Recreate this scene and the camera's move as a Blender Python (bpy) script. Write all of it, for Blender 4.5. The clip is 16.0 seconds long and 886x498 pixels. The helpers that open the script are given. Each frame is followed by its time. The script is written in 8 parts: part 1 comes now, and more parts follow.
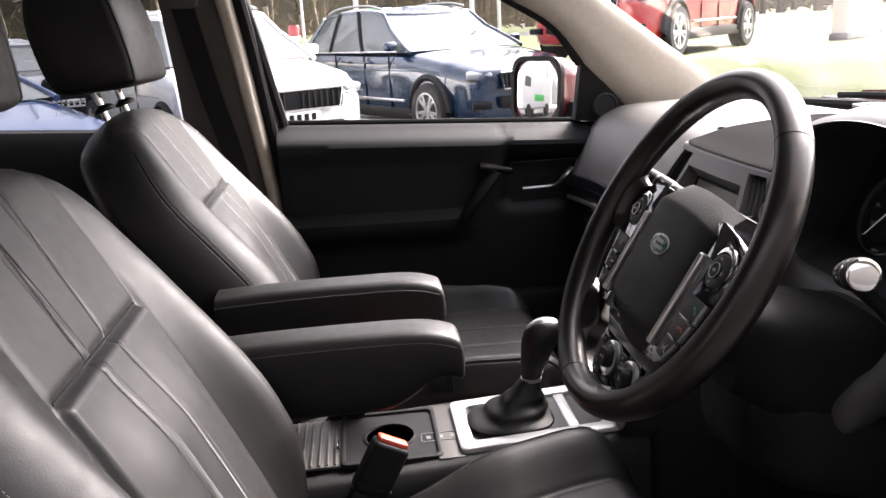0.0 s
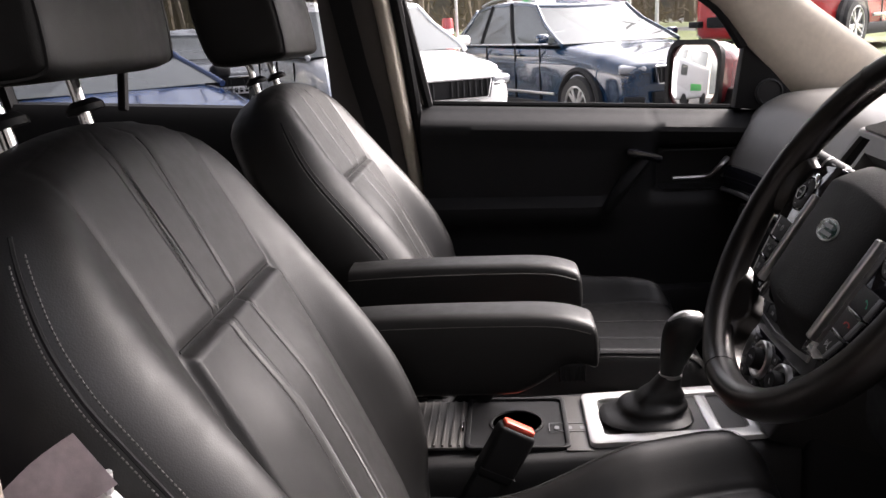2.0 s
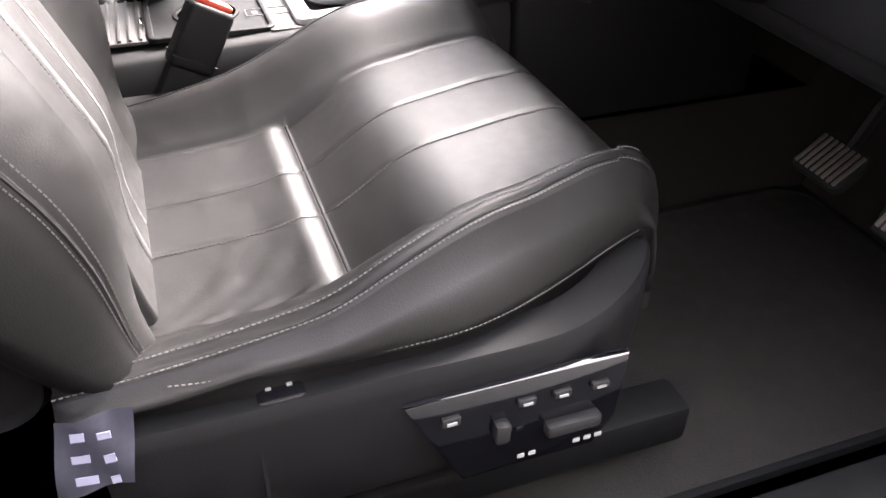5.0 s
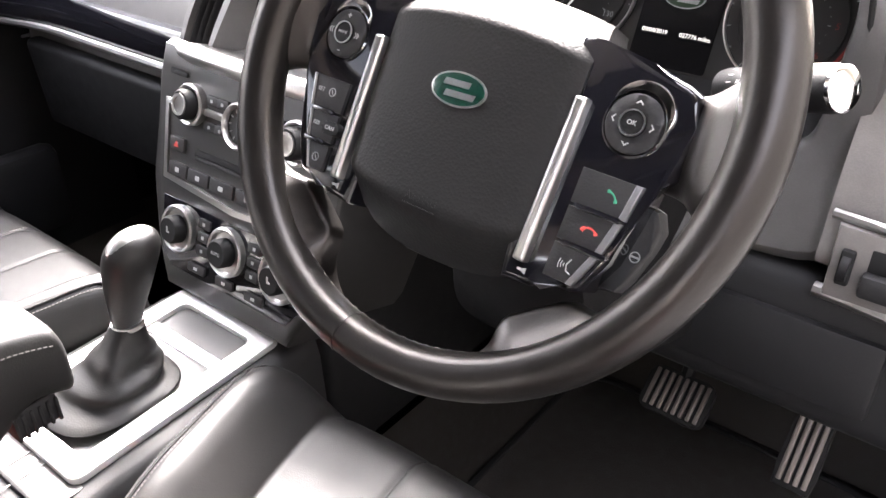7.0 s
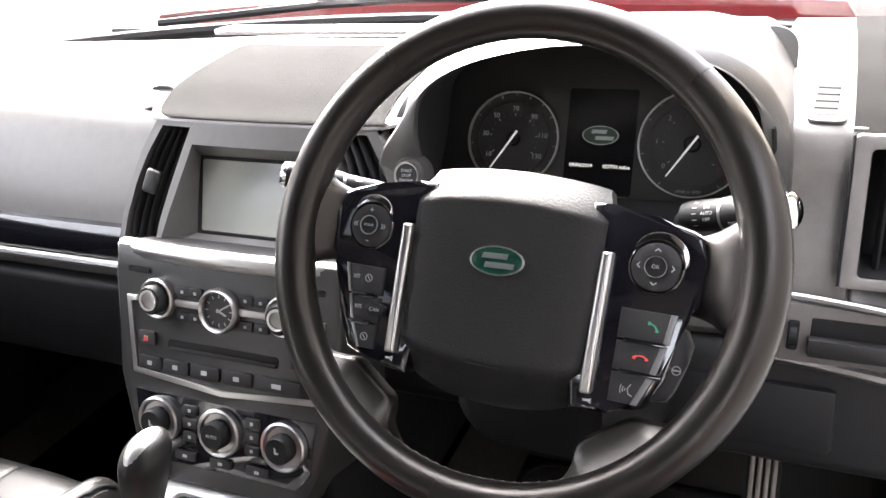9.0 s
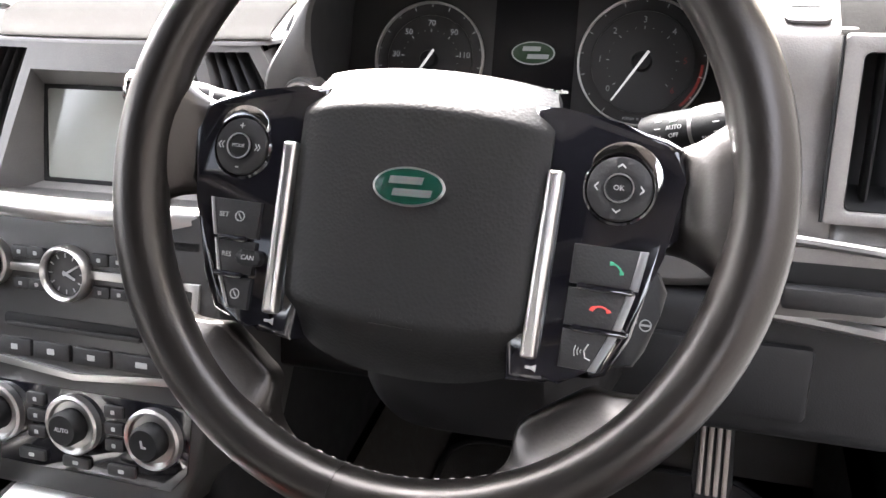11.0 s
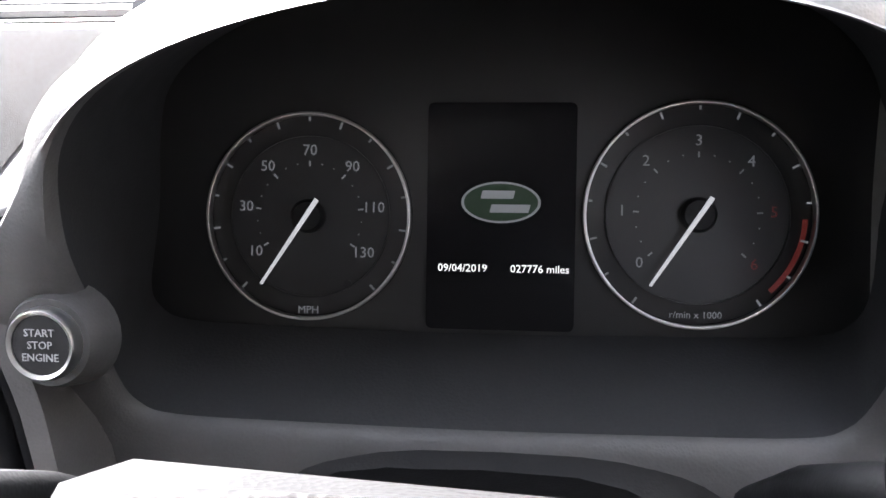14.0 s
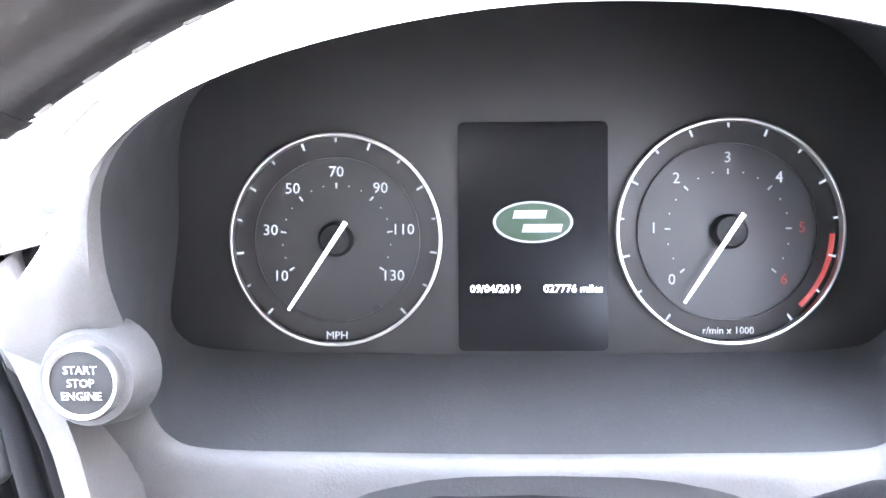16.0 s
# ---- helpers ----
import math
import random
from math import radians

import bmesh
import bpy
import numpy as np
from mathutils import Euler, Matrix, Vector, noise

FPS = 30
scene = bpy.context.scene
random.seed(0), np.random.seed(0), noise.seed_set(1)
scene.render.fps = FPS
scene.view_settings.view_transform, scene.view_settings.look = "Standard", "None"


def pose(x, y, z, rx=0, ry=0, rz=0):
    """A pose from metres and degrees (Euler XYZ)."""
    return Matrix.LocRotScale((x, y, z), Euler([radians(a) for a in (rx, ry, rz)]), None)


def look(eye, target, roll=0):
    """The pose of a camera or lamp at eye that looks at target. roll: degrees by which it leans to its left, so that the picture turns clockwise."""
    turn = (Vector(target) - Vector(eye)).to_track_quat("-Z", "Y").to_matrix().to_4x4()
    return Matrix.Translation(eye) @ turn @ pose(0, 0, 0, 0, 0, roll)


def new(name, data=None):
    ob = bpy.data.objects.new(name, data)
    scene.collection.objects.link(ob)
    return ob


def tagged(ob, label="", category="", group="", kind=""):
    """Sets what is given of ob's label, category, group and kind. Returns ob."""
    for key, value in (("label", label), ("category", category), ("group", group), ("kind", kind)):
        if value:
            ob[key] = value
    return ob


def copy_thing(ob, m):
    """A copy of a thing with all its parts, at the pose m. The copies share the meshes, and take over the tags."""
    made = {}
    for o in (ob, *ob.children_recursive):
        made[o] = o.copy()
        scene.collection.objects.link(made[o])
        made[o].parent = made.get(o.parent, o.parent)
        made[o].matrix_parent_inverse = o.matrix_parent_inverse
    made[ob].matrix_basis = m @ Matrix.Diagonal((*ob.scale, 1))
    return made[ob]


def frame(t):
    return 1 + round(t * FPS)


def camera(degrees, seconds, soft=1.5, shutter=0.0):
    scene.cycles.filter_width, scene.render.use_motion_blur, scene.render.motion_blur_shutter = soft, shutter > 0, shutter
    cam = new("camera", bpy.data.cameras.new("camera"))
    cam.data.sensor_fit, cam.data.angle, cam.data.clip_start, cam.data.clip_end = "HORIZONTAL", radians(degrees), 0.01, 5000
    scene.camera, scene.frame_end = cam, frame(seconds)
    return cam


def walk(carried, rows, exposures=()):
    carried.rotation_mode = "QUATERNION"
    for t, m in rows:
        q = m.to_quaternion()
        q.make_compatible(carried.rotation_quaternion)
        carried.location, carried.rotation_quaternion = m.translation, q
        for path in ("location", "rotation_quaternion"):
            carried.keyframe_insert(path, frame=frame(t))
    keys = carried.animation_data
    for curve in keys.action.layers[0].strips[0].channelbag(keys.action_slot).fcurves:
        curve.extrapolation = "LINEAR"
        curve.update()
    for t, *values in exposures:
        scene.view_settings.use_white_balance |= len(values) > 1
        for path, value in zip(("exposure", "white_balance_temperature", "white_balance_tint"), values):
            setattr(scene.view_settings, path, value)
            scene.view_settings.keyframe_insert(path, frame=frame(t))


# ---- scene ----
cam = camera(57.3, 16.0)
PATH = [
    (0, (1.169, -0.31, 1.32), (-0.75, -0.127, 0.786), -3.3),
    (0.5, (1.177, -0.284, 1.342), (-0.791, -0.47, 1.04), -3.0),
    (1, (1.178, -0.292, 1.346), (-0.792, -0.603, 1.194), -2.3),
    (1.5, (1.166, -0.291, 1.323), (-0.799, -0.58, 1.095), -3.0),
    (2, (1.136, -0.303, 1.286), (-0.787, -0.467, 0.759), -3.0),
    (2.5, (1.128, -0.32, 1.26), (-0.746, -0.358, 0.56), -2.1),
    (3, (1.139, -0.33, 1.228), (-0.701, -0.29, 0.445), -1.7),
    (3.5, (1.134, -0.345, 1.167), (-0.652, -0.19, 0.282), -0.8),
    (4, (1.126, -0.351, 1.098), (-0.593, -0.149, 0.097), 0.5),
    (4.2, (1.123, -0.349, 1.072), (-0.565, -0.121, 0.024), 0.7),
    (5.2, (1.07, -0.372, 1.075), (-0.4, 0.28, -0.12), 1.4),
    (6.3, (0.904, -0.38, 1.164), (-0.419, 0.643, 0.067), 3.7),
    (6.5, (0.823, -0.384, 1.2), (-0.45, 0.747, 0.15), 2.7),
    (7, (0.664, -0.392, 1.264), (-0.395, 0.947, 0.221), -0.1),
    (7.5, (0.58, -0.451, 1.321), (-0.28, 1.045, 0.309), -2.2),
    (8, (0.563, -0.505, 1.361), (-0.194, 1.075, 0.396), -4.4),
    (8.2, (0.557, -0.516, 1.358), (-0.204, 1.085, 0.433), -5.0),
    (10.3, (0.562, -0.489, 1.349), (-0.156, 1.183, 0.52), -5.3),
    (10.5, (0.554, -0.459, 1.327), (-0.107, 1.221, 0.466), -4.7),
    (11, (0.518, -0.397, 1.261), (-0.04, 1.289, 0.341), -3.2),
    (11.5, (0.482, -0.326, 1.235), (0.022, 1.376, 0.29), -2.4),
    (12, (0.463, -0.297, 1.225), (0.111, 1.407, 0.239), -2.3),
    (12.5, (0.467, -0.282, 1.247), (0.141, 1.421, 0.25), -2.9),
    (13, (0.457, -0.212, 1.268), (0.105, 1.516, 0.325), -2.9),
    (13.5, (0.414, -0.119, 1.251), (0.16, 1.664, 0.381), -2.1),
    (14, (0.388, -0.052, 1.231), (0.184, 1.742, 0.372), -1.8),
    (14.5, (0.37, -0.022, 1.223), (0.296, 1.785, 0.369), -0.5),
    (15, (0.368, -0.022, 1.222), (0.321, 1.801, 0.401), -0.5),
    (15.5, (0.373, -0.022, 1.228), (0.306, 1.8, 0.407), -1.2),
    (16, (0.343, -0.048, 1.233), (0.279, 1.769, 0.402), -1.1),
]
EXPOSURES = [(0, 2.65, 6600, 18), (0.5, 2.75, 6600, 18), (1, 2.55, 6600, 18), (1.5, 2.0, 6600, 18), (2, 2.0, 6600, 18), (2.5, 2.95, 6600, 18), (3.5, 3.45, 6600, 18), (4.2, 3.85, 6600, 18), (6.3, 4.85, 6600, 17), (7.0, 5.0, 6581, 16), (7.6, 4.95, 6560, 15), (8.2, 4.65, 6547, 14), (10.3, 4.5, 6489, 13), (11, 4.95, 6470, 13), (11.5, 5.2, 6450, 13), (12, 5.3, 6428, 13), (13, 5.05, 6400, 14), (13.5, 4.45, 6400, 14), (14.2, 4.7, 5950, 13), (14.6, 6.5, 5750, 14), (15, 7.0, 5730, 14), (16, 7.55, 5700, 14)]
walk(cam, [(t, look(eye, target, roll)) for t, eye, target, roll in PATH], EXPOSURES)

# ---- daylight: bright, thin overcast ----
world = bpy.data.worlds.new("sky")
scene.world = world
world.use_nodes = True
wn = world.node_tree
wn.nodes.clear()
w_out = wn.nodes.new("ShaderNodeOutputWorld")
w_bg = wn.nodes.new("ShaderNodeBackground")
w_sky = wn.nodes.new("ShaderNodeTexSky")
w_sky.sky_type = "NISHITA"
w_sky.sun_disc = False
w_sky.sun_elevation = radians(38.7)
w_sky.sun_rotation = radians(-36.9)
w_sky.air_density, w_sky.dust_density, w_sky.ozone_density = 1.0, 5.0, 1.0
w_hsv = wn.nodes.new("ShaderNodeHueSaturation")
w_hsv.inputs["Saturation"].default_value = 0.25
wn.links.new(w_sky.outputs[0], w_hsv.inputs["Color"])
wn.links.new(w_hsv.outputs[0], w_bg.inputs[0])
w_bg.inputs[1].default_value = 0.15
wn.links.new(w_bg.outputs[0], w_out.inputs[0])

sun = new("sun", bpy.data.lights.new("sun", "SUN"))
sun.data.energy = 3.0
sun.data.angle = radians(28)
sun.data.color = (1.0, 0.96, 0.9)
sun.matrix_world = look((-4.8, 6.4, 6.4), (0, 0, 0))

# ---- materials ----
def mat(name, col, rough=0.5, metal=0.0, bump=0.0, scale=60.0, var=0.15, kind="noise", spec=0.5, coat=0.0, random_tint=0.0):
    """A procedural surface: base colour with variation at two scales, gloss variation and relief."""
    m = bpy.data.materials.new(name)
    m.use_nodes = True
    nt = m.node_tree
    b = nt.nodes["Principled BSDF"]
    b.inputs["Metallic"].default_value = metal
    b.inputs["Specular IOR Level"].default_value = spec
    b.inputs["Coat Weight"].default_value = coat
    b.inputs["Coat Roughness"].default_value = 0.06
    tc = nt.nodes.new("ShaderNodeTexCoord")
    big = nt.nodes.new("ShaderNodeTexNoise")
    big.inputs["Scale"].default_value = scale * 0.09
    big.inputs["Detail"].default_value = 4
    fine = nt.nodes.new("ShaderNodeTexVoronoi" if kind == "grain" else "ShaderNodeTexNoise")
    fine.inputs["Scale"].default_value = scale
    nt.links.new(tc.outputs["Object"], big.inputs["Vector"])
    nt.links.new(tc.outputs["Object"], fine.inputs["Vector"])
    fine_out = fine.outputs["Distance"] if kind == "grain" else fine.outputs[0]
    add = nt.nodes.new("ShaderNodeMath")
    add.operation = "MULTIPLY_ADD"
    add.inputs[1].default_value = 0.4
    nt.links.new(fine_out, add.inputs[0])
    nt.links.new(big.outputs[0], add.inputs[2])
    ramp = nt.nodes.new("ShaderNodeMapRange")
    ramp.inputs["From Min"].default_value, ramp.inputs["From Max"].default_value = 0.35, 0.95
    ramp.inputs["To Min"].default_value, ramp.inputs["To Max"].default_value = 1 - var, 1 + var
    nt.links.new(add.outputs[0], ramp.inputs["Value"])
    mix = nt.nodes.new("ShaderNodeVectorMath")
    mix.operation = "SCALE"
    mix.inputs[0].default_value = col
    nt.links.new(ramp.outputs[0], mix.inputs["Scale"])
    last = mix.outputs[0]
    if random_tint:
        info = nt.nodes.new("ShaderNodeObjectInfo")
        tint = nt.nodes.new("ShaderNodeMapRange")
        tint.inputs["To Min"].default_value, tint.inputs["To Max"].default_value = 1 - random_tint, 1 + random_tint
        nt.links.new(info.outputs["Random"], tint.inputs["Value"])
        mul = nt.nodes.new("ShaderNodeVectorMath")
        mul.operation = "SCALE"
        nt.links.new(last, mul.inputs[0])
        nt.links.new(tint.outputs[0], mul.inputs["Scale"])
        last = mul.outputs[0]
    nt.links.new(last, b.inputs["Base Color"])
    rr = nt.nodes.new("ShaderNodeMapRange")
    rr.inputs["From Min"].default_value, rr.inputs["From Max"].default_value = 0.3, 0.7
    rr.inputs["To Min"].default_value, rr.inputs["To Max"].default_value = max(0.02, rough * (1 - var * 0.6)), min(1, rough * (1 + var * 0.6))
    nt.links.new(big.outputs[0], rr.inputs["Value"])
    nt.links.new(rr.outputs[0], b.inputs["Roughness"])
    if bump:
        bp = nt.nodes.new("ShaderNodeBump")
        bp.inputs["Strength"].default_value = bump
        bp.inputs["Distance"].default_value = 0.0008
        nt.links.new(fine_out, bp.inputs["Height"])
        nt.links.new(bp.outputs[0], b.inputs["Normal"])
    return m


def glass_mat(name, tint=(1, 1, 1), clear=0.92):
    """Thin window glass: clear with a mirror-like sheen."""
    m = bpy.data.materials.new(name)
    m.use_nodes = True
    nt = m.node_tree
    nt.nodes.clear()
    out = nt.nodes.new("ShaderNodeOutputMaterial")
    tr = nt.nodes.new("ShaderNodeBsdfTransparent")
    tr.inputs[0].default_value = (*[c * clear for c in tint], 1)
    gl = nt.nodes.new("ShaderNodeBsdfGlossy")
    gl.inputs["Roughness"].default_value = 0.02
    lw = nt.nodes.new("ShaderNodeLayerWeight")
    lw.inputs[0].default_value = 0.5
    pw = nt.nodes.new("ShaderNodeMath")
    pw.operation = "POWER"
    pw.inputs[1].default_value = 4.0
    nt.links.new(lw.outputs["Facing"], pw.inputs[0])
    fr = nt.nodes.new("ShaderNodeMath")
    fr.operation = "MULTIPLY_ADD"
    fr.inputs[1].default_value, fr.inputs[2].default_value = 0.45, 0.025
    nt.links.new(pw.outputs[0], fr.inputs[0])
    mx = nt.nodes.new("ShaderNodeMixShader")
    nt.links.new(fr.outputs[0], mx.inputs[0])
    nt.links.new(tr.outputs[0], mx.inputs[1])
    nt.links.new(gl.outputs[0], mx.inputs[2])
    nt.links.new(mx.outputs[0], out.inputs[0])
    return m


def glow_mat(name, col, strength=1.0):
    m = bpy.data.materials.new(name)
    m.use_nodes = True
    b = m.node_tree.nodes["Principled BSDF"]
    b.inputs["Base Color"].default_value = (*[c * 0.5 for c in col], 1)
    b.inputs["Emission Color"].default_value = (*col, 1)
    b.inputs["Emission Strength"].default_value = strength
    return m


LEATHER = mat("black_leather", (0.0055, 0.0051, 0.0051), 0.49, spec=0.43, bump=0.10, scale=700, var=0.18, kind="grain")
LEATHER_WORN = mat("worn_rim_leather", (0.0055, 0.0048, 0.0045), 0.31, spec=0.50, bump=0.06, scale=520, var=0.16, kind="grain")
LEATHER_WORN.node_tree.nodes["Principled BSDF"].inputs["Specular Tint"].default_value = (1.0, 0.94, 0.91, 1)
PLASTIC = mat("black_grained_plastic", (0.0082, 0.0083, 0.0090), 0.55, spec=0.22, bump=0.12, scale=600, var=0.15, kind="grain")
PLASTIC_GREY = mat("charcoal_soft_plastic", (0.018, 0.0178, 0.0185), 0.5, spec=0.35, bump=0.12, scale=600, var=0.12, kind="grain")
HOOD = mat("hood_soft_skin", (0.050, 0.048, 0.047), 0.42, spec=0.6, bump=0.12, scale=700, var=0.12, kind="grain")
JAMB = mat("dark_plum_jamb_paint", (0.04, 0.014, 0.018), 0.35, coat=0.3, var=0.1, scale=300)
# Charcoal skin drawn paler; the window light on it is in the colour.
DASH = mat("lit_dash_soft_skin", (0.135, 0.128, 0.122), 0.40, spec=0.6, bump=0.12, scale=700, var=0.12, kind="grain")
HUB_SKIN = mat("hub_grained_skin", (0.0098, 0.0096, 0.0097), 0.54, spec=0.24, bump=0.22, scale=480, var=0.12, kind="grain")
PIANO = mat("piano_black", (0.006, 0.006, 0.008), 0.06, var=0.1, coat=0.6)
SATIN = mat("satin_chrome", (0.48, 0.475, 0.465), 0.33, metal=1.0, var=0.08, scale=200)
CHROME = mat("polished_chrome", (0.8, 0.8, 0.8), 0.1, metal=1.0, var=0.05)
SILVER = mat("silver_plastic", (0.20, 0.20, 0.205), 0.4, metal=0.7, var=0.08)
CREAM = mat("cream_pillar_fabric", (0.62, 0.56, 0.47), 0.85, bump=0.3, scale=900, var=0.08)
HEADLINER = mat("grey_headliner_cloth", (0.125, 0.113, 0.105), 0.95, bump=0.4, scale=1100, var=0.08)
CARPET = mat("black_carpet", (0.027, 0.024, 0.0215), 0.95, bump=1.0, scale=900, var=0.5)
RUBBER = mat("rubber_seal", (0.011, 0.011, 0.0115), 0.75, var=0.2, spec=0.2)
RED_PAINT = mat("dark_red_paint", (0.10, 0.012, 0.016), 0.25, coat=1.0, var=0.06, scale=300)
RED_CAR = mat("bright_red_paint", (0.45, 0.03, 0.03), 0.25, coat=1.0, var=0.06, scale=300)
BLUE_PAINT = mat("petrol_blue_paint", (0.006, 0.024, 0.055), 0.2, coat=1.0, var=0.06, scale=300)
BLUE_BRIGHT = mat("royal_blue_paint", (0.012, 0.04, 0.13), 0.2, coat=1.0, var=0.06, scale=300)
WHITE_PAINT = mat("white_paint", (0.78, 0.78, 0.78), 0.25, coat=1.0, var=0.04, scale=300)
GREY_PAINT = mat("dark_grey_paint", (0.06, 0.065, 0.07), 0.22, coat=1.0, var=0.05, scale=300)
TYRE = mat("tyre_rubber", (0.02, 0.02, 0.02), 0.8, bump=0.5, scale=120, var=0.2)
ALLOY = mat("alloy_rim", (0.6, 0.6, 0.6), 0.3, metal=0.9, var=0.06)
CAR_GLASS = mat("dark_car_glass", (0.13, 0.14, 0.14), 0.03, metal=0.4, var=0.05)
LAMP_GLASS = mat("headlamp_glass", (0.28, 0.29, 0.31), 0.08, var=0.1, spec=0.8)
WHITE_SIGN = mat("white_sign_face", (0.8, 0.8, 0.8), 0.4, var=0.05)
GREEN_SIGN = mat("green_flag_cloth", (0.08, 0.5, 0.12), 0.6, var=0.15, scale=12)
POLE = mat("painted_pole", (0.65, 0.65, 0.65), 0.4, var=0.08)
ASPHALT = mat("asphalt", (0.047, 0.047, 0.047), 0.9, bump=0.8, scale=25, var=0.3)
GRASS = mat("rough_grass", (0.09, 0.11, 0.03), 0.95, bump=0.8, scale=14, var=0.5)
BARK = mat("grey_brown_bark", (0.12, 0.095, 0.07), 0.95, bump=0.8, scale=9, var=0.35, random_tint=0.35)
TWIGS = mat("bare_twigs", (0.13, 0.1, 0.065), 0.95, var=0.3, scale=6, random_tint=0.35)
LEAVES = mat("dull_evergreen_leaves", (0.06, 0.08, 0.028), 0.8, var=0.4, scale=5, random_tint=0.3)
THREAD = mat("pale_thread", (0.12, 0.115, 0.11), 0.7, var=0.2, scale=400)
OVERHEAD = mat("pale_grey_roof_plastic", (0.40, 0.365, 0.335), 0.7, bump=0.1, scale=800, var=0.06, kind="grain")
# Blacker than plastic: the shade below the wheel hub is put into the colour.
SHADED_SHROUD = mat("shaded_black_shroud", (0.0045, 0.0045, 0.0048), 0.65, spec=0.12, bump=0.1, scale=600, var=0.15, kind="grain")
FASCIA = mat("charcoal_fascia_skin", (0.088, 0.084, 0.082), 0.42, spec=0.55, bump=0.12, scale=700, var=0.1, kind="grain")
SURROUND = mat("dark_grey_surround_skin", (0.066, 0.0645, 0.0645), 0.45, bump=0.12, scale=700, var=0.1, kind="grain")
BOOT = mat("soft_black_boot_leather", (0.0065, 0.0063, 0.0063), 0.45, spec=0.4, bump=0.12, scale=600, var=0.15, kind="grain")
STACK = mat("charcoal_stack_plastic", (0.028, 0.0272, 0.0265), 0.36, bump=0.08, scale=700, var=0.1, kind="grain", spec=0.5)
# Console plastic made paler on top: light from roof and windscreen in the colour.
CONSOLE = mat("lit_console_top_plastic", (0.060, 0.057, 0.054), 0.45, bump=0.1, scale=700, var=0.1, kind="grain")
BRIGHT_TRIM = mat("bright_silver_trim", (0.66, 0.66, 0.655), 0.36, metal=0.55, var=0.06, scale=200)
TRAY = mat("grey_tray_plastic", (0.030, 0.029, 0.028), 0.45, bump=0.1, scale=700, var=0.1, kind="grain")
BEIGE = mat("beige_edge_trim", (0.30, 0.25, 0.21), 0.8, bump=0.3, scale=900, var=0.08)
# One webbing in two colours: shade painted on the passenger's, light on the driver's.
BELT_SHADED = mat("shaded_belt_webbing", (0.022, 0.021, 0.022), 0.7, bump=0.8, scale=700, var=0.15)
BELT = mat("lit_belt_webbing", (0.42, 0.375, 0.39), 0.7, bump=0.25, scale=1600, var=0.15)
BUCKLE_RED = mat("red_release_button", (0.75, 0.09, 0.05), 0.45, var=0.08)
WHITE_METAL = mat("bright_steel_tongue", (0.75, 0.75, 0.75), 0.35, metal=0.6, var=0.05)
# The pale reflection on the dark screen is put into its base colour.
SCREEN = mat("screen_pale_reflection", (0.24, 0.25, 0.235), 0.12, var=0.03, spec=0.7)
DIAL = mat("dial_face", (0.014, 0.0137, 0.014), 0.5, var=0.1)
MIRROR = mat("mirror_silver", (0.9, 0.9, 0.9), 0.01, metal=1.0, var=0.0)
MESH = mat("speaker_mesh_grey", (0.012, 0.0118, 0.0115), 1.0, spec=0.02, bump=0.5, scale=1700, var=0.2, kind="grain")
ALU_PEDAL = mat("worn_aluminium", (0.17, 0.15, 0.135), 0.5, metal=0.5, var=0.3, scale=80)
MAT_RUBBER = mat("floor_mat_pile", (0.026, 0.0225, 0.020), 0.95, bump=1.0, scale=500, var=0.45)
PRINT = glow_mat("white_print", (0.75, 0.75, 0.75), 0.0)
PRINT_LIT = glow_mat("lit_white_figures", (0.34, 0.35, 0.36), 0.012)
PRINT_RED = glow_mat("red_figures", (0.5, 0.05, 0.04), 0.03)
PRINT_GREEN = glow_mat("green_symbol", (0.05, 0.5, 0.28), 0.0)
GREEN_BADGE = mat("green_enamel_badge", (0.003, 0.030, 0.020), 0.2, coat=0.5, var=0.1)
GREEN_LIT = glow_mat("lit_green_oval", (0.008, 0.032, 0.010), 0.010)
DATE_LIT = glow_mat("lit_display_figures", (0.75, 0.75, 0.7), 0.08)
# Darker than the outer skin: shade inside the hood is painted in.
LINING = mat("shaded_hood_lining", (0.026, 0.0266, 0.0285), 0.75, bump=0.1, scale=600, var=0.12, kind="grain", spec=0.3)
TACHO_RED = glow_mat("dim_red_figures", (0.20, 0.028, 0.022), 0.012)
DISPLAY = mat("black_display", (0.006, 0.006, 0.007), 0.22, var=0.05, spec=0.15)
NEEDLE = glow_mat("white_needle", (0.7, 0.7, 0.7), 0.03)
GLASS = glass_mat("window_glass")
GLASS_DARK = glass_mat("tinted_roof_glass", (0.95, 0.97, 1.0), 0.42)
GLASS_REAR = glass_mat("privacy_glass", (0.8, 0.82, 0.85), 0.45)
PATCH = mat("faded_print_patch", (0.30, 0.30, 0.40), 0.7, var=0.2, scale=60)
PATCH_PALE = mat("pale_sticker", (0.5, 0.5, 0.46), 0.6, var=0.12, scale=90)
PAPER = mat("paper_tag", (0.09, 0.09, 0.12), 0.7, var=0.2, scale=60)
AMBER = mat("amber_lens", (0.7, 0.55, 0.35), 0.2, var=0.1)


# ---- builders ----
def mesh_of(bm, name, material, smooth=True, sharp=40):
    bmesh.ops.recalc_face_normals(bm, faces=bm.faces[:])
    me = bpy.data.meshes.new(name)
    for f in bm.faces:
        f.smooth = smooth
    if smooth:
        for e in bm.edges:
            if len(e.link_faces) == 2 and e.calc_face_angle(0) > radians(sharp):
                e.smooth = False
    bm.to_mesh(me)
    bm.free()
    me.materials.append(material)
    return me


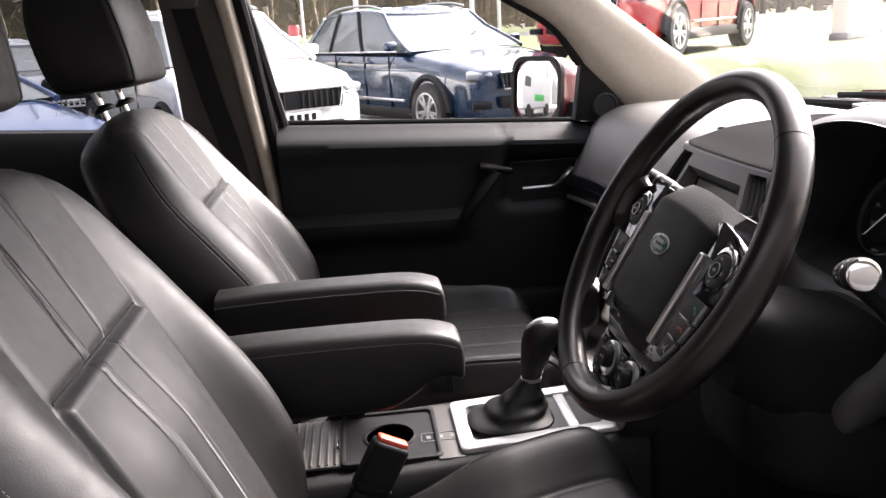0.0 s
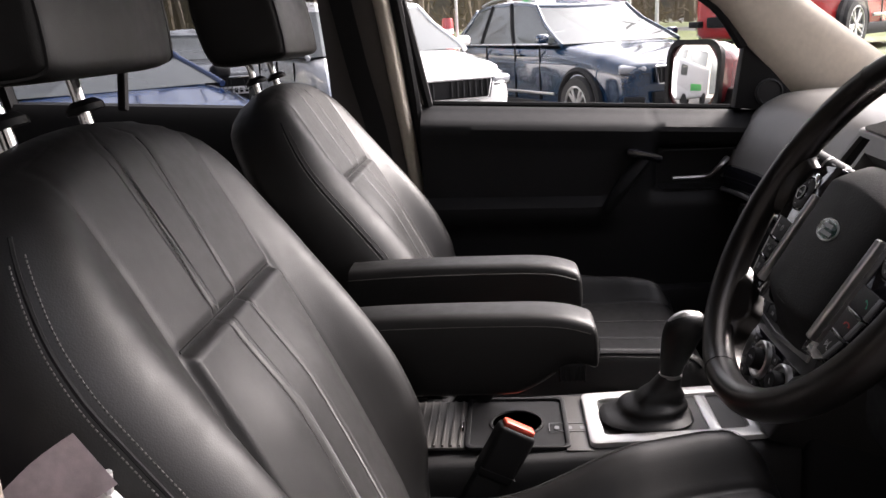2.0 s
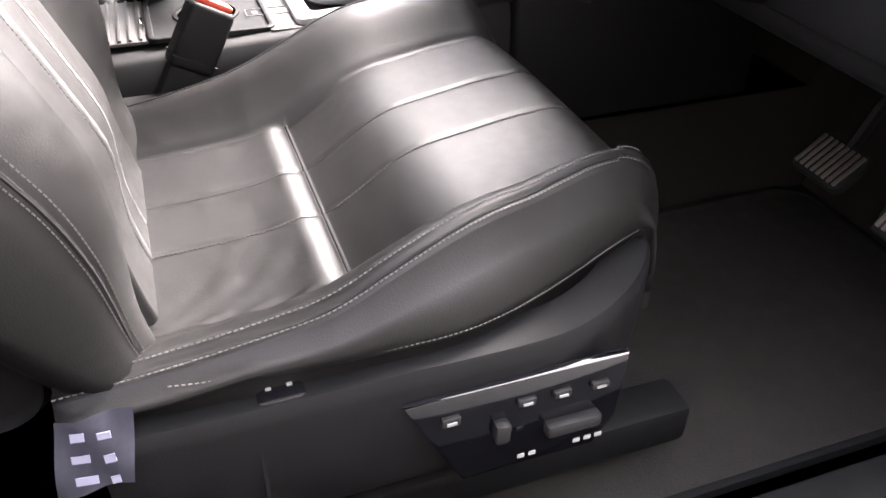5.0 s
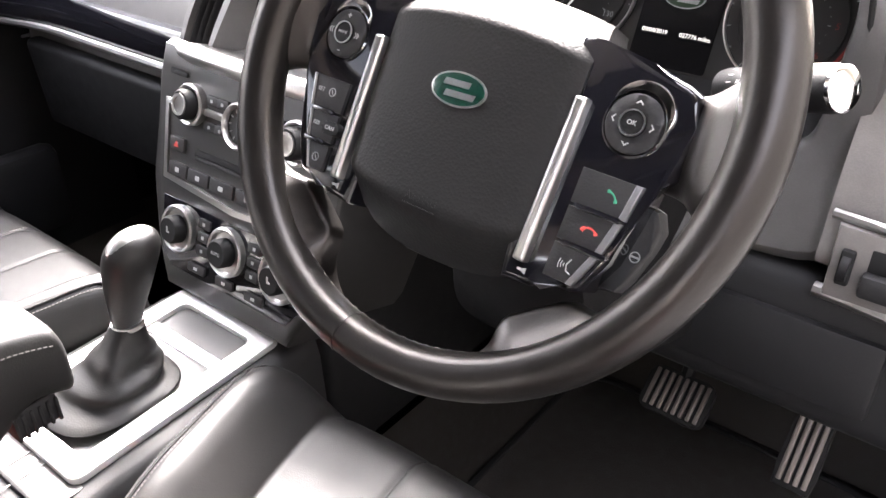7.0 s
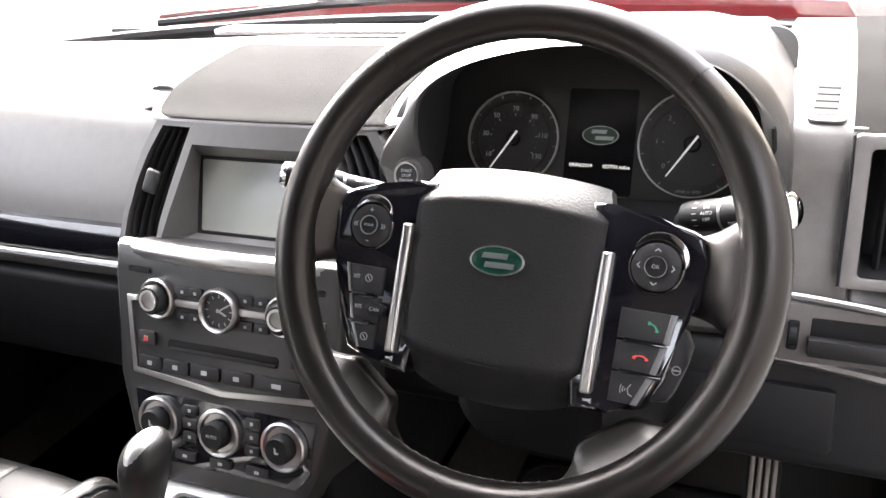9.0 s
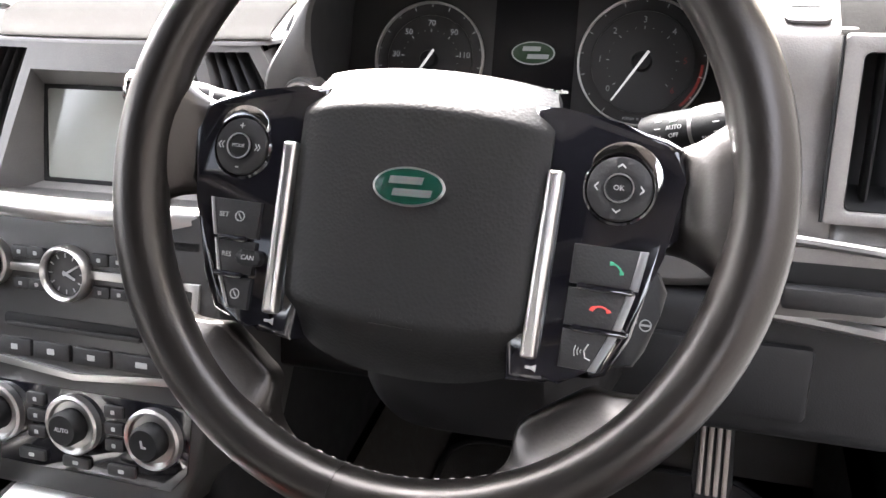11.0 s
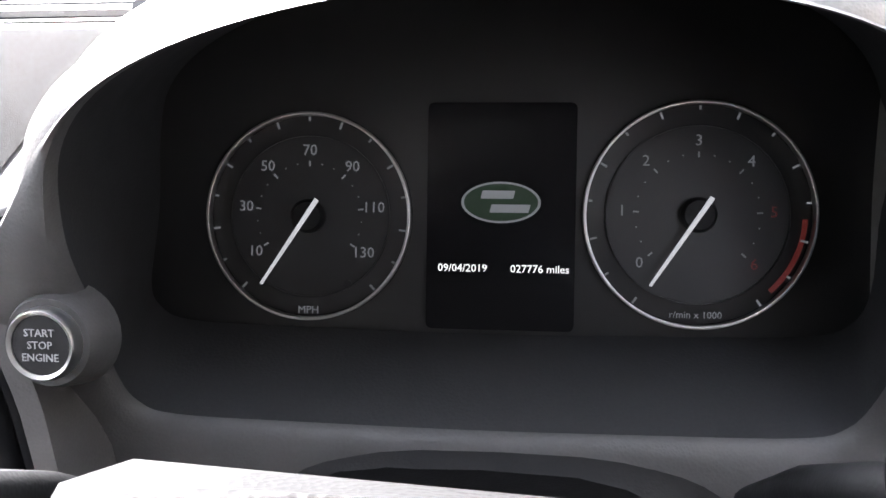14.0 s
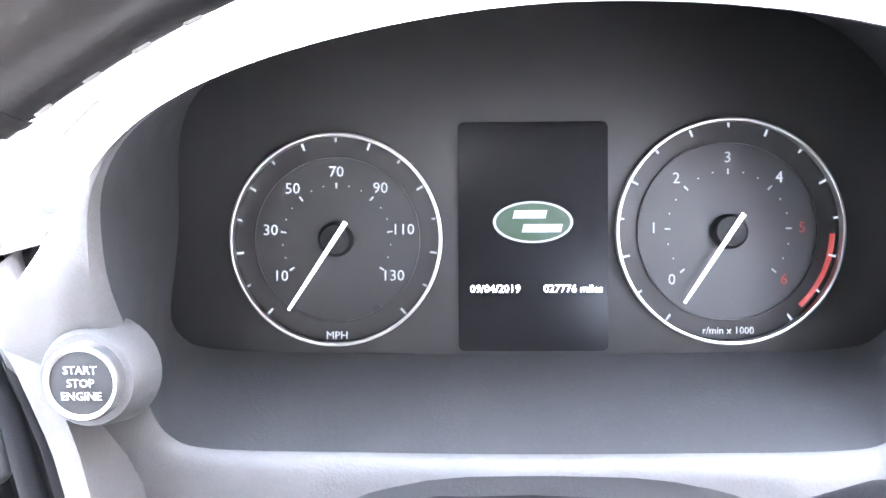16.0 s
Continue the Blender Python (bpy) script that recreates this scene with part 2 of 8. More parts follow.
def part(name, bm, material, parent=None, label="", smooth=True, sharp=40):
    """Links a bmesh as one mesh object under a thing or part."""
    ob = new(name, mesh_of(bm, name, material, smooth, sharp))
    if parent is not None:
        ob.parent = parent
    if label:
        ob["label"] = label
    return ob


def thing(name, label, category, at=None, group="", kind=""):
    ob = new(name)
    ob.empty_display_size = 0.05
    if at is not None:
        ob.matrix_world = at
    return tagged(ob, label, category, group, kind)


def box(bm, cx, cy, cz, sx, sy, sz, bev=0.0, seg=2, rot=None, taper=None):
    r = bmesh.ops.create_cube(bm, size=1.0)
    vs = r["verts"]
    for v in vs:
        v.co = Vector((v.co.x * sx, v.co.y * sy, v.co.z * sz))
        if taper:
            k = 1 + (taper - 1) * (v.co.z / sz + 0.5)
            v.co.x *= k
            v.co.y *= k
    if bev > 0:
        es = list({e for v in vs for e in v.link_edges})
        r2 = bmesh.ops.bevel(bm, geom=es, offset=bev, segments=seg, profile=0.5, affect="EDGES")
        vs = list({v for f in r2["faces"] for v in f.verts} | {v for v in vs if v.is_valid})
    m = Matrix.Translation((cx, cy, cz)) @ (rot if rot is not None else Matrix())
    bmesh.ops.transform(bm, matrix=m, verts=vs)
    return bm


def boxed(*a, **k):
    return box(bmesh.new(), *a, **k)


def sheet(bm, pts, close_u=False, close_v=False, caps=False):
    """Faces through a grid of points, rows by columns."""
    rows = [[bm.verts.new(p) for p in row] for row in pts]
    n, m = len(rows), len(rows[0])
    for i in range(n if close_u else n - 1):
        for j in range(m if close_v else m - 1):
            a, b = rows[i], rows[(i + 1) % n]
            bm.faces.new((a[j], a[(j + 1) % m], b[(j + 1) % m], b[j]))
    if caps:
        bm.faces.new(rows[0][::-1])
        bm.faces.new(rows[-1])
    return bm


def turned(bm, profile, seg=40, m=None):
    """A body turned about z from (radius, height) pairs."""
    pts = [[(r * math.cos(2 * math.pi * k / seg), r * math.sin(2 * math.pi * k / seg), h) for k in range(seg)] for r, h in profile]
    b2 = bmesh.new()
    sheet(b2, pts, close_v=True)
    if profile[0][0] > 1e-5:
        b2.faces.new(b2.verts[:seg])
    if profile[-1][0] > 1e-5:
        b2.verts.ensure_lookup_table()
        b2.faces.new([b2.verts[i] for i in range(len(b2.verts) - seg, len(b2.verts))])
    bmesh.ops.remove_doubles(b2, verts=b2.verts[:], dist=1e-6)
    if m is not None:
        bmesh.ops.transform(b2, matrix=m, verts=b2.verts[:])
    me = bpy.data.meshes.new("tmp")
    b2.to_mesh(me)
    b2.free()
    bm.from_mesh(me)
    bpy.data.meshes.remove(me)
    return bm


def smooth_line(pts, n, closed=False):
    """n points along a Catmull-Rom line through pts."""
    p = [Vector(q) for q in pts]
    k = len(p)
    out = []
    spans = k if closed else k - 1
    for i in range(n):
        u = i / (n if closed else n - 1) * spans
        s = min(int(u), spans - 1)
        f = u - s
        if closed:
            a, b, c, d = (p[(s + o) % k] for o in (-1, 0, 1, 2))
        else:
            a, b, c, d = p[max(s - 1, 0)], p[s], p[min(s + 1, k - 1)], p[min(s + 2, k - 1)]
        out.append(0.5 * ((2 * b) + (c - a) * f + (2 * a - 5 * b + 4 * c - d) * f * f + (3 * b - a - 3 * c + d) * f ** 3))
    return out


def tube(bm, line, radius, seg=10, closed=False, flat=1.0, up=(0, 0, 1)):
    """A round or flattened bar along a line of points. radius: one number or a function of 0..1."""
    n = len(line)
    rings = []
    for i, p in enumerate(line):
        a = line[(i - 1) % n] if closed or i > 0 else line[i]
        b = line[(i + 1) % n] if closed or i < n - 1 else line[i]
        t = (Vector(b) - Vector(a)).normalized()
        s = t.cross(Vector(up))
        if s.length < 1e-4:
            s = t.cross(Vector((1, 0, 0)))
        s.normalize()
        w = s.cross(t)
        r = radius(i / max(n - 1, 1)) if callable(radius) else radius
        rings.append([Vector(p) + s * (r * math.cos(2 * math.pi * k / seg)) + w * (r * flat * math.sin(2 * math.pi * k / seg)) for k in range(seg)])
    return sheet(bm, rings, close_u=closed, close_v=True, caps=not closed)


def slab(bm, outline, thick, bev=0.0, m=None, seg=2):
    """A plate: an outline of (x, y) pulled up by thick along z, with softened edges."""
    b2 = bmesh.new()
    lo = [b2.verts.new((x, y, 0)) for x, y in outline]
    hi = [b2.verts.new((x, y, thick)) for x, y in outline]
    n = len(lo)
    top = b2.faces.new(hi)
    b2.faces.new(lo[::-1])
    for i in range(n):
        b2.faces.new((lo[i], lo[(i + 1) % n], hi[(i + 1) % n], hi[i]))
    if bev:
        bmesh.ops.bevel(b2, geom=list(top.edges), offset=bev, segments=seg, profile=0.5, affect="EDGES")
    bmesh.ops.recalc_face_normals(b2, faces=b2.faces[:])
    if m is not None:
        bmesh.ops.transform(b2, matrix=m, verts=b2.verts[:])
    me = bpy.data.meshes.new("tmp")
    b2.to_mesh(me)
    b2.free()
    bm.from_mesh(me)
    bpy.data.meshes.remove(me)
    return bm


def rounded(w, h, r, n=5, cx=0.0, cy=0.0):
    """Outline of a rectangle with round corners."""
    out = []
    for k, (sx, sy) in enumerate(((1, 1), (-1, 1), (-1, -1), (1, -1))):
        for i in range(n + 1):
            a = math.pi / 2 * (k + i / n)
            out.append((cx + sx * (w / 2 - r) + r * math.cos(a), cy + sy * (h / 2 - r) + r * math.sin(a)))
    return out


def ring_plate(bm, outer, inner, thick, m=None, bev=0.0):
    """A flat frame between two outlines of the same length."""
    b2 = bmesh.new()
    n = len(outer)
    a = [b2.verts.new((*p, 0)) for p in outer]
    b = [b2.verts.new((*p, thick)) for p in outer]
    c = [b2.verts.new((*p, thick)) for p in inner]
    d = [b2.verts.new((*p, 0)) for p in inner]
    for i in range(n):
        j = (i + 1) % n
        for p, q in ((a, b), (b, c), (c, d), (d, a)):
            b2.faces.new((p[i], p[j], q[j], q[i]))
    if bev:
        es = [e for e in b2.edges if abs(e.verts[0].co.z - thick) < 1e-6 and abs(e.verts[1].co.z - thick) < 1e-6
              and ((e.verts[0] in b and e.verts[1] in b) or (e.verts[0] in c and e.verts[1] in c))]
        bmesh.ops.bevel(b2, geom=es, offset=bev, segments=2, profile=0.5, affect="EDGES")
    bmesh.ops.recalc_face_normals(b2, faces=b2.faces[:])
    if m is not None:
        bmesh.ops.transform(b2, matrix=m, verts=b2.verts[:])
    me = bpy.data.meshes.new("tmp")
    b2.to_mesh(me)
    b2.free()
    bm.from_mesh(me)
    bpy.data.meshes.remove(me)
    return bm


def words(name, text, size, m, material, parent, label="", align="CENTER", shear=0.0):
    """Raised lettering in the built-in typeface, as a mesh."""
    cu = bpy.data.curves.new("text", "FONT")
    cu.body, cu.size, cu.align_x, cu.align_y, cu.extrude = text, size, align, "CENTER", 0.00015
    cu.resolution_u, cu.shear = 2, shear
    tmp = bpy.data.objects.new("tmp", cu)
    scene.collection.objects.link(tmp)
    me = bpy.data.meshes.new_from_object(tmp.evaluated_get(bpy.context.evaluated_depsgraph_get()))
    bpy.data.objects.remove(tmp)
    bpy.data.curves.remove(cu)
    me.materials.clear()
    me.materials.append(material)
    ob = new(name, me)
    ob.parent = parent
    ob.matrix_local = m
    if label:
        ob["label"] = label
    return ob


def sstep(a, b, x):
    t = min(1, max(0, (x - a) / (b - a)))
    return t * t * (3 - 2 * t)


def bumpf(x, c, w):
    return math.exp(-((x - c) / w) ** 2)

# ---- the car's cabin (setting) ----
def side_x(z, s=-1):
    """Inner face of the body side, leaning in above the waistline."""
    return s * (0.80 - 0.30 * max(0.0, z - 1.07))


def band(bm, la, lb, s, bulge=0.02, thick=0.035, n=26, cols=8, out=0.0):
    """A pillar trim between two lines of (y, z), rounded towards the cabin."""
    a, b = smooth_line([(0, y, z) for y, z in la], n), smooth_line([(0, y, z) for y, z in lb], n)
    rows = []
    for p, q in zip(a, b):
        row = []
        for k in range(cols + 1):
            f = k / cols
            y, z = p.y + (q.y - p.y) * f, p.z + (q.z - p.z) * f
            row.append((side_x(z, s) - s * (bulge * (1 - (2 * f - 1) ** 4) - out), y, z))
        for f in (1, 0):
            y, z = p.y + (q.y - p.y) * f, p.z + (q.z - p.z) * f
            row.append((side_x(z, s) + s * thick, y, z))
        rows.append(row)
    return sheet(bm, rows, close_v=True, caps=True)


A_EDGE = [(-0.20, 1.506), (-0.112, 1.455), (0.035, 1.374), (0.153, 1.304), (0.235, 1.214), (0.33, 1.12), (0.40, 1.04), (0.44, 0.94)]
S_EDGE = [(-0.09, 1.575), (0.006, 1.524), (0.12, 1.455), (0.211, 1.40), (0.421, 1.255), (0.527, 1.183), (0.63, 1.10), (0.67, 1.0)]
for s, tag in ((-1, "west"), (1, "east")):
    wall = tagged(part("wall_" + tag + "_front_pillar", band(bmesh.new(), A_EDGE, S_EDGE, s, 0.028), CREAM), "cream cloth-covered front roof pillar beside the windscreen", "pillar", kind="structure")

# middle pillars with the door seals
P_FRONT = [(-0.60, 1.60), (-0.585, 1.541), (-0.555, 1.36), (-0.53, 1.106), (-0.505, 0.9), (-0.46, 0.62), (-0.42, 0.44)]
P_REAR = [(-0.735, 1.60), (-0.722, 1.545), (-0.712, 1.36), (-0.712, 1.10), (-0.74, 0.9), (-0.76, 0.62), (-0.74, 0.44)]
pil = tagged(part("wall_west_middle_pillar", band(bmesh.new(), P_FRONT, P_REAR, -1, 0.03), HEADLINER), "grey cloth-trimmed middle pillar carrying the seat belt", "pillar", kind="structure")
part("edge_trim", band(bmesh.new(), [(y + 0.004, z) for y, z in P_FRONT[:5]], [(y - 0.036 + 0.002 * i, z) for i, (y, z) in enumerate(P_FRONT[:5])], -1, 0.024, 0.01, out=-0.024), CREAM, pil, "pale cream door-opening trim")
part("door_seal", tube(bmesh.new(), smooth_line([(side_x(z) + 0.015, y + 0.018, z) for y, z in P_FRONT], 30), 0.014, 8), RUBBER, pil, "black rubber door seal")
# the driver's side: the door stands open, so its seal, edge trim and jamb show
J_EDGE = [(-0.545, 1.60), (-0.527, 1.46), (-0.523, 1.363), (-0.532, 1.217), (-0.535, 1.06), (-0.529, 0.94), (-0.516, 0.86), (-0.495, 0.73), (-0.455, 0.60), (-0.38, 0.50)]
jamb = tagged(part("wall_east_middle_pillar", band(bmesh.new(), [(y - 0.075, z) for y, z in J_EDGE], [(-0.80, z) for y, z in J_EDGE], 1, 0.03, out=0.0), PLASTIC_GREY), "dark trimmed middle pillar beside the open driver's doorway", "pillar", kind="structure")


def jamb_band(x0, x1, y0, y1, xl=0.16, first=0, last=50):
    """A vertical strip following the doorway edge, between two depths and two offsets."""
    line = smooth_line([(0, y, z) for y, z in J_EDGE], 50)
    rows = []
    for p in line[first:last]:
        lean = xl * max(0.0, p.z - 1.3) + 0.05 * max(0.0, 0.62 - p.z)
        rows.append([(x0 - lean, p.y + y0, p.z), (x0 - lean + 0.004, p.y + y0 + 0.005, p.z), (x1 - lean - 0.004, p.y + y0 + 0.005, p.z), (x1 - lean, p.y + y0, p.z), (x1 - lean, p.y + y1, p.z), (x0 - lean, p.y + y1, p.z)])
    return sheet(bmesh.new(), rows, close_v=True, caps=True)


part("edge_trim", jamb_band(0.793, 0.804, -0.027, -0.08, 0.16, 0, 27), BEIGE, jamb, "pale cream door-opening trim")
part("lower_edge_trim", jamb_band(0.792, 0.804, -0.022, -0.08, 0.16, 27, 50), PLASTIC_GREY, jamb, "scuffed dark lower door-opening trim")
part("door_seal", jamb_band(0.806, 0.835, -0.024, -0.06), RUBBER, jamb, "black rubber door seal")
part("painted_jamb", jamb_band(0.838, 0.885, -0.034, -0.08), JAMB, jamb, "dark red painted door jamb")
part("outer_skin", jamb_band(0.888, 0.925, -0.046, -0.2), JAMB, jamb, "dark red painted body edge")

# floor, sill, tunnel, bulkhead, tail
floor_rows = []
for y in np.linspace(-2.0, 0.62, 14):
    row = []
    for x in (-0.86, -0.76, -0.74, -0.66, -0.18, -0.13, 0.13, 0.18, 0.66, 0.74, 0.76, 0.86):
        z = 0.36
        if abs(x) > 0.75:
            z = 0.47
        elif abs(x) < 0.15:
            z = 0.52
        row.append((x, float(y), z))
    floor_rows.append(row)
floor_rows.append([(x, 0.80, z + 0.42 if abs(x) < 0.75 else z + 0.3) for x, _, z in floor_rows[-1]])
floor_bm = sheet(bmesh.new(), floor_rows)
bmesh.ops.solidify(floor_bm, geom=floor_bm.faces[:], thickness=0.04)
floor = tagged(part("floor", floor_bm, CARPET), "black carpeted car floor with raised sills", "floor", kind="structure")
sill_bm = boxed(0.80, -0.1, 0.478, 0.09, 1.1, 0.012, 0.004)
part("sill_plate", sill_bm, PLASTIC, floor, "scuffed black plastic sill plate")
for s, tag in ((-1, "west"), (1, "east")):
    tagged(part("wall_" + tag + "_kick_panel", boxed(s * 0.815, 0.62, 0.70, 0.05, 0.60, 0.76, 0.01), PLASTIC), "black kick panel closing the footwell side", "kick panel", kind="structure")
tagged(part("wall_north", boxed(0, 0.90, 0.70, 1.66, 0.05, 0.78, 0.01), PLASTIC), "black bulkhead behind the dashboard", "bulkhead", kind="structure")
tail = tagged(part("wall_south", boxed(0, -2.05, 0.95, 1.5, 0.06, 1.2, 0.02), PLASTIC), "dark tailgate trim closing the cabin", "wall", kind="structure")

# roof lining with two roof-glass openings
OPENINGS = ((-0.66, -0.25), (-1.32, -0.83))
ys = sorted({-2.05, -1.9, -1.6, -1.32, -1.07, -0.83, -0.74, -0.66, -0.45, -0.25, -0.16, -0.05, 0.02})
xs = [-0.655, -0.62, -0.56, -0.5, -0.42, -0.3, -0.15, 0, 0.15, 0.3, 0.42, 0.5, 0.56, 0.62, 0.655]


def roof_z(x, y):
    z = 1.615 - 0.07 * sstep(0.46, 0.66, abs(x))
    return z - 0.075 * sstep(-0.3, 0.05, y) - 0.04 * sstep(-1.2, -2.0, y)


rb = bmesh.new()
gv = [[rb.verts.new((x, y, roof_z(x, y))) for x in xs] for y in ys]
for i in range(len(ys) - 1):
    for j in range(len(xs) - 1):
        yc, xc = (ys[i] + ys[i + 1]) / 2, (xs[j] + xs[j + 1]) / 2
        if abs(xc) < 0.50 and any(a < yc < b for a, b in OPENINGS):
            continue
        rb.faces.new((gv[i][j], gv[i][j + 1], gv[i + 1][j + 1], gv[i + 1][j]))
bmesh.ops.solidify(rb, geom=rb.faces[:], thickness=-0.05)
box(rb, 0, -0.745, 1.598, 1.0, 0.165, 0.05, 0.02, 4)
ceiling = tagged(part("ceiling", rb, HEADLINER), "grey cloth roof lining with twin glass panels", "ceiling", kind="structure")
for n, (a, b) in enumerate(OPENINGS):
    win = thing("window_%d" % (n + 1), "tinted roof glass panel in a black frame", "roof window", kind="structure")
    c_, d_ = (-0.625, -0.375) if n == 0 else (-1.10, -0.93)
    fr = ring_plate(bmesh.new(), rounded(1.05, b - a + 0.05, 0.02, cy=(a + b) / 2), rounded(0.20, d_ - c_, 0.03, cx=-0.275, cy=(c_ + d_) / 2), 0.012, Matrix.Translation((0, 0, 1.606)))
    part("window_frame", fr, PLASTIC, win, "black frame and drawn blind")
    for y_ in (a + 0.03, b - 0.03):
        part("guide_rail", tube(bmesh.new(), [(-0.46, y_, 1.612), (0.46, y_, 1.612)], 0.008, 6), PLASTIC_GREY, win)
    pane = part("pane", boxed(0, (a + b) / 2, 1.674, 1.02, b - a + 0.06, 0.006), GLASS_DARK, win)
    pane.visible_shadow = False

# side windows' upper rails, west side
rail = [(y, z) for y, z in ((-2.0, 1.585), (-1.3, 1.578), (-0.72, 1.552), (-0.571, 1.541), (-0.454, 1.541), (-0.317, 1.531), (-0.196, 1.506), (-0.09, 1.44))]
for s, tag in ((-1, "west"), (1, "east")):
    up = [(y, z + (0.06 if y < -0.2 else 0.09)) for y, z in rail]
    tagged(part("wall_" + tag + "_roof_rail", band(bmesh.new(), rail, up, s, 0.02, n=40), HEADLINER), "grey cloth roof rail above the side windows", "roof rail", kind="structure")
grab_h = thing("grab_handle", "folded grey grab handle on the roof rail", "handle")
part("grip", boxed(-0.645, -0.37, 1.583, 0.02, 0.2, 0.022, 0.008), HEADLINER, grab_h)
for y in (-0.46, -0.28):
    part("mount", boxed(-0.65, y, 1.583, 0.03, 0.03, 0.03, 0.008), HEADLINER, grab_h)

# ---- passenger door ----
def door_face(y, z):
    """Depth of the door lining at (y, z)."""
    x = -0.735
    x -= 0.065 * sstep(1.03, 1.085, z)
    x += 0.018 * sstep(0.0, 0.05, y) * sstep(0.86, 0.9, z) * (1 - sstep(1.0, 1.05, z)) * -1
    arm = sstep(0.80, 0.845, z) * (1 - sstep(0.865, 0.885, z)) * (1 - sstep(-0.12, -0.02, y))
    x += 0.028 * arm
    x -= 0.03 * sstep(0.895, 0.90, z) * (1 - sstep(0.985, 1.0, z)) * sstep(0.03, 0.05, y) * (1 - sstep(0.24, 0.26, y))
    x += 0.03 * sstep(0.62, 0.58, z) * 0 + 0.025 * (1 - sstep(0.5, 0.68, z))
    x += 0.01 * bumpf(z, 1.03, 0.03)
    x -= 0.004 * bumpf(y, 0.028 + (1.07 - z) * 0.35, 0.004) * sstep(0.93, 0.95, z)
    return x


def waist(y):
    return 1.088 - 0.055 * (y + 0.1)


zs = [0.47, 0.52, 0.58, 0.62, 0.68, 0.74, 0.79, 0.81, 0.825, 0.84, 0.855, 0.865, 0.875, 0.885, 0.893, 0.898, 0.903, 0.92, 0.95, 0.975, 0.985, 0.993, 1.0, 1.015, 1.03, 1.04, 1.05, 1.06, 1.068, 1.075]
dys = [float(v) for v in np.linspace(-0.50, 0.37, 88)]
rows = []
for y in dys:
    k = waist(y) / 1.075
    row = [(door_face(y, z), y, z * (1 + (k - 1) * sstep(0.7, 1.075, z))) for z in zs]
    row += [(-0.84, y, waist(y)), (-0.90, y, waist(y) - 0.02), (-0.93, y, 0.9), (-0.90, y, 0.47)]
    rows.append(row)
door = tagged(part("door_1", sheet(bmesh.new(), rows, close_v=True, caps=True), PLASTIC), "closed passenger door with black moulded lining", "car door", kind="structure")
part("waist_seal", tube(bmesh.new(), [(-0.806, y, waist(y) + 0.004) for y in np.linspace(-0.50, 0.24, 12)], 0.007, 6), RUBBER, door, "black window seal")
hb = bmesh.new()
tube(hb, smooth_line([(-0.735, 0.195, 0.968), (-0.722, 0.178, 0.955), (-0.73, 0.16, 0.933), (-0.735, 0.14, 0.927), (-0.738, 0.075, 0.925)], 16), lambda f: 0.0075 - 0.002 * f, 8, flat=0.8)
part("door_handle", hb, SATIN, door, "satin chrome door release lever")
part("handle_cup", ring_plate(bmesh.new(), rounded(0.212, 0.094, 0.02), rounded(0.204, 0.086, 0.018), 0.003, Matrix.Translation((-0.747, 0.145, 0.943)) @ pose(0, 0, 0, 90, 0, 90), 0.001), PLASTIC, door)
part("pull_pocket", boxed(-0.715, 0.005, 0.985, 0.035, 0.085, 0.02, 0.008, rot=pose(0, 0, 0, -14)), PIANO, door, "glossy black pull-handle top")
pull = tube(bmesh.new(), smooth_line([(-0.726, 0.012, 0.98), (-0.716, -0.022, 0.94), (-0.714, -0.05, 0.90), (-0.722, -0.07, 0.865)], 14), 0.026, 12, flat=0.6)
part("pull_handle", pull, PLASTIC, door, "slanted black pull handle")
part("map_pocket", boxed(-0.705, -0.08, 0.60, 0.05, 0.6, 0.16, 0.02), PLASTIC, door, "moulded lower storage pocket")
part("lock_tab", boxed(-0.726, 0.235, 0.86, 0.006, 0.018, 0.005, 0.002), SILVER, door, "small pale switch mark")

# mirror corner of the door
tri = bmesh.new()
slab(tri, [(0.215, 1.076), (0.232, 1.225), (0.30, 1.15), (0.345, 1.10), (0.375, 1.055)], 0.03, 0.006, Matrix(((0, 0, 1, -0.80), (1, 0, 0, 0), (0, 1, 0, 0), (0, 0, 0, 1))))
part("mirror_corner", tri, PLASTIC, door, "black triangular mirror cover with tweeter")
tw = turned(bmesh.new(), [(0.031, 0), (0.031, 0.006), (0.027, 0.008), (0.024, 0.004), (0.0, 0.005)], 24, Matrix.Translation((-0.771, 0.29, 1.108)) @ pose(0, 0, 0, 0, 90, 0))
part("tweeter", tw, PLASTIC_GREY, door, "round speaker grille")
frame_line = [(side_x(z) - 0.012, y, z) for y, z in ((-0.485, 1.10), (-0.52, 1.3), (-0.56, 1.53), (-0.50, 1.548), (-0.40, 1.545), (-0.30, 1.536), (-0.19, 1.507), (-0.10, 1.452), (0.04, 1.375), (0.155, 1.305), (0.228, 1.215))]
part("window_surround", tube(bmesh.new(), smooth_line(frame_line, 60), 0.014, 8), RUBBER, door, "black window surround")
side_win = thing("window_3", "raised front passenger window glass", "car window", kind="structure")
gw = bmesh.new()
pts = [(y, z) for y, z in ((-0.50, 1.06), (-0.575, 1.55), (-0.45, 1.55), (-0.317, 1.54), (-0.196, 1.515), (-0.112, 1.463), (0.035, 1.382), (0.153, 1.312), (0.225, 1.222), (0.24, 1.04))]
gw.faces.new([gw.verts.new((side_x(z) - 0.03, y, z)) for y, z in pts])
bmesh.ops.solidify(gw, geom=gw.faces[:], thickness=0.004)
g = part("pane", gw, GLASS, side_win, smooth=False)
g.visible_shadow = False

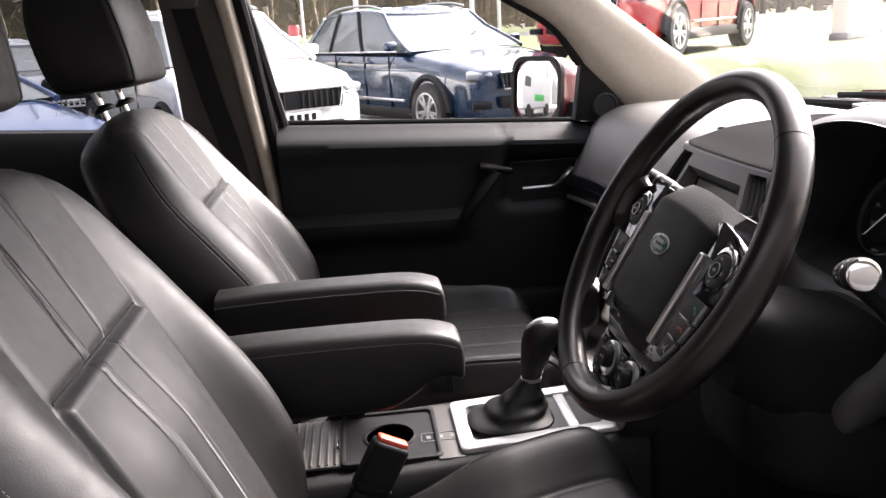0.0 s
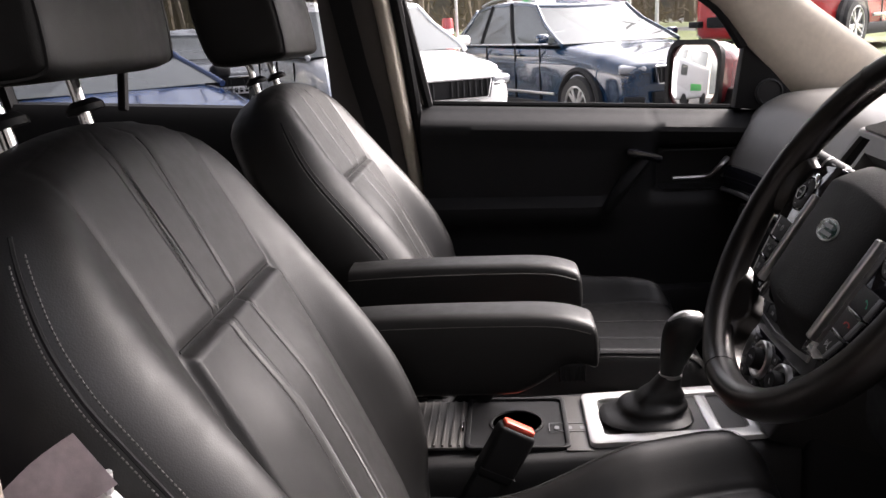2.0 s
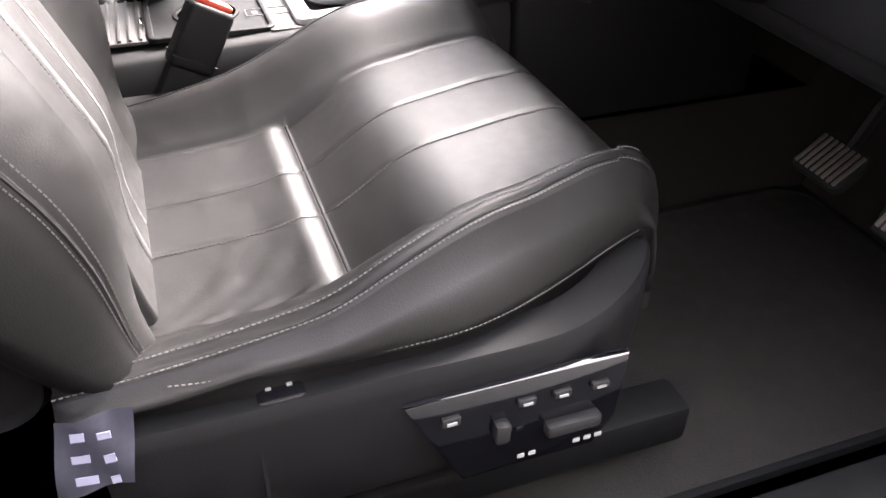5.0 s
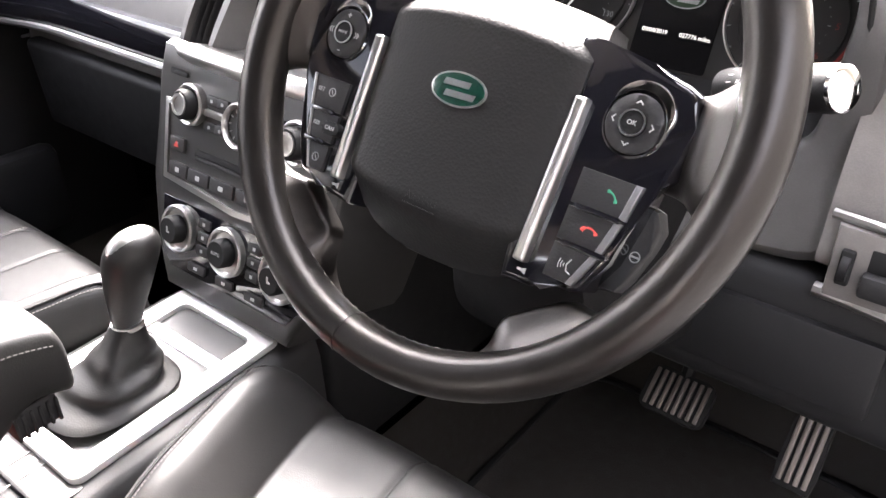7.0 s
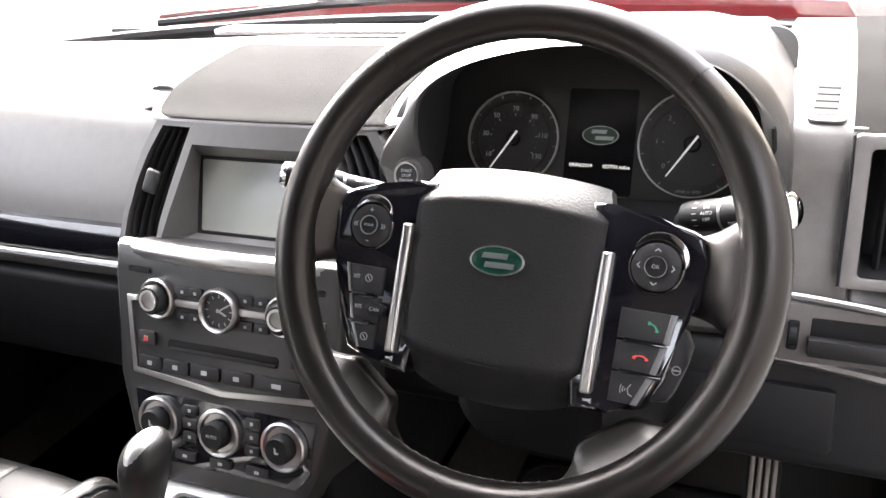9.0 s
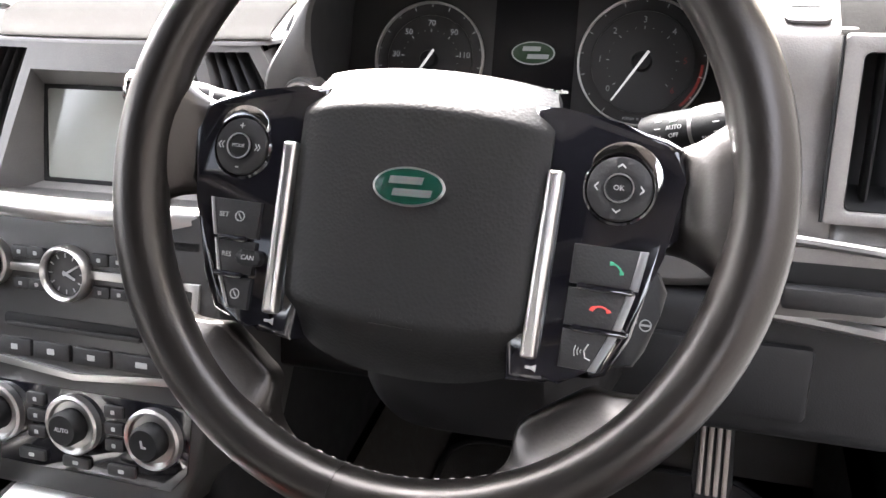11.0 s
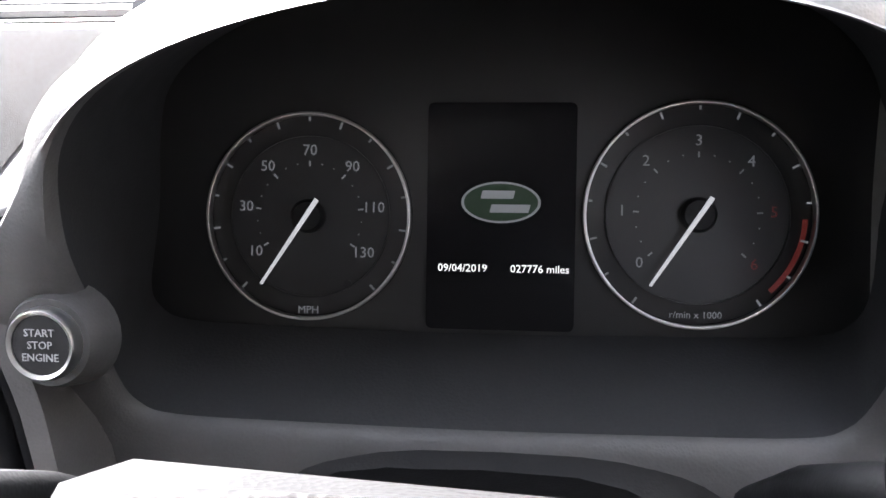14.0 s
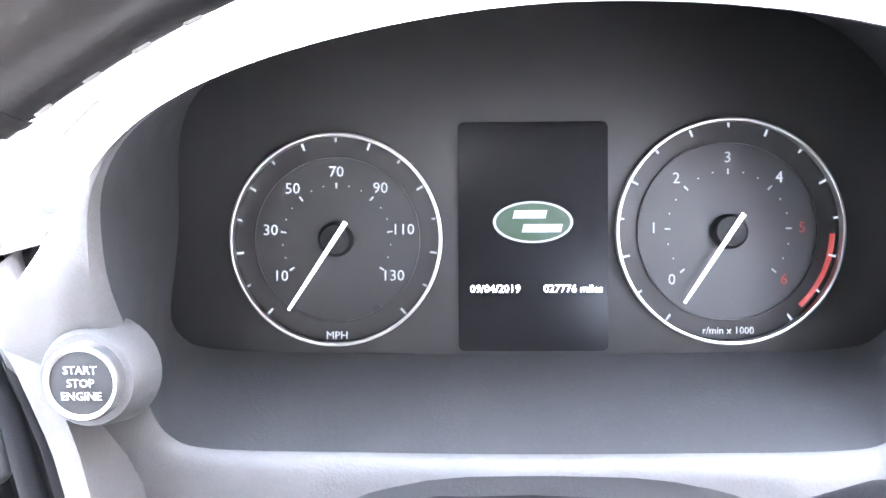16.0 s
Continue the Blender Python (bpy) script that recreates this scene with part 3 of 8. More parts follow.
# rear passenger door
rear = []
for y in np.linspace(-1.55, -0.74, 14):
    w = 1.128 - 0.06 * (y + 1.0)
    rear.append([(-0.72, y, 0.5), (-0.73, y, 0.8), (-0.74, y, 1.02), (-0.76, y, w - 0.03), (-0.785, y, w), (-0.85, y, w), (-0.92, y, 0.9), (-0.9, y, 0.5)])
rear_door = tagged(part("door_2", sheet(bmesh.new(), rear, close_v=True, caps=True), PLASTIC), "closed rear passenger door with black lining", "car door", kind="structure")
part("window_post", boxed(-0.745, -1.175, 1.36, 0.02, 0.02, 0.46, 0.004, rot=pose(0, 0, 0, 0, -16, 0)), RUBBER, rear_door, "black fixed window post")
rw = bmesh.new()
pts = [(-0.72, 1.08), (-0.728, 1.56), (-1.2, 1.585), (-1.55, 1.585), (-1.55, 1.1)]
rw.faces.new([rw.verts.new((side_x(z) - 0.03, y, z)) for y, z in pts])
bmesh.ops.solidify(rw, geom=rw.faces[:], thickness=0.004)
rear_win = thing("window_4", "tinted rear side window glass", "car window", kind="structure")
g = part("pane", rw, GLASS_REAR, rear_win, smooth=False)
g.visible_shadow = False
tagged(part("wall_west_rear_pillar", band(bmesh.new(), [(-1.50, 1.60), (-1.50, 1.10), (-1.52, 0.5)], [(-2.05, 1.60), (-2.05, 1.10), (-2.05, 0.5)], -1, 0.02), PLASTIC), "dark rear quarter trim", "wall", kind="structure")
tagged(part("wall_east_rear_pillar", band(bmesh.new(), [(-0.74, 1.10), (-0.75, 0.8), (-0.78, 0.5)], [(-2.05, 1.15), (-2.05, 0.8), (-2.05, 0.5)], 1, 0.02), PLASTIC), "dark rear door lining", "wall", kind="structure")
tagged(part("wall_east_rear_quarter", band(bmesh.new(), [(-1.50, 1.60), (-1.50, 1.12)], [(-2.05, 1.60), (-2.05, 1.12)], 1, 0.02), PLASTIC), "dark rear quarter trim", "wall", kind="structure")

# windscreen
ws = bmesh.new()
rows = []
for f in np.linspace(0, 1, 10):
    row = []
    for u in np.linspace(-1, 1, 17):
        yb, zb = 0.72 + 0.13 * (1 - u * u), 1.085 + 0.02 * (1 - u * u)
        yt, zt = -0.05 + 0.05 * (1 - u * u), 1.555 + 0.02 * (1 - u * u)
        z = zb + (zt - zb) * f
        row.append((u * (0.87 - 0.17 * f), yb + (yt - yb) * f, z + 0.02 * math.sin(math.pi * f)))
    rows.append(row)
sheet(ws, rows)
wscreen = thing("window_5", "clear raked windscreen glass", "windscreen", kind="structure")
g = part("pane", ws, GLASS, wscreen)
g.visible_shadow = False
line = [(u * 0.80, 0.72 + 0.13 * (1 - u * u), 1.087 + 0.02 * (1 - u * u)) for u in np.linspace(-1, 1, 25)]
part("lower_seal", tube(bmesh.new(), line, 0.012, 8), RUBBER, wscreen, "black windscreen seal")
wiper = thing("windscreen_wiper", "black wiper blade resting on the windscreen", "wiper")
part("blade", tube(bmesh.new(), [(-0.62, 0.80, 1.112), (-0.3, 0.885, 1.128), (0.0, 0.90, 1.14)], 0.008, 6), RUBBER, wiper)
part("arm", tube(bmesh.new(), [(-0.3, 0.89, 1.142), (0.05, 0.93, 1.13), (0.2, 0.95, 1.11)], 0.01, 6), PLASTIC, wiper)
bon = []
for y in np.linspace(0.92, 1.75, 9):
    f = (y - 0.92) / 0.83
    bon.append([(u * (0.80 - 0.08 * f), y, 1.10 - 0.10 * f ** 1.5 + 0.03 * (1 - abs(u) ** 3) - 0.1 * sstep(0.9, 1, abs(u))) for u in np.linspace(-1, 1, 21)])
bon.append([(u * 0.7, 1.82, 0.75) for u in np.linspace(-1, 1, 21)])
bon_bm = sheet(bmesh.new(), bon)
bmesh.ops.solidify(bon_bm, geom=bon_bm.faces[:], thickness=0.02)
tagged(part("bonnet", bon_bm, RED_PAINT), "dark red painted bonnet ahead of the windscreen", "bonnet", kind="structure")

# door mirror
dm = thing("door_mirror", "passenger door mirror in dark red and black", "mirror", pose(-0.99, 0.215, 1.14, 0, 0, 0))
hp = []
for k, (yy, sc) in enumerate(((0.0, 1.0), (0.03, 1.0), (0.07, 0.9), (0.10, 0.68), (0.115, 0.3))):
    hp.append([(x * sc, yy, z * sc) for x, z in rounded(0.20, 0.175, 0.045, 6)])
shell = sheet(bmesh.new(), hp, close_v=True, caps=True)
part("housing", shell, RED_PAINT, dm, "dark red painted housing")
part("bezel", ring_plate(bmesh.new(), rounded(0.205, 0.18, 0.046, 6), rounded(0.18, 0.155, 0.04, 6), 0.012, pose(0, 0.006, 0, 90, 0, 0)), PLASTIC, dm, "black mirror rim")
glass_rows = []
for v in np.linspace(-1, 1, 15):
    glass_rows.append([(0.09 * u * (1 - 0.06 * abs(v) ** 6), 0.0025 - 0.0034 * (1 - u * u) - 0.0026 * (1 - v * v), 0.0775 * v * (1 - 0.06 * abs(u) ** 6)) for u in np.linspace(-1, 1, 17)])
part("mirror_glass", sheet(bmesh.new(), glass_rows), MIRROR, dm, "clear convex mirror glass")
part("foot", boxed(0.13, 0.05, -0.05, 0.12, 0.06, 0.06, 0.015), PLASTIC, dm)
dm.matrix_world = pose(-0.985, 0.17, 1.135, -4, 0, 27)

# interior mirror and overhead console
im = thing("interior_mirror", "black interior mirror turned to the driver", "mirror", pose(0.0, 0.045, 1.462, 12, -6, 30))
rr = []
for yy, sc in ((-0.004, 0.96), (0.0, 1.0), (0.012, 1.0), (0.03, 0.8), (0.036, 0.4)):
    rr.append([(x * sc, yy, z * sc) for x, z in rounded(0.235, 0.072, 0.03, 6)])
part("case", sheet(bmesh.new(), rr, close_v=True, caps=True), PLASTIC, im)
part("mirror_glass", slab(bmesh.new(), rounded(0.218, 0.058, 0.024, 6), 0.003, 0, pose(0, -0.0042, 0, 90, 0, 0)), MIRROR, im, "dim mirror glass", smooth=False)
part("stem", tube(bmesh.new(), [(0, 0.03, 0.01), (-0.01, 0.06, 0.04), (-0.02, 0.1, 0.07)], 0.012, 8), PLASTIC, im)
part("sensor_box", boxed(-0.01, 0.10, 0.075, 0.09, 0.12, 0.06, 0.02, rot=pose(0, 0, 0, -28)), PLASTIC, im, "dark sensor housing against the glass")

oc = thing("overhead_console", "pale grey overhead console with chrome reading lamps", "console")


def pad_under(hw, y0, y1, low, steps=21, p=3.0):
    """A cushion-shaped moulding below the roof lining, its middle at the height low."""
    rows = []
    for g in np.linspace(-1, 1, steps):
        y = (y0 + y1) / 2 + g * (y1 - y0) / 2
        rows.append([(u * hw * (1 - 0.10 * abs(g) ** 4), y, roof_z(0, y) + 0.004 - (roof_z(0, y) + 0.004 - low) * max(0.0, 1 - abs(u) ** p) ** 0.8 * max(0.0, 1 - abs(g) ** (p + 1)) ** 0.8) for u in np.linspace(-1, 1, 27)])
    return sheet(bmesh.new(), rows)


part("housing", pad_under(0.215, -0.30, 0.03, 1.516), OVERHEAD, oc, sharp=80)
plate = boxed(0, 0, 0, 0.19, 0.085, 0.008, 0.0035, 3)
bmesh.ops.transform(plate, matrix=pose(0.02, -0.19, 1.516, 0, 0, 0), verts=plate.verts[:])
sp_ = part("switch_plate", plate, OVERHEAD, oc, "moulded switch plate")
for k in range(6):
    for yy in (-0.022, 0.022):
        sl_ = boxed(0, 0, 0, 0.0035, 0.012, 0.002)
        bmesh.ops.transform(sl_, matrix=pose(0.02, -0.19, 1.516, 0, 0, 0) @ Matrix.Translation((-0.02 + 0.008 * k, yy, -0.0043)), verts=sl_.verts[:])
        part("vent_slot", sl_, PLASTIC, sp_, smooth=False)
for x in (-0.105, 0.105):
    m_ = pose(x, -0.085, 1.516, -4, 0, 12 if x < 0 else -12) @ Matrix.Diagonal((1.5, 1.0, 1.0, 1.0))
    lamp_ = part("reading_lamp", turned(bmesh.new(), [(0.026, 0.012), (0.027, 0.0), (0.023, -0.0045), (0.020, -0.002)], 28, m_), SATIN, oc, "chrome lamp ring")
    part("lens", turned(bmesh.new(), [(0.0205, -0.001), (0.013, -0.0035), (0.0, -0.0045)], 24, m_), AMBER, lamp_, "cream lamp lens")
for s, lab in ((-1, "grey sun visor folded above the passenger"), (1, "grey sun visor folded above the driver")):
    sv = thing("sun_visor", lab, "sun visor", pose(s * 0.42, -0.125, 1.563, -12, s * 6, 0), group="sun visors")
    rows = []
    for g in np.linspace(-1, 1, 15):
        row = []
        for a in np.linspace(0, 2 * math.pi, 28, endpoint=False):
            ca, sa = math.cos(a), math.sin(a)
            row.append((0.185 * math.copysign(abs(ca) ** 0.25, ca) * (1 - 0.10 * abs(g) ** 6), 0.105 * g, 0.009 * (1 - abs(g) ** 6 * 0.85) * math.copysign(abs(sa) ** 0.5, sa)))
        rows.append(row)
    part("flap", sheet(bmesh.new(), rows, close_v=True, caps=True), OVERHEAD, sv, sharp=75)
    part("label_patch", boxed(s * -0.10, -0.055, -0.0096, 0.085, 0.035 if s > 0 else 0.014, 0.0016), PAPER if s < 0 else PATCH_PALE, sv, "pale printed sticker")
    part("hinge_clip", boxed(s * -0.17, 0.085, 0.003, 0.03, 0.022, 0.02, 0.006), OVERHEAD, sv)

# ---- front seats ----
SC = 0.41
LEAN = radians(25)
B_UP = Vector((0, -math.sin(LEAN), math.cos(LEAN)))
B_OUT = Vector((0, math.cos(LEAN), math.sin(LEAN)))
B_BASE = Vector((0, -0.388, 0.62))
B_LEN, B_SPLIT, B_INS = 0.675, 0.458, 0.134


def back_seams(s):
    """The two channel seams of the backrest, drawing inboard towards the top."""
    k = max(0.0, s - B_SPLIT)
    return (-0.018 - 0.11 * k, 0.042 - 0.08 * k)


C_INS, C_SPLIT = 0.160, -0.25
C_SEAMS = (-0.062, 0.022)


def back_w(s):
    w = 0.245 + 0.029 * sstep(0.05, 0.28, s) - 0.03 * sstep(0.46, 0.62, s)
    e = max(0.0, (s - 0.49) / (B_LEN - 0.49))
    return w * (1 - min(1, e) ** 3.4) ** (1 / 2.3) if e > 0 else w


def back_side(s):
    """Depth of the widest line of the backrest's flank."""
    return -0.010 - 0.125 * min(max(s, 0.0), 0.52)


def back_front(x, s):
    """How far the padded front stands out at x across and s up the backrest."""
    w = max(back_w(s), 0.02)
    a = abs(x)
    ins = 1 - sstep(B_INS - 0.010, B_INS + 0.002, a)
    d = 0.014 * math.sin(math.pi * min(1, max(0, s) / B_LEN))
    d += 0.052 * sstep(B_INS - 0.006, B_INS + 0.065, a) * (1 - 0.75 * sstep(0.25, 0.55, s)) * (0.3 + 0.7 * sstep(0.06, 0.22, s))
    d -= 0.022 * (1 - sstep(0.0, 0.16, s))
    d += 0.012 * sstep(0.06, 0.14, s) * (1 - sstep(0.34, 0.45, s)) * (1 - sstep(B_INS - 0.07, B_INS, a))
    # the lower centre panel stands proud with rounded edges, the upper one meets it in a crease
    d += 0.0075 * ins * (1 - sstep(B_SPLIT - 0.012, B_SPLIT + 0.001, s))
    d -= 0.003 * bumpf(s, B_SPLIT + 0.002, 0.005) * ins
    for xs_ in (-B_INS, B_INS):
        d -= 0.0030 * bumpf(x, xs_, 0.005) * (1 - 0.6 * sstep(B_SPLIT, B_SPLIT + 0.08, s))
    for xs_ in back_seams(s):
        d -= 0.0012 * bumpf(x, xs_, 0.0035)
    t = min(1.0, max(0.0, (a - (w - 0.092)) / 0.092))
    d -= (d - back_side(s)) * (1 - math.sqrt(max(0.0, 1 - t * t)))
    top = max(0.0, (s - (B_LEN - 0.06)) / 0.06)
    d -= (d + 0.045) * (1 - math.sqrt(max(0.0, 1 - min(1, top) ** 2)))
    return d


def back_point(x, s, lift=0.0):
    return B_BASE + B_UP * s + B_OUT * (back_front(x, s) + lift) + Vector((x, 0, 0))


C_U = (-0.255, -C_INS, C_SEAMS[0], C_SEAMS[1], C_INS, 0.231, 0.255)
C_REAR = (-0.255, -0.150, -0.048, 0.036, 0.146, 0.240, 0.253)
C_NOSE = (-0.312, -0.212, -0.102, -0.010, 0.112, 0.150, 0.168)


def cush_x(u, y):
    """The cushion's panels fan inboard towards the nose."""
    t = min(1.0, max(0.0, (y + 0.29) / 0.31))
    k = 0.5 * (t + t * t * (3 - 2 * t))
    return float((1 - k) * np.interp(u, C_U, C_REAR) + k * np.interp(u, C_U, C_NOSE))


def cush_z(u, y):
    a = abs(u)
    z = 0.650 + 0.046 * sstep(-0.31, -0.13, y) + 0.006 * sstep(-0.15, -0.02, y) - 0.006 * bumpf(y, -0.33, 0.10) - 0.09 * max(0.0, -0.29 - y)
    rise = 0.052 if u < 0 else 0.064 - 0.022 * sstep(-0.26, -0.10, y)
    z += rise * sstep(C_INS - 0.010, C_INS + 0.065, a) * (1 - 0.35 * sstep(-0.06, 0.06, y)) * (0.55 + 0.45 * sstep(-0.46, -0.24, y) if u < 0 else 0.80 + 0.20 * sstep(-0.46, -0.24, y))
    ins = 1 - sstep(C_INS - 0.010, C_INS + 0.004, a)
    # the rear panel rolls down into the cross seam, the front panel climbs out of it
    z -= 0.0095 * ins * sstep(C_SPLIT - 0.026, C_SPLIT - 0.002, y) * (1 - sstep(C_SPLIT - 0.002, C_SPLIT + 0.002, y))
    z -= 0.0120 * ins * sstep(C_SPLIT - 0.002, C_SPLIT + 0.002, y) * (1 - sstep(C_SPLIT, C_SPLIT + 0.10, y))
    for xs_ in (-C_INS, C_INS):
        z -= 0.0030 * bumpf(u, xs_, 0.005)
    for xs_ in C_SEAMS:
        z -= 0.0018 * bumpf(u, xs_, 0.0035)
    z -= 0.0028 * bumpf(u, 0.231, 0.003)
    # wear creases on the outer rear of the seat
    if u > 0.03:
        z += 0.0016 * sstep(0.05, 0.13, u) * (1 - sstep(0.20, 0.225, u)) * (1 - sstep(-0.30, -0.26, y)) * math.sin(150 * (y + 0.9 * (u - 0.1)) + 3 * math.sin(40 * u))
    return z


def cush_point(u, f, lift=0.0):
    """f runs 0..1 along the top from the rear, 1..2 over the nose and down the front."""
    back = (0.048 if u < 0 else 0.030) * (abs(u) / 0.255) ** 4
    t = min(1.0, max(0.0, (abs(u) - 0.21) / 0.045))
    g = min(f, 1.0)
    y = -0.475 + (0.478 - back * sstep(0.5, 1.0, g)) * g
    side = (0.055 if u < 0 else 0.012 + 0.016 * sstep(-0.36, -0.18, y)) * (1 - math.sqrt(max(0.0, 1 - t * t)))
    if f <= 1:
        return Vector((cush_x(u, y), y, cush_z(u, y) - side + lift))
    a = (f - 1) * math.pi / 2 * 1.15
    z = cush_z(u, y) - side
    return Vector((cush_x(u, y + 0.02), y + (0.055 + lift) * math.sin(a), z - 0.0825 * (1 - math.cos(a)) + lift * math.cos(a)))


def cush_low(f):
    """The lower seam of the outer flank, turning in round the front corner."""
    y = -0.475 + 0.478 * min(f, 1.0) + 0.03 * max(0.0, min(f, 2.0) - 1.0)
    x = 0.257 - 0.096 * sstep(-0.22, 0.08, y) - 0.006 * (1 - sstep(-0.47, -0.40, y))
    z = 0.668 + 0.016 * max(0.0, (-0.24 - y) / 0.18) ** 2 - 0.003 * sstep(-0.22, -0.06, y)
    return Vector((x, y, z))


def columns(half, marks):
    c = set(float(v) for v in np.linspace(-half, half, 45))
    for m_ in marks:
        c |= {m_ + o for o in (-0.012, -0.008, -0.0055, -0.003, 0.0, 0.003, 0.0055, 0.008, 0.012)}
    return sorted(v for v in c if abs(v) <= half)


def spread(lo, hi, n, marks):
    c = set(float(v) for v in np.linspace(lo, hi, n))
    for m_ in marks:
        c |= {m_ + o for o in (-0.03, -0.02, -0.013, -0.009, -0.006, -0.003, 0.0, 0.003, 0.006, 0.009, 0.013, 0.02)}
    return sorted(v for v in c if lo <= v <= hi)


def fit_in(c, w):
    """Column c of 0.27 brought inside half-width w, keeping the middle where it is."""
    if w <= 0.17:
        return c * w / 0.27
    return c if abs(c) <= 0.15 else math.copysign(0.15 + (abs(c) - 0.15) / 0.12 * (w - 0.15), c)


def backrest_mesh():
    rows = []
    for s in spread(-0.02, B_LEN, 46, (B_SPLIT,)) + [B_LEN - 0.004, B_LEN - 0.001]:
        w = max(back_w(max(0, s)), 0.012)
        cols = columns(0.27, (-B_INS, -0.041, -0.033, -0.025, -0.018, 0.027, 0.032, 0.037, 0.042, B_INS))
        row = [back_point(fit_in(c, w), s) for c in cols]
        top = max(0.0, (s - (B_LEN - 0.06)) / 0.06)
        flat = math.sqrt(max(0.0, 1 - min(1, top) ** 2))
        for a in np.linspace(0.10, math.pi - 0.10, 16):
            x = w * math.copysign(abs(math.cos(a)) ** 0.75, math.cos(a))
            d = back_side(s) - (0.075 - 0.03 * max(0, s)) * math.sin(a) ** 0.9
            d = -0.045 + (d + 0.045) * flat
            row.append(B_BASE + B_UP * s + B_OUT * d + Vector((x, 0, 0)))
        rows.append(row)
    rows.sort(key=lambda r: (r[20] - B_BASE).dot(B_UP))
    return sheet(bmesh.new(), rows, close_v=True, caps=True)


def cushion_mesh():
    cols = columns(0.255, (-C_INS, *C_SEAMS, C_INS, 0.231))
    f_split = (C_SPLIT + 0.475) / 0.478
    fs = sorted(set(float(v) for v in np.linspace(0, 1, 40)) | set(f_split + o / 0.478 for o in (-0.038, -0.03, -0.022, -0.016, -0.010, -0.006, -0.003, -0.002, 0.0, 0.002, 0.004, 0.012)))
    fs += [1 + v for v in (0.12, 0.25, 0.4, 0.55, 0.7, 0.85, 1.0)]
    rows = []
    for f in fs:
        row = [cush_point(u, f) for u in cols]
        l, r = row[0], row[-1]
        low = 0.618 + 0.02 * sstep(-0.10, 0.02, l.y)
        w = min(1.0, max(0.0, f - 1.0))
        q = cush_low(f)
        q = q.lerp(Vector((r.x + 0.012, r.y - 0.004, min(q.z, r.z - 0.012))), w ** 1.5)
        q.z = min(q.z, r.z - 0.010)
        mid = r.lerp(q, 0.5) + Vector((0.008, 0.0, 0.003)) * (1 - w)
        tuck = Vector((q.x - 0.006, q.y - 0.003, q.z - 0.006))
        roll = Vector((q.x + 0.001, q.y, q.z - 0.020))
        row = [Vector((l.x + 0.018, l.y - 0.012, low)), Vector((l.x + 0.004, l.y - 0.004, low + 0.024)), Vector((l.x - 0.005, l.y, (l.z + low) / 2 + 0.012))] + row
        near = r.lerp(q, 0.2) + Vector((0.0052, 0.0, 0.003)) * (1 - w)
        far_ = r.lerp(q, 0.8) + Vector((0.0052, 0.0, 0.002)) * (1 - w)
        row += [near, mid, far_, q, tuck, roll, Vector((q.x - 0.008, q.y - 0.004, min(low, q.z - 0.03))), Vector((q.x - 0.03, q.y - 0.012, min(low, q.z - 0.03) - 0.004))]
        rows.append(row)
    return sheet(bmesh.new(), rows, close_v=True, caps=True)


def stitch_run(bm, line, length=0.0026, gap=0.0017, r=0.0006):
    """Short raised stitches along a line of points."""
    acc, draw, start = 0.0, True, line[0]
    for p, q in zip(line, line[1:]):
        seg, done = (q - p).length, 0.0
        if seg < 1e-6:
            continue
        d = (q - p) / seg
        while done < seg:
            step = min(seg - done, (length if draw else gap) - acc)
            done += step
            acc += step
            if acc >= (length if draw else gap) - 1e-9:
                here = p + d * done
                if draw and (here - start).length > 0.001:
                    t = (here - start).normalized()
                    u = t.cross(Vector((0.3, 0.2, 1))).normalized() * r
                    v = t.cross(u).normalized() * r
                    ring = [[bm.verts.new(c + o) for o in (u, v, -u, -v)] for c in (start, here)]
                    for k in range(4):
                        bm.faces.new((ring[0][k], ring[0][(k + 1) % 4], ring[1][(k + 1) % 4], ring[1][k]))
                acc, draw, start = 0.0, not draw, here
    return bm


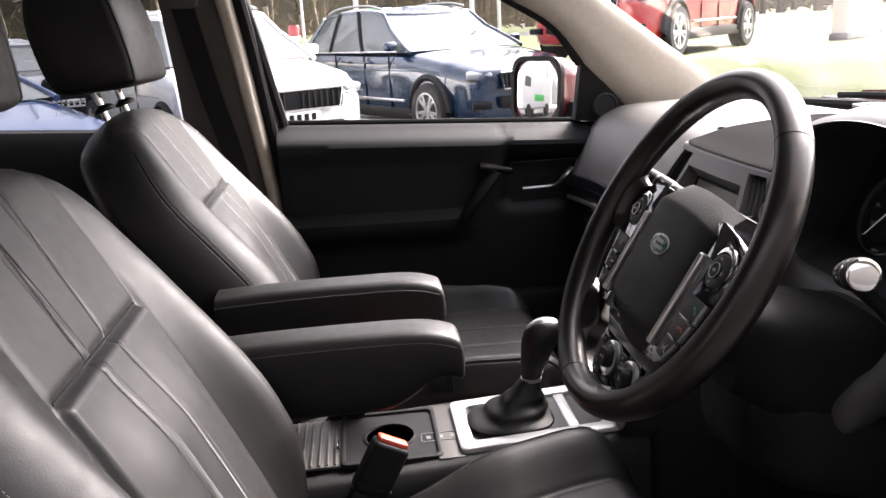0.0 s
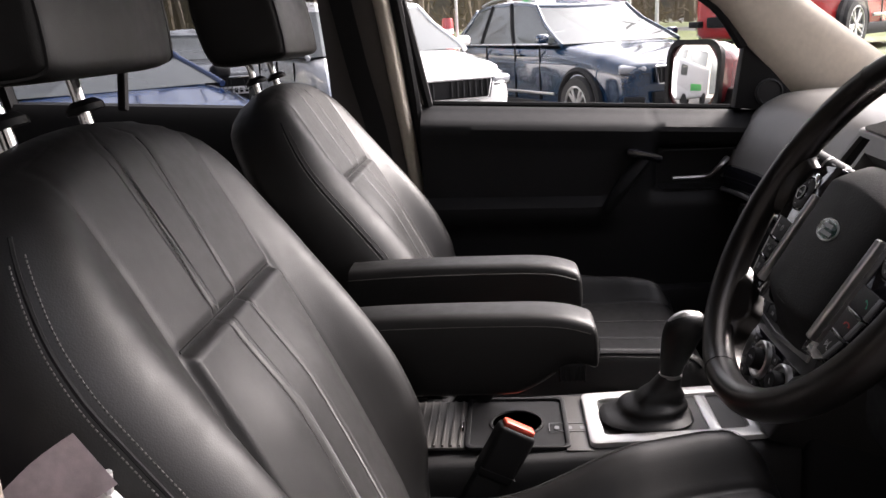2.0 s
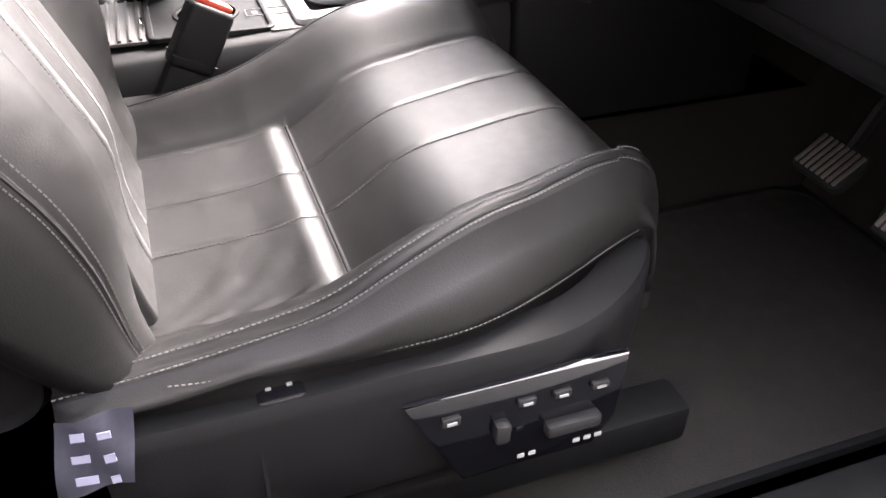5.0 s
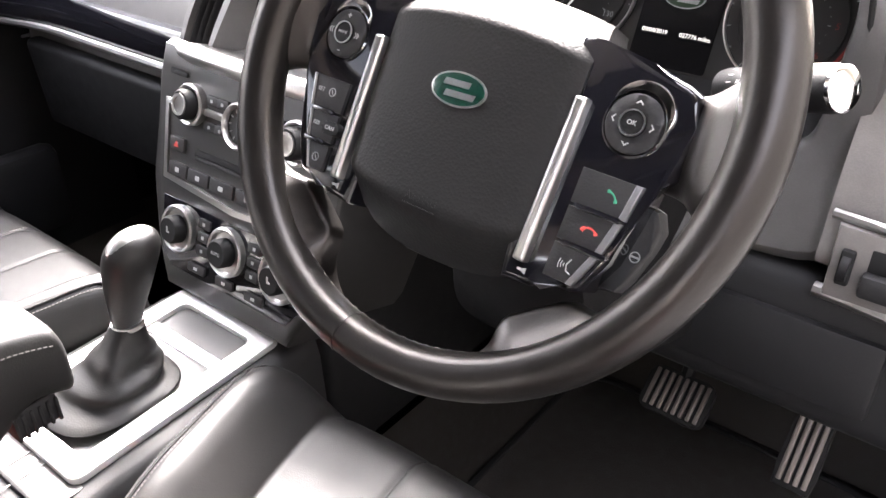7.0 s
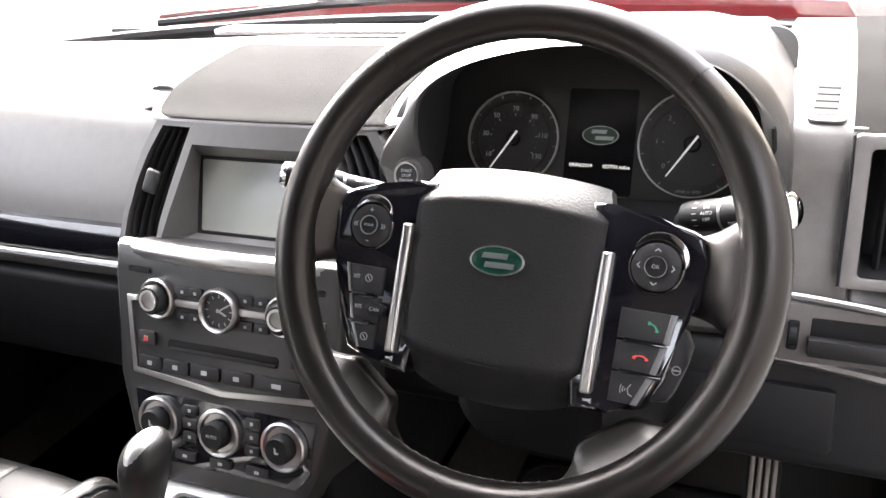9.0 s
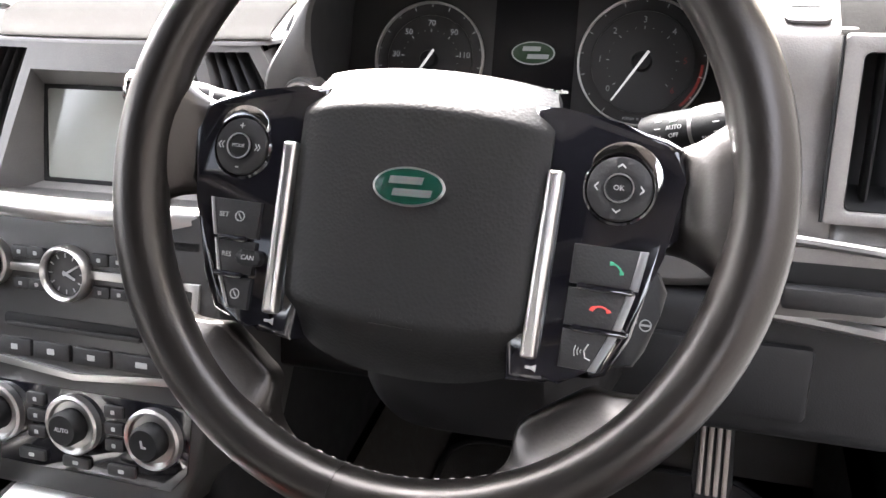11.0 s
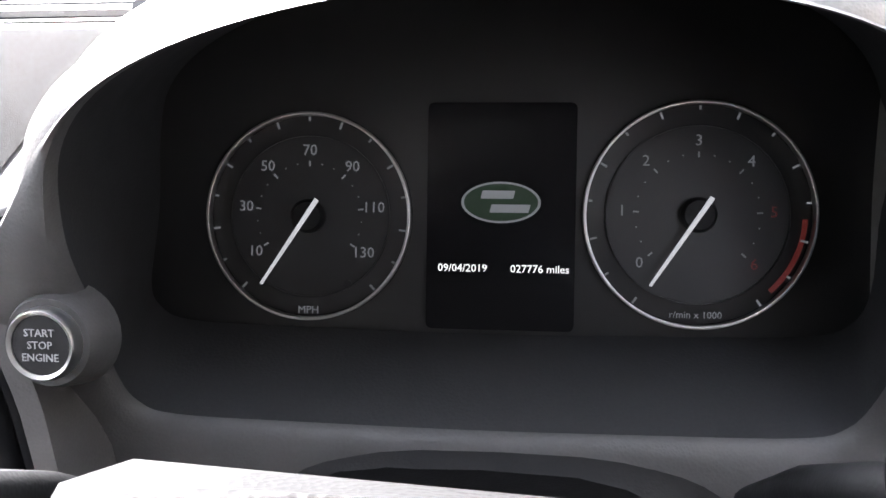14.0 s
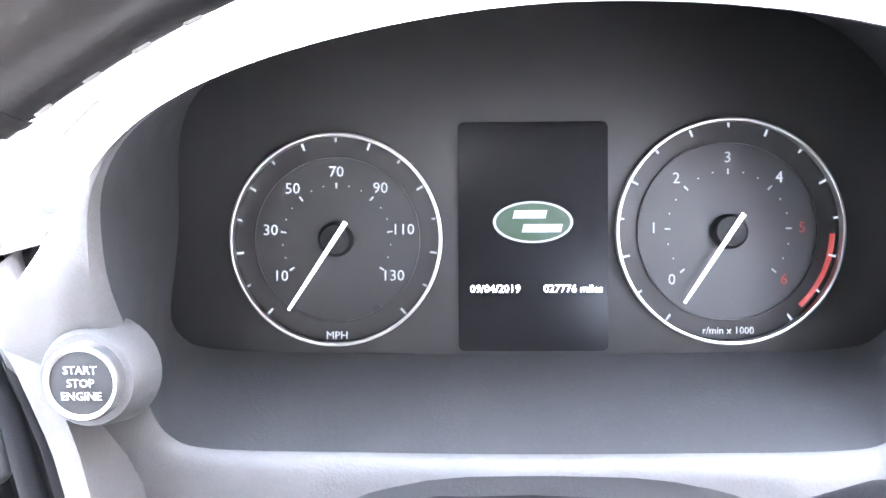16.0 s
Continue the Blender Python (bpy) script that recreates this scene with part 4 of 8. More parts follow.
def seat(name, label, driver):
    root = thing(name, label, "car seat", pose(SC, 0, 0), group="front seats")
    back = part("backrest", backrest_mesh(), LEATHER, root, sharp=80)
    st = bmesh.new()
    for x in (0.0045,):
        stitch_run(st, [back_point(x + back_seams(s)[1], s, 0.0006) for s in np.linspace(0.03, B_SPLIT - 0.02, 120)] )
        stitch_run(st, [back_point(x + back_seams(s)[1], s, 0.0006) for s in np.linspace(B_SPLIT + 0.02, 0.63, 80)])
    for sg in (-1, 1):
        for o in (0.0225, 0.0308):
            stitch_run(st, [back_point(sg * (back_w(s) - o), s, 0.0008) for s in np.linspace(0.02, 0.585, 160)])
    tagged(part("stitching", st, THREAD, back, "rows of pale thread stitching", smooth=False), kind="stuff")
    for k in (0, 1):
        for s0, s1 in ((0.03, B_SPLIT - 0.006), (B_SPLIT + 0.004, 0.64)):
            part("seam", tube(bmesh.new(), [back_point(back_seams(s)[k], s, -0.0003) for s in np.linspace(s0, s1, 60)], 0.0010, 5), RUBBER, back)
    for sg in (-1, 1):
        pipe = tube(bmesh.new(), [back_point(sg * (back_w(s) - 0.0265), s, -0.0012) for s in np.linspace(0.0, 0.60, 60)], 0.0021, 6)
        part("piping", pipe, RUBBER, back)
    cush = part("cushion", cushion_mesh(), LEATHER, root, sharp=80)
    st = bmesh.new()
    for x in (C_SEAMS[1] + 0.004,):
        stitch_run(st, [cush_point(x, f, 0.0008) for f in np.linspace(0.05, 0.44, 90)])
        stitch_run(st, [cush_point(x, f, 0.0008) for f in np.linspace(0.50, 1.2, 110)])
    for u in (-0.237, -0.225, 0.2235, 0.2385):
        stitch_run(st, [cush_point(u, f, 0.0012) for f in np.linspace(0.0, 1.25, 200)])
    tagged(part("stitching", st, THREAD, cush, "rows of pale thread stitching", smooth=False), kind="stuff")
    f_split = (C_SPLIT + 0.475) / 0.478
    part("cross_seam", tube(bmesh.new(), [cush_point(float(u), f_split, 0.0002) for u in np.linspace(-C_INS + 0.006, C_INS - 0.006, 40)], 0.0016, 6), RUBBER, cush)
    part("cross_seam", tube(bmesh.new(), [back_point(float(u), B_SPLIT + 0.0015, 0.0002) for u in np.linspace(-B_INS + 0.006, B_INS - 0.006, 40)], 0.0015, 6), RUBBER, back)
    for x in C_SEAMS:
        for f0, f1 in ((0.03, 0.455), (0.475, 1.3)):
            part("seam", tube(bmesh.new(), [cush_point(x, f, -0.0003) for f in np.linspace(f0, f1, 60)], 0.0010, 5), RUBBER, cush)
    for sg in (-1, 1):
        pipe = tube(bmesh.new(), [cush_point(sg * 0.231, f, -0.0005) for f in np.linspace(0.0, 1.4, 60)], 0.0022, 6)
        part("piping", pipe, RUBBER, cush)
    low = bmesh.new()
    stitch_run(low, [cush_low(f) + Vector((0.0012, 0, 0.004)) for f in np.linspace(0.15, 1.02, 150)])
    tagged(part("lower_stitching", low, THREAD, cush, smooth=False), kind="stuff")
    # head restraint
    hx, hy, hz = 0.0, -0.735, 1.368
    prof = smooth_line([(0, y, z) for y, z in ((-0.068, -0.096), (-0.074, -0.045), (-0.070, 0.02), (-0.048, 0.078), (-0.012, 0.106), (0.03, 0.113), (0.062, 0.104), (0.076, 0.06), (0.082, -0.01), (0.079, -0.085), (0.066, -0.106), (0.0, -0.111), (-0.05, -0.111))], 48, True)
    loops = [(0.1250, 0.82, 0), (0.1215, 0.905, 0), (0.1165, 0.952, 0), (0.108, 0.982, 0), (0.09, 1.0, 0.2), (0.06, 1.0, 0.6), (0.03, 1.0, 0.9), (0.0, 1.0, 1.0)]
    loops = loops + [(-x, k, b) for x, k, b in loops[-2::-1]]
    rows = []
    for x, k, b in loops:
        rows.append([(hx + x * (1 - 0.10 * sstep(0.0, 0.11, p.z)), hy + p.y * k + 0.010 * b * sstep(0.03, 0.08, p.y) - 0.15 * p.z, hz + p.z * (0.35 + 0.65 * k) * (0.95 if p.z > 0 else 1.0)) for p in prof])
    hr = part("headrest", sheet(bmesh.new(), rows, close_v=True, caps=True), LEATHER, root, "boxy black leather headrest", sharp=80)
    for sg in (-1, 1):
        for off, r_ in ((0.1185, 0.0022),):
            part("piping", tube(bmesh.new(), [Vector((hx + sg * off * (1 - 0.10 * sstep(0.0, 0.11, p.z)), hy + p.y * 0.945 - 0.15 * p.z, hz + p.z * (0.35 + 0.65 * 0.945) * (0.95 if p.z > 0 else 1.0))) for p in prof], r_, 6, closed=True, up=(1, 0, 0)), LEATHER, hr)
    for x in (-0.068, 0.068):
        part("post", tube(bmesh.new(), [(x, -0.722, 1.205), (x, -0.745, 1.32)], 0.0065, 12), CHROME, root, "chrome headrest post")
        part("post_collar", turned(bmesh.new(), [(0.019, 0), (0.019, 0.006), (0.012, 0.012), (0.0, 0.012)], 20, pose(x, -0.722, 1.222, 15, 0, 0)), PLASTIC, root)
    # fold-down armrest on the inboard side
    sg = -1
    ax = sg * 0.295
    rows = []
    line = smooth_line([(0, -0.56, 0.885), (0, -0.46, 0.889), (0, -0.34, 0.890), (0, -0.25, 0.888), (0, -0.205, 0.878), (0, -0.190, 0.868)], 30)
    for i, p in enumerate(line):
        f = i / 29
        k = 1.0 if f < 0.82 else math.sqrt(max(0.02, 1 - ((f - 0.82) / 0.18) ** 2))
        row = []
        for a in np.linspace(0, 2 * math.pi, 28, endpoint=False):
            ca, sa = math.cos(a), math.sin(a)
            x = 0.036 * (0.55 + 0.45 * k) * math.copysign(abs(ca) ** 0.4, ca)
            zz = (0.034 if sa > 0 else 0.03 + 0.055 * (1 - sstep(0.45, 0.72, f))) * k * math.copysign(abs(sa) ** 0.45, sa)
            row.append((ax + x, p.y, p.z + zz))
        rows.append(row)
    arm = part("armrest", sheet(bmesh.new(), rows, close_v=True, caps=True), LEATHER, root, "padded black leather fold-down armrest", sharp=80)
    st = bmesh.new()
    for o in (-0.0368, 0.0368):
        stitch_run(st, [Vector((ax + o, p.y, p.z + 0.02)) for p in line[:25]])
    tagged(part("stitching", st, THREAD, arm, smooth=False), kind="stuff")
    block = part("height_adjuster", boxed(ax, -0.226, 0.842, 0.064, 0.036, 0.026, 0.004, 2), PLASTIC, arm, "ribbed black adjuster under the armrest")
    for k in range(6):
        part("rib", boxed(ax, -0.242 + 0.0064 * k, 0.840, 0.0668, 0.0028, 0.022, 0.001), RUBBER, block)
    # lower side trim and runners
    for sg in (-1, 1):
        plan = smooth_line([(0.270, -0.455, 0), (0.272, -0.40, 0), (0.272, -0.25, 0), (0.272, -0.14, 0), (0.262, -0.085, 0), (0.232, -0.030, 0), (0.190, 0.010, 0), (0.140, 0.028, 0)], 40)
        rows = []
        for k, p in enumerate(plan):
            t = (plan[min(k + 1, 39)] - plan[max(k - 1, 0)]).normalized()
            n = Vector((t.y, -t.x, 0)) * (1 if t.y > 0 or t.x < 0 else -1)
            rows.append([Vector((sg * (p.x + n.x * o), p.y + n.y * o, z)) for o, z in ((-0.040, 0.655), (-0.012, 0.6565), (-0.004, 0.655), (0.0, 0.649), (0.001, 0.640), (0.0, 0.60), (-0.004, 0.540), (-0.010, 0.528), (-0.040, 0.525))])
        tr = sheet(bmesh.new(), rows, close_v=True, caps=True)
        part("side_trim", tr, PLASTIC, root, "black plastic seat side trim")
        part("runner", boxed(sg * 0.20, -0.2, 0.44, 0.05, 0.55, 0.05, 0.008), PLASTIC, root)
    part("seat_pan", boxed(0, -0.225, 0.54, 0.40, 0.41, 0.14, 0.02), PLASTIC, root)
    return root


driver_seat = seat("front_seat", "black leather driver's seat with panelled cushions and raised headrest", True)
panel = part("switch_panel", slab(bmesh.new(), [(-0.249, 0.630), (-0.059, 0.629), (-0.062, 0.56), (-0.080, 0.530), (-0.20, 0.530)], 0.008, 0.003, Matrix(((0, 0, 1, 0.2715), (1, 0, 0, 0), (0, 1, 0, 0), (0, 0, 0, 1)))), PIANO, driver_seat, "glossy black seat switch panel")
for y, z, w, h in ((-0.212, 0.607, 0.016, 0.009), (-0.149, 0.607, 0.016, 0.008), (-0.118, 0.606, 0.016, 0.008), (-0.084, 0.605, 0.016, 0.007)):
    part("memory_button", boxed(0.281, y, z, 0.006, w, h, 0.002), PLASTIC_GREY, panel, "small seat memory button")
    part("button_mark", boxed(0.2845, y, z, 0.001, w * 0.5, h * 0.3), PRINT, panel)
part("seat_slider", boxed(0.284, -0.170, 0.583, 0.012, 0.014, 0.022, 0.004), PLASTIC_GREY, panel)
part("seat_slider", boxed(0.284, -0.106, 0.570, 0.012, 0.05, 0.014, 0.004), PLASTIC_GREY, panel)
for y in (-0.155, -0.145, -0.105, -0.095, -0.085):
    part("button_mark", boxed(0.2915, y, 0.557, 0.001, 0.006, 0.004), PRINT, panel)
part("lumbar_switch", boxed(0.254, -0.332, 0.653, 0.026, 0.036, 0.012, 0.005), PIANO, driver_seat, "glossy lumbar switch on the side trim")
for y in (-0.340, -0.325):
    part("switch_mark", boxed(0.254, y, 0.6594, 0.006, 0.004, 0.001), PRINT, driver_seat)
part("recliner_cover", turned(bmesh.new(), [(0.042, -0.03), (0.042, -0.004), (0.036, 0.006), (0.033, 0.003), (0.028, 0.0), (0, 0.0)], 32, Matrix.Translation((0.208, -0.520, 0.672)) @ pose(0, 0, 0, 0, 90, 0)), PLASTIC, driver_seat, "round black recliner cover")
part("trim_gap", boxed(0.2718, -0.352, 0.59, 0.002, 0.003, 0.105), RUBBER, driver_seat)
passenger_seat = copy_thing(driver_seat, pose(-SC, 0, 0))
passenger_seat.scale = (-1, 1, 1)
passenger_seat["label"] = "black leather passenger seat with panelled cushions and lowered armrest"
for ob in [o for o in passenger_seat.children_recursive if o.name.split(".")[0] in ("switch_panel", "lumbar_switch", "trim_gap", "switch_mark", "recliner_cover", "memory_button", "button_mark", "seat_slider")]:
    bpy.data.objects.remove(ob)
recline = pose(0, 0, 0, 3.0, 0, 0)
for ob in passenger_seat.children:
    if ob.name.split(".")[0] in ("backrest", "headrest", "post", "post_collar"):
        ob.rotation_euler = (radians(3.0), 0, 0)
        ob.location = B_BASE - recline @ B_BASE

tag_paper = thing("care_tag", "crumpled printed paper tag hanging beside the driver's seat", "tag", pose(SC + 0.272, -0.455, 0.655, 74, 8, 82))
pb = bmesh.new()
sheet(pb, [[(u * 0.024, v * 0.028 + u * 0.006, 0.003 * math.sin(u * 4 + v * 3)) for u in np.linspace(-1, 1, 9)] for v in np.linspace(-1, 1, 9)])
bmesh.ops.solidify(pb, geom=pb.faces[:], thickness=0.0006)
part("sheet", pb, PAPER, tag_paper)
for u, v, a, b in ((-0.012, 0.014, 0.012, 0.01), (0.008, 0.015, 0.012, 0.008), (-0.01, -0.002, 0.016, 0.009), (0.012, -0.002, 0.01, 0.01), (-0.006, -0.018, 0.02, 0.01), (0.016, -0.018, 0.008, 0.009)):
    part("printed_patch", boxed(u * 0.8, v, 0.0035, a * 0.7, b * 0.6, 0.0008, rot=pose(0, 0, 0, 0, 0, 9 + 300 * u)), PATCH, tag_paper)

# rear bench, mostly hidden
bench = thing("rear_bench", "black leather rear bench seat", "car seat")
part("bench_cushion", boxed(0, -1.12, 0.62, 1.3, 0.5, 0.2, 0.05, 4), LEATHER, bench)
part("bench_backrest", boxed(0, -1.46, 0.90, 1.3, 0.18, 0.6, 0.06, 4, rot=pose(0, 0, 0, 18)), LEATHER, bench)

# belts
def ribbon(bm, line, width, across, thick=0.0014):
    a = Vector(across).normalized() * width / 2
    rows = [[Vector(p) - a, Vector(p) + a] for p in line]
    sheet(bm, rows)
    bmesh.ops.solidify(bm, geom=bm.faces[:], thickness=thick)
    return bm


for s, lab in ((-1, "seat belt hanging from the passenger-side pillar, shade put into its colour"), (1, "grey seat belt with bright tongue beside the driver's seat")):
    belt = thing("seat_belt", lab, "seat belt", group="seat belts")
    if s < 0:
        line = smooth_line([(side_x(1.39, s) + 0.05, -0.655, 1.385), (side_x(1.2, s) + 0.05, -0.63, 1.2), (side_x(1.04, s) + 0.06, -0.60, 1.04), (-0.72, -0.56, 0.75), (-0.71, -0.54, 0.55)], 24)
    else:
        line = smooth_line([(0.715, -0.67, 1.385), (0.735, -0.655, 1.2), (0.735, -0.64, 1.04), (0.72, -0.60, 0.8), (0.70, -0.53, 0.52)], 24)
    part("webbing", ribbon(bmesh.new(), line, 0.047, (0, 1, 0.15)), BELT_SHADED if s < 0 else BELT, belt)
    dx = side_x(1.39, s) - s * 0.045
    if s < 0:
        part("top_guide", boxed(dx, -0.655, 1.40, 0.03, 0.065, 0.04, 0.012), HEADLINER, belt, "moulded upper belt guide")
    if s > 0:
        fold = smooth_line([(0.712, -0.66, 0.968), (0.710, -0.625, 0.992), (0.706, -0.59, 1.022), (0.704, -0.562, 1.040)], 12)
        part("folded_webbing", ribbon(bmesh.new(), fold, 0.042, (0.1, 0.55, -0.7)), BELT, belt, "folded grey webbing")
        loop = [Vector((0.698, y, z)) for y, z in ((-0.579, 1.002), (-0.561, 1.011), (-0.545, 0.989), (-0.564, 0.971))]
        ring_line = [loop[k] + (loop[(k + 1) % 4] - loop[k]) * f for k in range(4) for f in (0.06, 0.35, 0.65, 0.94)]
        tongue = part("tongue", tube(bmesh.new(), ring_line, 0.0046, 8, closed=True, up=(1, 0, 0)), WHITE_METAL, belt, "bright steel belt tongue")
        part("tongue_arm", tube(bmesh.new(), [(0.698, -0.578, 1.0015), (0.700, -0.600, 1.000)], 0.0034, 8), WHITE_METAL, tongue)
        part("tongue_arm", tube(bmesh.new(), [(0.698, -0.561, 1.010), (0.700, -0.5585, 1.028)], 0.0034, 8), WHITE_METAL, tongue)

for x, y, z, lab in ((0.106, -0.298, 0.742, "black belt buckle with red button beside the driver's seat"), (-0.085, -0.334, 0.760, "black belt buckle with red button beside the passenger seat")):
    bk = thing("belt_buckle", lab, "belt buckle", pose(x, y, z, -30, 0, 12 if x > 0 else -8), group="belt buckles")
    part("body", boxed(0, 0, -0.043, 0.030, 0.056, 0.082, 0.007, 3), PLASTIC, bk)
    part("release_button", boxed(0, 0.0, 0.0, 0.020, 0.047, 0.010, 0.004), BUCKLE_RED, bk, "red release button")
    part("body_seam", boxed(0, 0, -0.070, 0.031, 0.057, 0.0016), RUBBER, bk)
    part("stalk", boxed(0, -0.002, -0.118, 0.020, 0.046, 0.075, 0.005), RUBBER, bk)

# ---- dashboard ----
dash = thing("dashboard", "charcoal soft-skinned dashboard with silver-edged centre stack", "dashboard")


def dash_profile(x):
    """Section of the main moulding at x: windscreen edge, top, rounded brow, front and underside."""
    a = min(1.0, abs(x) / 0.78)
    back = 0.84 - 0.13 * a * a
    near = 0.04 * sstep(0.55, 0.80, abs(x))
    base = [(back, 0.98), (back, 1.075), (back - 0.05, 1.092), (0.62, 1.112), (0.45, 1.118), (0.36 - near, 1.115), (0.31 - near, 1.10), (0.28 - near, 1.075),
            (0.255 - near, 1.03), (0.235 - near, 0.985), (0.222 - near, 0.945), (0.212 - near, 0.93), (0.23, 0.915), (0.25, 0.90), (0.24, 0.885),
            (0.235, 0.84), (0.24, 0.78), (0.265, 0.75), (0.34, 0.73), (0.5, 0.725), (back, 0.75)]
    carve = [(back, 0.98), (back, 1.075), (back - 0.05, 1.092), (0.62, 1.105), (0.52, 1.09), (0.47, 1.06), (0.45, 1.04), (0.44, 1.02),
             (0.43, 1.0), (0.42, 0.98), (0.40, 0.955), (0.36, 0.94), (0.33, 0.925), (0.30, 0.905), (0.28, 0.885), *base[15:]]
    right = [(back, 0.98), (back, 1.09), (back - 0.05, 1.118), (0.62, 1.145), (0.45, 1.152), (0.34, 1.142), (0.27, 1.126), (0.238, 1.112), (0.228, 1.05), (0.212, 0.995), (0.206, 0.955), (0.203, 0.93), *base[12:]]
    vent = right[:7] + [(0.246, 1.116), (0.285, 1.095), (0.285, 1.01), (0.206, 0.972), (0.203, 0.94)] + base[12:]

    def blend(p, q, k):
        return [(u[0] + (v[0] - u[0]) * k, u[1] + (v[1] - u[1]) * k) for u, v in zip(p, q)]

    out = blend(base, right, sstep(0.50, 0.562, x))
    out = blend(out, vent, sstep(0.624, 0.630, x) * (1 - sstep(0.738, 0.744, x)))
    return blend(out, carve, sstep(0.170, 0.186, x) * (1 - sstep(0.546, 0.560, x)))


rows = []
for x in sorted([*np.linspace(-0.775, 0.775, 63), 0.17, 0.174, 0.178, 0.182, 0.186, 0.546, 0.550, 0.553, 0.556, 0.560, 0.572, 0.622, 0.626, 0.630, 0.738, 0.742, 0.746]):
    x = float(x)
    pr = smooth_line([(x, y, z) for y, z in dash_profile(x)], 70)
    end = sstep(0.70, 0.775, abs(x))
    rows.append([Vector((p.x, p.y + 0.02 * end if p.y < 0.4 else p.y, p.z - 0.012 * end)) for p in pr])
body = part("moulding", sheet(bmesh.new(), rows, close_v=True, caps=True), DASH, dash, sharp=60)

# passenger side trim strip: gloss black panel with a bright line
for s in (-1, 1):
    x0, x1 = (-0.70, -0.16) if s < 0 else (0.565, 0.74)
    n = 14
    rows = []
    for x in np.linspace(x0, x1, n):
        near = 0.04 * sstep(0.55, 0.80, abs(x))
        rows.append([(x, 0.214 - near, 0.957), (x, 0.206 - near, 0.945), (x, 0.204 - near, 0.93), (x, 0.207 - near, 0.912), (x, 0.23 - near, 0.905), (x, 0.25 - near, 0.93), (x, 0.24 - near, 0.957)])
    if s < 0:
        part("trim_strip", sheet(bmesh.new(), rows, close_v=True, caps=True), PIANO, dash, "gloss black trim strip")
    part("bright_strip", tube(bmesh.new(), [(x, 0.204 - 0.04 * sstep(0.55, 0.80, abs(x)), 0.905) for x in np.linspace(x0, x1, n)], 0.006, 8), SATIN, dash, "satin silver trim line")
    if s > 0:
        part("bright_strip", tube(bmesh.new(), [(x, 0.200 - 0.04 * sstep(0.55, 0.80, abs(x)), 0.974) for x in np.linspace(x0, x1, n)], 0.004, 8), SATIN, dash, "satin silver trim line")
part("console_flank", boxed(0, 0.30, 0.575, 0.236, 0.42, 0.41, 0.012, 3), PLASTIC, dash, "black lower side of the centre stack")
part("glovebox_lid", boxed(-0.43, 0.222, 0.80, 0.48, 0.03, 0.15, 0.012, 3, rot=pose(0, 0, 0, 4)), PLASTIC, dash, "black glovebox lid")

# defroster slot and pads on the top
part("defroster_slot", boxed(-0.08, 0.72, 1.112, 0.62, 0.035, 0.006, 0.002), RUBBER, dash, "black windscreen vent slot")
part("defroster_rim", ring_plate(bmesh.new(), rounded(0.66, 0.06, 0.02), rounded(0.63, 0.036, 0.012), 0.006, pose(-0.08, 0.72, 1.111)), DASH, dash)


def top_line(x):
    """The flat centre top from the windscreen side to its front lip, at x across."""
    e = 0.008 * (x / 0.17) ** 2 + 0.055 * sstep(0.150, 0.215, abs(x))
    return smooth_line([(x, 0.62, 1.110), (x, 0.54, 1.1235), (x, 0.44, 1.1235), (x, 0.34, 1.1185), (x, 0.270 + e, 1.1085), (x, 0.240 + e, 1.1058), (x, 0.2315 + e, 1.1040), (x, 0.2285 + e, 1.1005)], 36)


part("centre_top", sheet(bmesh.new(), [[p - Vector((0, 0, 0.022 * sstep(0.19, 0.25, abs(x)) * (1 - sstep(0.26, 0.34, p.y)) + 0.014 * sstep(0.225, 0.26, -x))) for p in top_line(x)] for x in np.linspace(-0.26, 0.170, 35)]), DASH, dash, "flat moulded top over the screen", sharp=60)
pad_rows = []
for u in np.linspace(0, 1, 25):
    row = []
    for g in np.linspace(0, 1, 26):
        lo_, hi_ = -0.128 - 0.112 * g, 0.166 - 0.045 * g
        x = lo_ + (hi_ - lo_) * u
        ln = [Vector((x, p.y, p.z)) for p in top_line(max(-0.155, min(0.155, x)))]
        k = 31.0 - 26.5 * g - 1.6 * (2 * u - 1) ** 4 * g
        p = ln[int(k)].lerp(ln[min(int(k) + 1, 35)], k - int(k))
        row.append(p + Vector((0, 0, 0.0022)))
    pad_rows.append(row)
part("speaker_pad", sheet(bmesh.new(), pad_rows), MESH, dash, "dark woven speaker cover")


def right_top(y):
    """Height of the driver's corner of the dash top."""
    return float(np.interp(y, [0.238, 0.27, 0.34, 0.45, 0.62], [1.112, 1.126, 1.142, 1.152, 1.145]))


part("speaker_pad", sheet(bmesh.new(), [[(x + 0.010 * g, 0.241 + 0.36 * g, right_top(0.241 + 0.36 * g) + 0.0045) for g in np.linspace(0, 1, 19)] for x in np.linspace(0.614, 0.738, 9)]), MESH, dash, "dark woven speaker cover")
D_M = pose(0.5955, 0.302, 1.1365, 14, 0, -4)
dv = part("side_demister", ring_plate(bmesh.new(), rounded(0.033, 0.112, 0.008, 5), rounded(0.020, 0.060, 0.003, 5, -0.002, -0.016), 0.0022, D_M, 0.0008), FASCIA, dash, "smooth side-window demister plate")
part("demister_well", slab(bmesh.new(), rounded(0.022, 0.062, 0.003, 5, -0.002, -0.016), 0.001, 0, D_M), MESH, dv)
for k in range(5):
    part("demister_slat", boxed(0, 0, 0, 0.020, 0.0060, 0.0012, rot=pose(0, 0, 0, 25)), SURROUND, dv).matrix_local = D_M @ pose(-0.002, -0.041 + 0.0125 * k, 0.0022)

